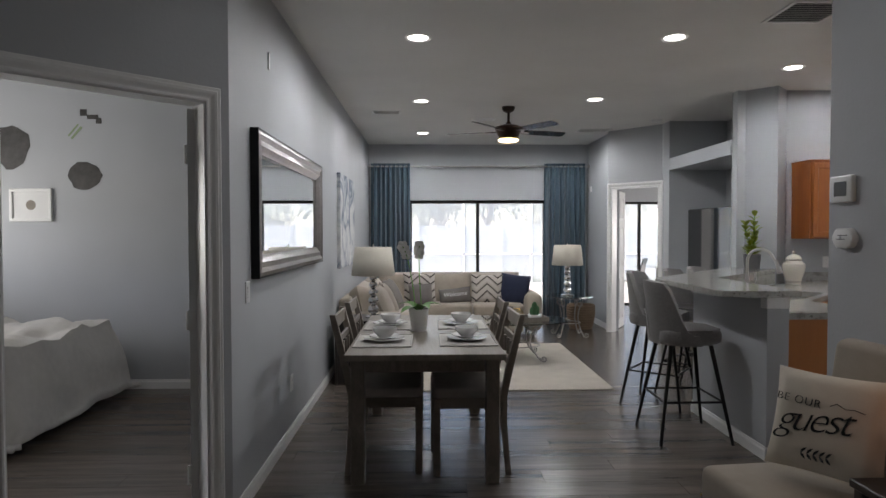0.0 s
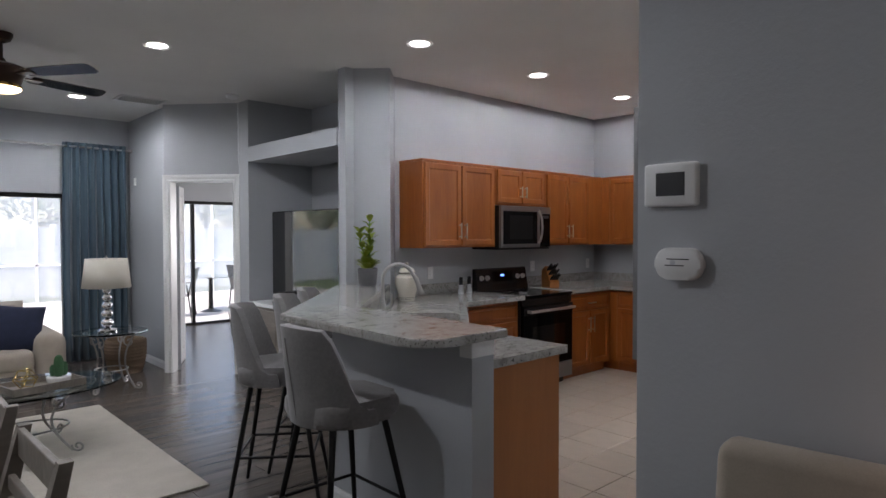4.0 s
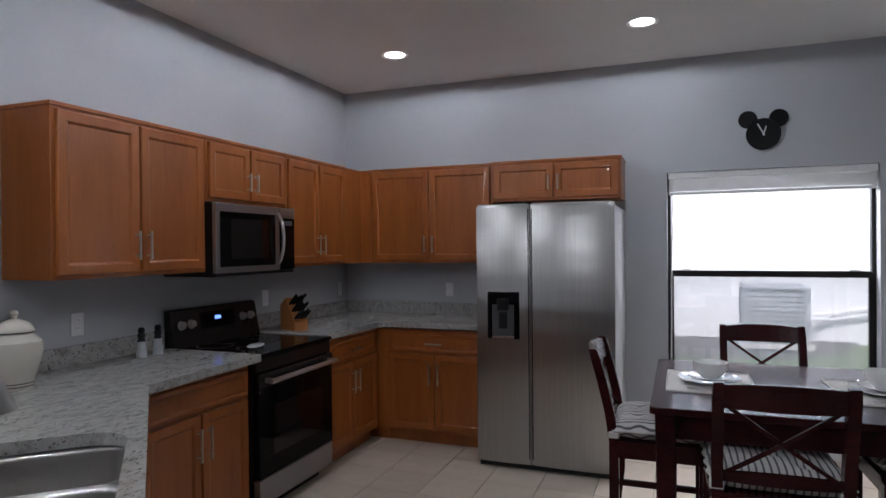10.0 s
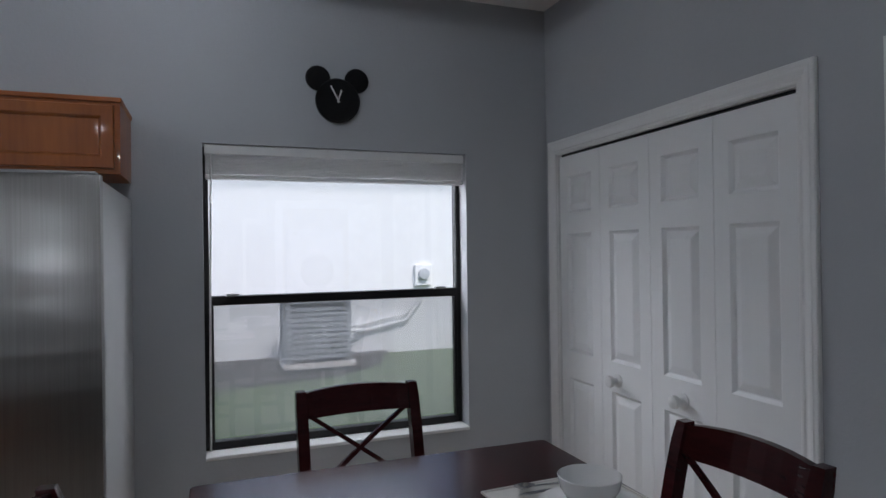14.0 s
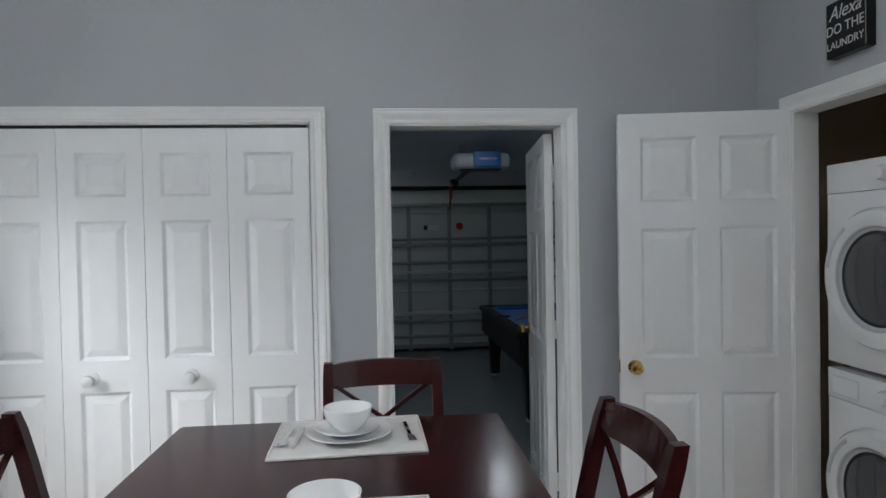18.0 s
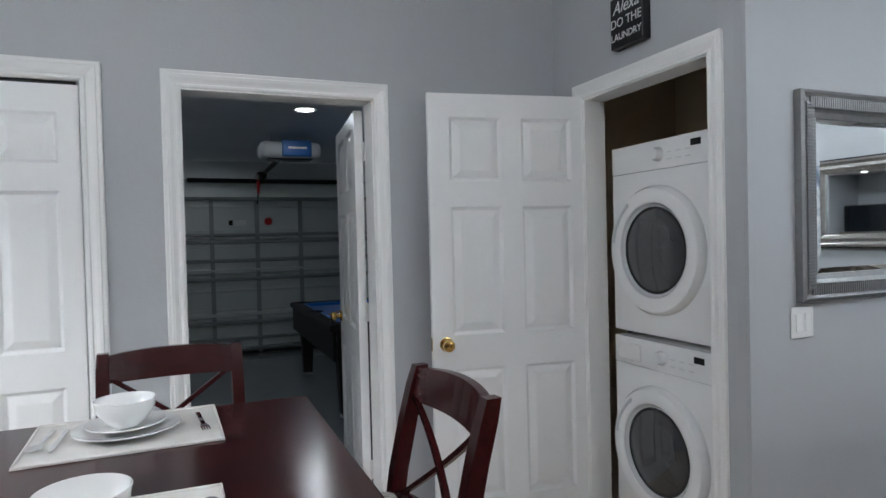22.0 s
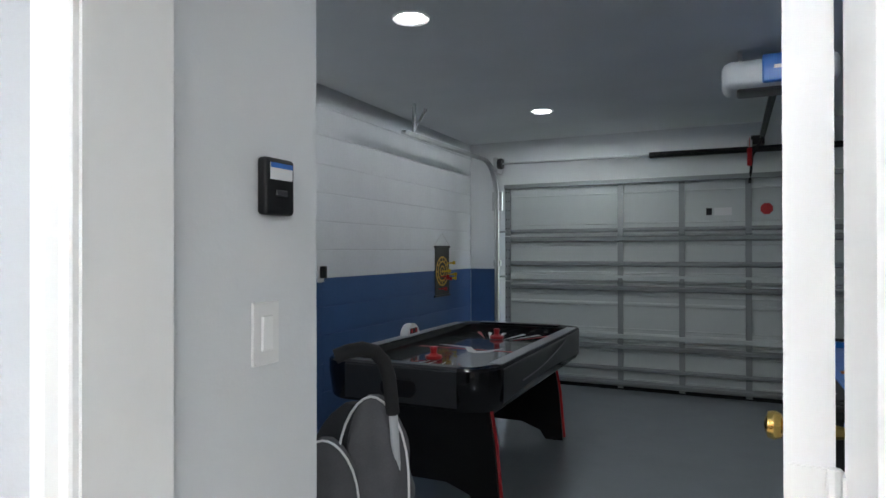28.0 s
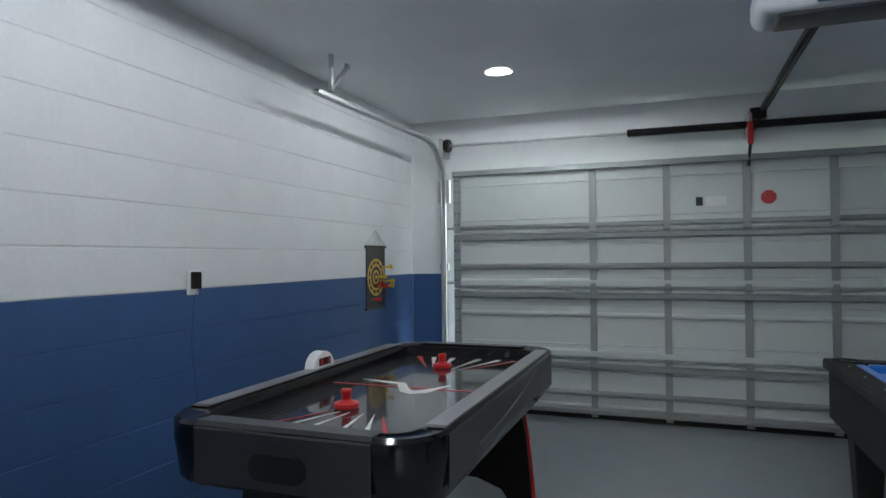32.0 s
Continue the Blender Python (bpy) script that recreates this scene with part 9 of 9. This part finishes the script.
for k in range(7):
    x, z = rnd.uniform(-0.15, 0.12), rnd.uniform(-0.20, 0.12)
    c = M["yellow"] if k % 3 else M["red"]
    dart = part("dart", tube([(x, 0.007, z), (x, 0.05, z + 0.004), (x, 0.075, z + 0.006)], [0.004, 0.008, 0.010], 8), c, dm)
    part("flight", boxes((x - 0.016, x + 0.016, 0.07, 0.10, z + 0.005, z + 0.007), (x - 0.001, x + 0.001, 0.07, 0.10, z - 0.010, z + 0.022)), c, dart)

kp = thing("garage_keypad", pose(4.915, 1.498, 1.375, 0, 0, 90), "black garage door wall control with pale label", "keypad")
part("body", bx(-0.040, 0.040, 0.0, 0.024, -0.052, 0.052, bevel=0.008, seg=3), M["black"], kp, smooth=True)
part("label", bx(-0.030, 0.030, 0.0235, 0.0255, 0.012, 0.042), M["white_ink"], kp)
part("label_stripe", bx(-0.030, 0.030, 0.025, 0.0262, 0.033, 0.042), M["opener_blue"], kp)
part("button", bx(-0.016, 0.016, 0.0235, 0.027, -0.018, -0.006, bevel=0.002), M["rail_grey"], kp)
switch_plate(pose(4.915, 1.517, 1.11, 0, 0, 90), 1, "white paddle switch on the garage wall")
st = part("strike_plate", bx(-0.014, 0.014, 0, 0.002, -0.03, 0.03), M["brass"])
st.matrix_basis = pose(4.8785, YP - 0.06, 0.865, 0, 0, 90)
tagged(st, "brass strike plate on the door jamb", "strike plate")
gout = thing("outlet_plate", pose(6.80, -1.24, 1.10, 0, 0, 90), "grey outlet box with black charger on the block wall", "outlet")
part("box", bx(-0.038, 0.038, 0.0, 0.012, -0.06, 0.06, bevel=0.004), M["whiteplastic"], gout)
part("cord", tube([(0.0, 0.04, -0.03), (0.005, 0.02, -0.08), (0.01, 0.008, -0.30), (-0.03, 0.008, -0.60), (-0.02, 0.008, -1.0)], 0.0017, 6), M["blockblue"], gout)
part("charger", bx(-0.02, 0.022, 0.0115, 0.05, -0.03, 0.055, bevel=0.005), M["black"], gout)

# ---- outdoors ----
M["grass"] = plain("lawn_grass", (0.11, 0.16, 0.06), 0.95, grain=60, vary=0.5, rel=0.9, dist=0.03)
M["mulch"] = plain("dark_mulch", (0.05, 0.04, 0.035), 0.95, grain=40, vary=0.5, rel=0.9, dist=0.03)
M["stucco"] = plain("white_stucco", (0.80, 0.80, 0.79), 0.8, grain=70, vary=0.03, rel=0.4, dist=0.004)
M["pavers"] = plain("pale_pavers", (0.52, 0.49, 0.45), 0.8, grain=10, vary=0.12, rel=0.3)
M["ac_grey"] = plain("grey_metal_louvre", (0.30, 0.31, 0.33), 0.5, 0.2, 30, 0.08, 0.1)
M["vinyl"] = plain("white_vinyl_fence", (0.82, 0.82, 0.81), 0.5, grain=20, vary=0.03, rel=0.05)
M["foliage"] = plain("tree_leaves", (0.30, 0.34, 0.22), 0.8, grain=3, vary=0.5, rel=0.0)
M["bark"] = plain("grey_bark", (0.24, 0.20, 0.17), 0.9, grain=20, vary=0.4, rel=0.7)

gr = part("ground", bx(-300, 300, -300, 300, -0.40, -0.20), M["grass"])
tagged(gr, "mown lawn reaching to the horizon", "ground", "", "structure")
tagged(part("house_pad", bx(-5.4, 7.4, GS - 0.4, 12.6, -0.2, -0.13), M["pavers"]), "concrete pad under the house", "ground", "", "structure")
tagged(part("mulch_bed", slab([(11.7, 14.0), (11.9, 4.0), (12.3, 2.0), (13.0, 1.3), (14.0, 0.9), (14.0, 14.0)], -0.21, -0.155), M["mulch"]), "dark mulch bed along the neighbouring house", "ground", "", "structure")
nbh = thing("neighbour_house", pose(0, 0, 0), "white stucco house next door", "house")
part("wall", bx(14.0, 14.3, -9, 15, -0.2, 3.2), M["stucco"], nbh)
part("roof", bx(13.6, 18, -9.5, 15.5, 3.2, 3.4), M["pavers"], nbh)
part("utility_panel", bx(13.92, 14.0, 0.12, 0.42, 0.92, 1.28, bevel=0.01), M["vinyl"], nbh)
part("meter", lathe([(0.0, 0.08), (0.09, 0.07), (0.10, 0.0)], 20, pose(13.93, 0.27, 1.12, 0, -90, 0), cap=False), M["opener_grey"], nbh)
for k in range(2):
    part("pipe", tube([(13.95, 0.3, 0.8 - 0.1 * k), (13.93, 0.6, 0.45 - 0.1 * k), (13.93, 1.3, 0.32 - 0.1 * k), (13.6, 1.9, 0.30 - 0.05 * k)], 0.025, 8), M["vinyl"], nbh)
ac = thing("air_conditioner", pose(13.0, 2.28, -0.10), "grey louvred outdoor air conditioner on its slab", "air conditioner")
part("slab_foot", bx(-0.5, 0.5, -0.5, 0.5, 0.0, 0.06), M["pavers"], ac)
part("core", bx(-0.38, 0.38, -0.38, 0.38, 0.06, 0.90), M["blackmetal"], ac)
for k in range(10):
    z = 0.12 + k * 0.075
    part("louvre", boxes((-0.43, 0.43, -0.43, -0.39, z, z + 0.05), (-0.43, 0.43, 0.39, 0.43, z, z + 0.05), (-0.43, -0.39, -0.39, 0.39, z, z + 0.05), (0.39, 0.43, -0.39, 0.39, z, z + 0.05)), M["ac_grey"], ac)
part("top_cover", bx(-0.44, 0.44, -0.44, 0.44, 0.88, 0.95, bevel=0.02), M["ac_grey"], ac)
for sx in (-1, 1):
    for sy in (-1, 1):
        part("corner_post", bx(sx * 0.42 - 0.03, sx * 0.42 + 0.03, sy * 0.42 - 0.03, sy * 0.42 + 0.03, 0.06, 0.90), M["ac_grey"], ac)

# patio, pool screen, fence and trees behind the house
tagged(part("patio", bx(-3, 9.5, 12.6, 19.0, -0.2, -0.08), M["pavers"]), "pale paved patio behind the house", "pavement", "", "structure")
tagged(part("patio_strip", bx(-3, 2.7, 10.62, 12.6, -0.2, -0.08), M["pavers"]), "pale paved patio outside the sliding door", "pavement", "", "structure")
fence = thing("fence", pose(0, 21.0, -0.2), "tall white vinyl privacy fence", "fence")
for k in range(18):
    x = -10 + k * 1.4
    part("panel", bx(x + 0.06, x + 1.34, -0.02, 0.02, 0.08, 1.85), M["vinyl"], fence)
    part("post", bx(x - 0.06, x + 0.06, -0.06, 0.06, 0.0, 1.95, bevel=0.01), M["vinyl"], fence)
cage = thing("screen_enclosure", pose(0, 0, 0), "white aluminium pool screen frame", "screen frame")
for k in range(7):
    x = -2.9 + k * 2.05
    part("post", bx(x - 0.025, x + 0.025, 18.9, 18.95, -0.08, 3.0), M["vinyl"], cage)
for z in (0.75, 2.95):
    part("beam", bx(-2.9, 9.4, 18.9, 18.95, z, z + 0.05), M["vinyl"], cage)

# mesh panels added to whiten the trees as glare would
for k in range(6):
    x = -2.9 + k * 2.05
    part("haze_panel", bx(x + 0.026, x + 2.024, 18.923, 18.926, -0.08, 2.95), sc_, cage, "pale screen mesh that hazes the trees")


def tree(x, y, h, seed):
    t = thing("tree", pose(x, y, -0.2), "broadleaf tree beyond the fence", "tree", "trees beyond the fence")
    r_ = random.Random(seed)
    bm = tube([(0, 0, 0), (0.1, 0.05, h * 0.3), (0.0, 0.1, h * 0.6)], [0.16, 0.12, 0.07], 8)
    for k in range(5):
        a = k * 1.26
        tube([(0.05, 0.05, h * (0.3 + 0.05 * k)), (math.cos(a) * 0.8, math.sin(a) * 0.8, h * (0.5 + 0.06 * k)), (math.cos(a) * 1.5, math.sin(a) * 1.5, h * (0.62 + 0.06 * k))], [0.07, 0.05, 0.02], 6, bm)
    part("trunk", bm, M["bark"], t)
    bm = bmesh.new()
    for k in range(650):
        a, b, q = r_.uniform(0, 6.283), r_.uniform(-1, 1), r_.random() ** 0.4
        c = Vector((math.cos(a) * math.sqrt(1 - b * b) * 2.0 * q, math.sin(a) * math.sqrt(1 - b * b) * 2.0 * q, h * 0.70 + b * h * 0.30 * q))
        c += Vector((noise.noise(c * 0.9), noise.noise(c * 0.9 + Vector((7, 0, 0))), noise.noise(c * 0.9 + Vector((0, 9, 0))))) * 0.7
        s = r_.uniform(0.10, 0.2)
        u = Vector((r_.uniform(-1, 1), r_.uniform(-1, 1), r_.uniform(-1, 1))).normalized()
        w = u.orthogonal().normalized()
        bm.faces.new([bm.verts.new(c + u * s), bm.verts.new(c + w * s * 0.5), bm.verts.new(c - u * s), bm.verts.new(c - w * s * 0.5)])
    part("crown", bm, M["foliage"], t)
    return t


t0 = tree(-6.5, 34, 4.6, 1)
for k, (x, y, s) in enumerate([(-13 + 2.3 * q + 0.7 * (q % 3), 33 + 1.7 * (q * 2 % 3), 0.9 + 0.12 * (q * 5 % 4)) for q in range(18)]):
    o = copy_thing(t0, pose(x, y, -0.2, 0, 0, 70 * k))
    o.scale = (s, s, s)


def patio_chair(m):
    t = thing("patio_chair", m, "dark metal patio armchair with sling seat", "chair", "patio chairs")
    part("seat_sling", bx(-0.25, 0.25, -0.22, 0.25, 0.40, 0.415, bevel=0.004), M["rail_grey"], t)
    part("back_sling", bx(-0.25, 0.25, -0.012, 0.012, 0.0, 0.52, m=pose(0, -0.22, 0.42, 14, 0, 0)), M["rail_grey"], t)
    for sx in (-1, 1):
        part("side_frame", tube([(sx * 0.27, 0.26, 0), (sx * 0.27, 0.25, 0.62), (sx * 0.27, -0.20, 0.62), (sx * 0.27, -0.28, 0.0)], 0.014, 8), M["blackmetal"], t)
    return t


patio_chair(pose(4.7, 14.2, -0.08, 0, 0, 60))
patio_chair(pose(6.3, 14.6, -0.08, 0, 0, -80))
pt = thing("patio_table", pose(5.5, 14.6, -0.08), "round glass-topped patio table", "table")
part("glass_top", lathe([(0.0, 0.71), (0.55, 0.71), (0.55, 0.718), (0.0, 0.718)], 32, cap=False), M["tglass"], pt)
part("pedestal", lathe([(0.22, 0.0), (0.05, 0.06), (0.04, 0.66), (0.2, 0.71)], 16), M["blackmetal"], pt)


# ---- floors and block wall, piece by piece ----
base = part("floor_wood", boxes((-5.4, XT + 0.10, -0.75, 1.75, -0.119, -0.008), (-5.4, 7.4, 1.75, 12.5, -0.119, -0.008)), M["plank_base"])
tagged(base, "dark grey-brown plank floor", "floor", "", "structure")
PW, PL = 0.185, 1.22


def plank_mesh(w, l):
    bm = bmesh.new()
    box(bm, 0.0006, w - 0.0006, 0.0006, l - 0.0006, -0.006, 0.0)
    for v in bm.verts:
        if v.co.z > -0.001:
            v.co.x += 0.0006 if v.co.x < w / 2 else -0.0006
            v.co.y += 0.0006 if v.co.y < l / 2 else -0.0006
    me = bpy.data.meshes.new("plank")
    bm.to_mesh(me)
    bm.free()
    me.materials.append(M["plank"])
    return me


# planks run across the living room, along x
full = plank_mesh(PL, PW)
rest = bmesh.new()
count = 0
y = -0.745
row = 0
TILE_X = 2.375


def tile_edge(y):
    """West edge of the tile floor: it turns with the slanted half wall."""
    return TILE_X if y < 5.14 else min(3.43, 2.36 + (y - 5.14) * 0.9076)


while y < 12.3:
    x = -5.3 + (row * 0.457) % PL - PL
    while x < 7.2:
        x1 = x + PL
        yc = y + PW / 2
        inside = x1 > -5.3
        if yc < 1.75 and x > XT + 0.04:
            inside = False
        if 1.75 < yc < YR and x > tile_edge(yc):
            inside = False
        if inside:
            edge = tile_edge(yc) if yc > 1.75 else XT + 0.05
            cut = yc < YR and x < edge < x1
            near = -0.9 < x < 2.4 and 2.2 < y < 9.6
            if near and not cut and count < 300:
                ob = new("plank", full)
                ob.parent = base
                ob.location = (x, y, 0.0)
                count += 1
            else:
                b = edge if cut else x1
                box(rest, x + 0.0012, b - 0.0012, y + 0.0012, y + PW - 0.0012, -0.006, 0.0)
        x = x1
    y += PW
    row += 1
ob = part("outer_planks", rest, M["plank"], base)
ob["kind"] = "stuff"

tl = part("floor_tile", slab([(TILE_X, YP - 0.14), (XE, YP - 0.14), (XE, YR), (3.43, YR), (3.43, 6.31), (TILE_X, 5.148)], -0.0078, 0.0005), M["grout"])
tagged(tl, "beige ceramic tile floor with grey grout", "floor", "", "structure")
TS = 0.335
bm = bmesh.new()
box(bm, 0.003, TS - 0.003, 0.003, TS - 0.003, -0.002, 0.006, bevel=0.002)
tme = bpy.data.meshes.new("tile")
bm.to_mesh(tme)
bm.free()
tme.materials.append(M["tile"])
nx, ny = int((XE - TILE_X) / TS) + 1, int((YR - YP) / TS) + 1
for i in range(nx):
    for j in range(ny):
        x, y = TILE_X + i * TS, YP - 0.1 + j * TS
        if x < XL - TS and y < YM - TS:
            continue
        if x + TS > XE + 0.2 or y + TS > YR + 0.2 or x < tile_edge(y + TS) - 0.02:
            continue
        ob = new("tile", tme)
        ob.parent = tl
        ob.location = (x, y, 0.0)
cf = part("closet_floor", bx(2.165, XL, YP - 0.10, YM - T, -0.0078, 0.004), M["tile"])
tagged(cf, "tiled floor of the laundry closet", "floor", "", "structure")

# painted block wall of the garage
BH, BL = 0.2035, 0.406
gw = part("garage_wall_east", boxes((GE + 0.004, GE + 0.2, GS - 0.2, 1.36, GF, 1.068 - 0.0)), M["joint_b"])
tagged(gw, "painted concrete block wall, blue below and white above", "wall", "", "structure")
gw2 = part("garage_wall_east_upper", boxes((GE + 0.004, GE + 0.2, GS - 0.2, 1.36, 1.068, GC + 0.05)), M["joint_w"])
tagged(gw2, "painted white concrete block wall", "wall", "", "structure")


def block_mesh(name, l, h, material):
    bm = bmesh.new()
    box(bm, 0.0, 0.008, 0.0, l, 0.002, h - 0.002)
    for v in bm.verts:
        if v.co.x < 0.004:
            v.co.z += 0.003 if v.co.z < h / 2 else -0.003
    me = bpy.data.meshes.new(name)
    bm.to_mesh(me)
    bm.free()
    me.materials.append(material)
    return me


top = 1.068
for up_, parent, material, rows_ in ((1, gw2, M["blockwhite"], 7), (-1, gw, M["blockblue"], 6)):
    me = block_mesh("block", BL, BH, material)
    for r in range(rows_):
        z = top + r * BH if up_ > 0 else top - (r + 1) * BH
        h = BH
        use = me
        if z + BH > GC + 0.01:
            h = GC - z
            if h < 0.02:
                continue
            use = block_mesh("block", BL, h, material)
        k = 0
        y = GS + 0.002 - (BL / 2 if r % 2 else 0.0)
        while y < 1.30:
            if y + BL < 1.37 and y > GS - 0.21:
                ob = new("block", use)
                ob.parent = parent
                ob.location = (GE + 0.0005, y, z)
            y += BL
# blue band on the short wall beside the garage door
tagged(part("blue_paint_band", bx(6.46, GE - 0.005, GS, GS + 0.003, GF, 1.068), M["blockblue"]), "blue painted lower wall beside the garage door", "wall", "", "structure")
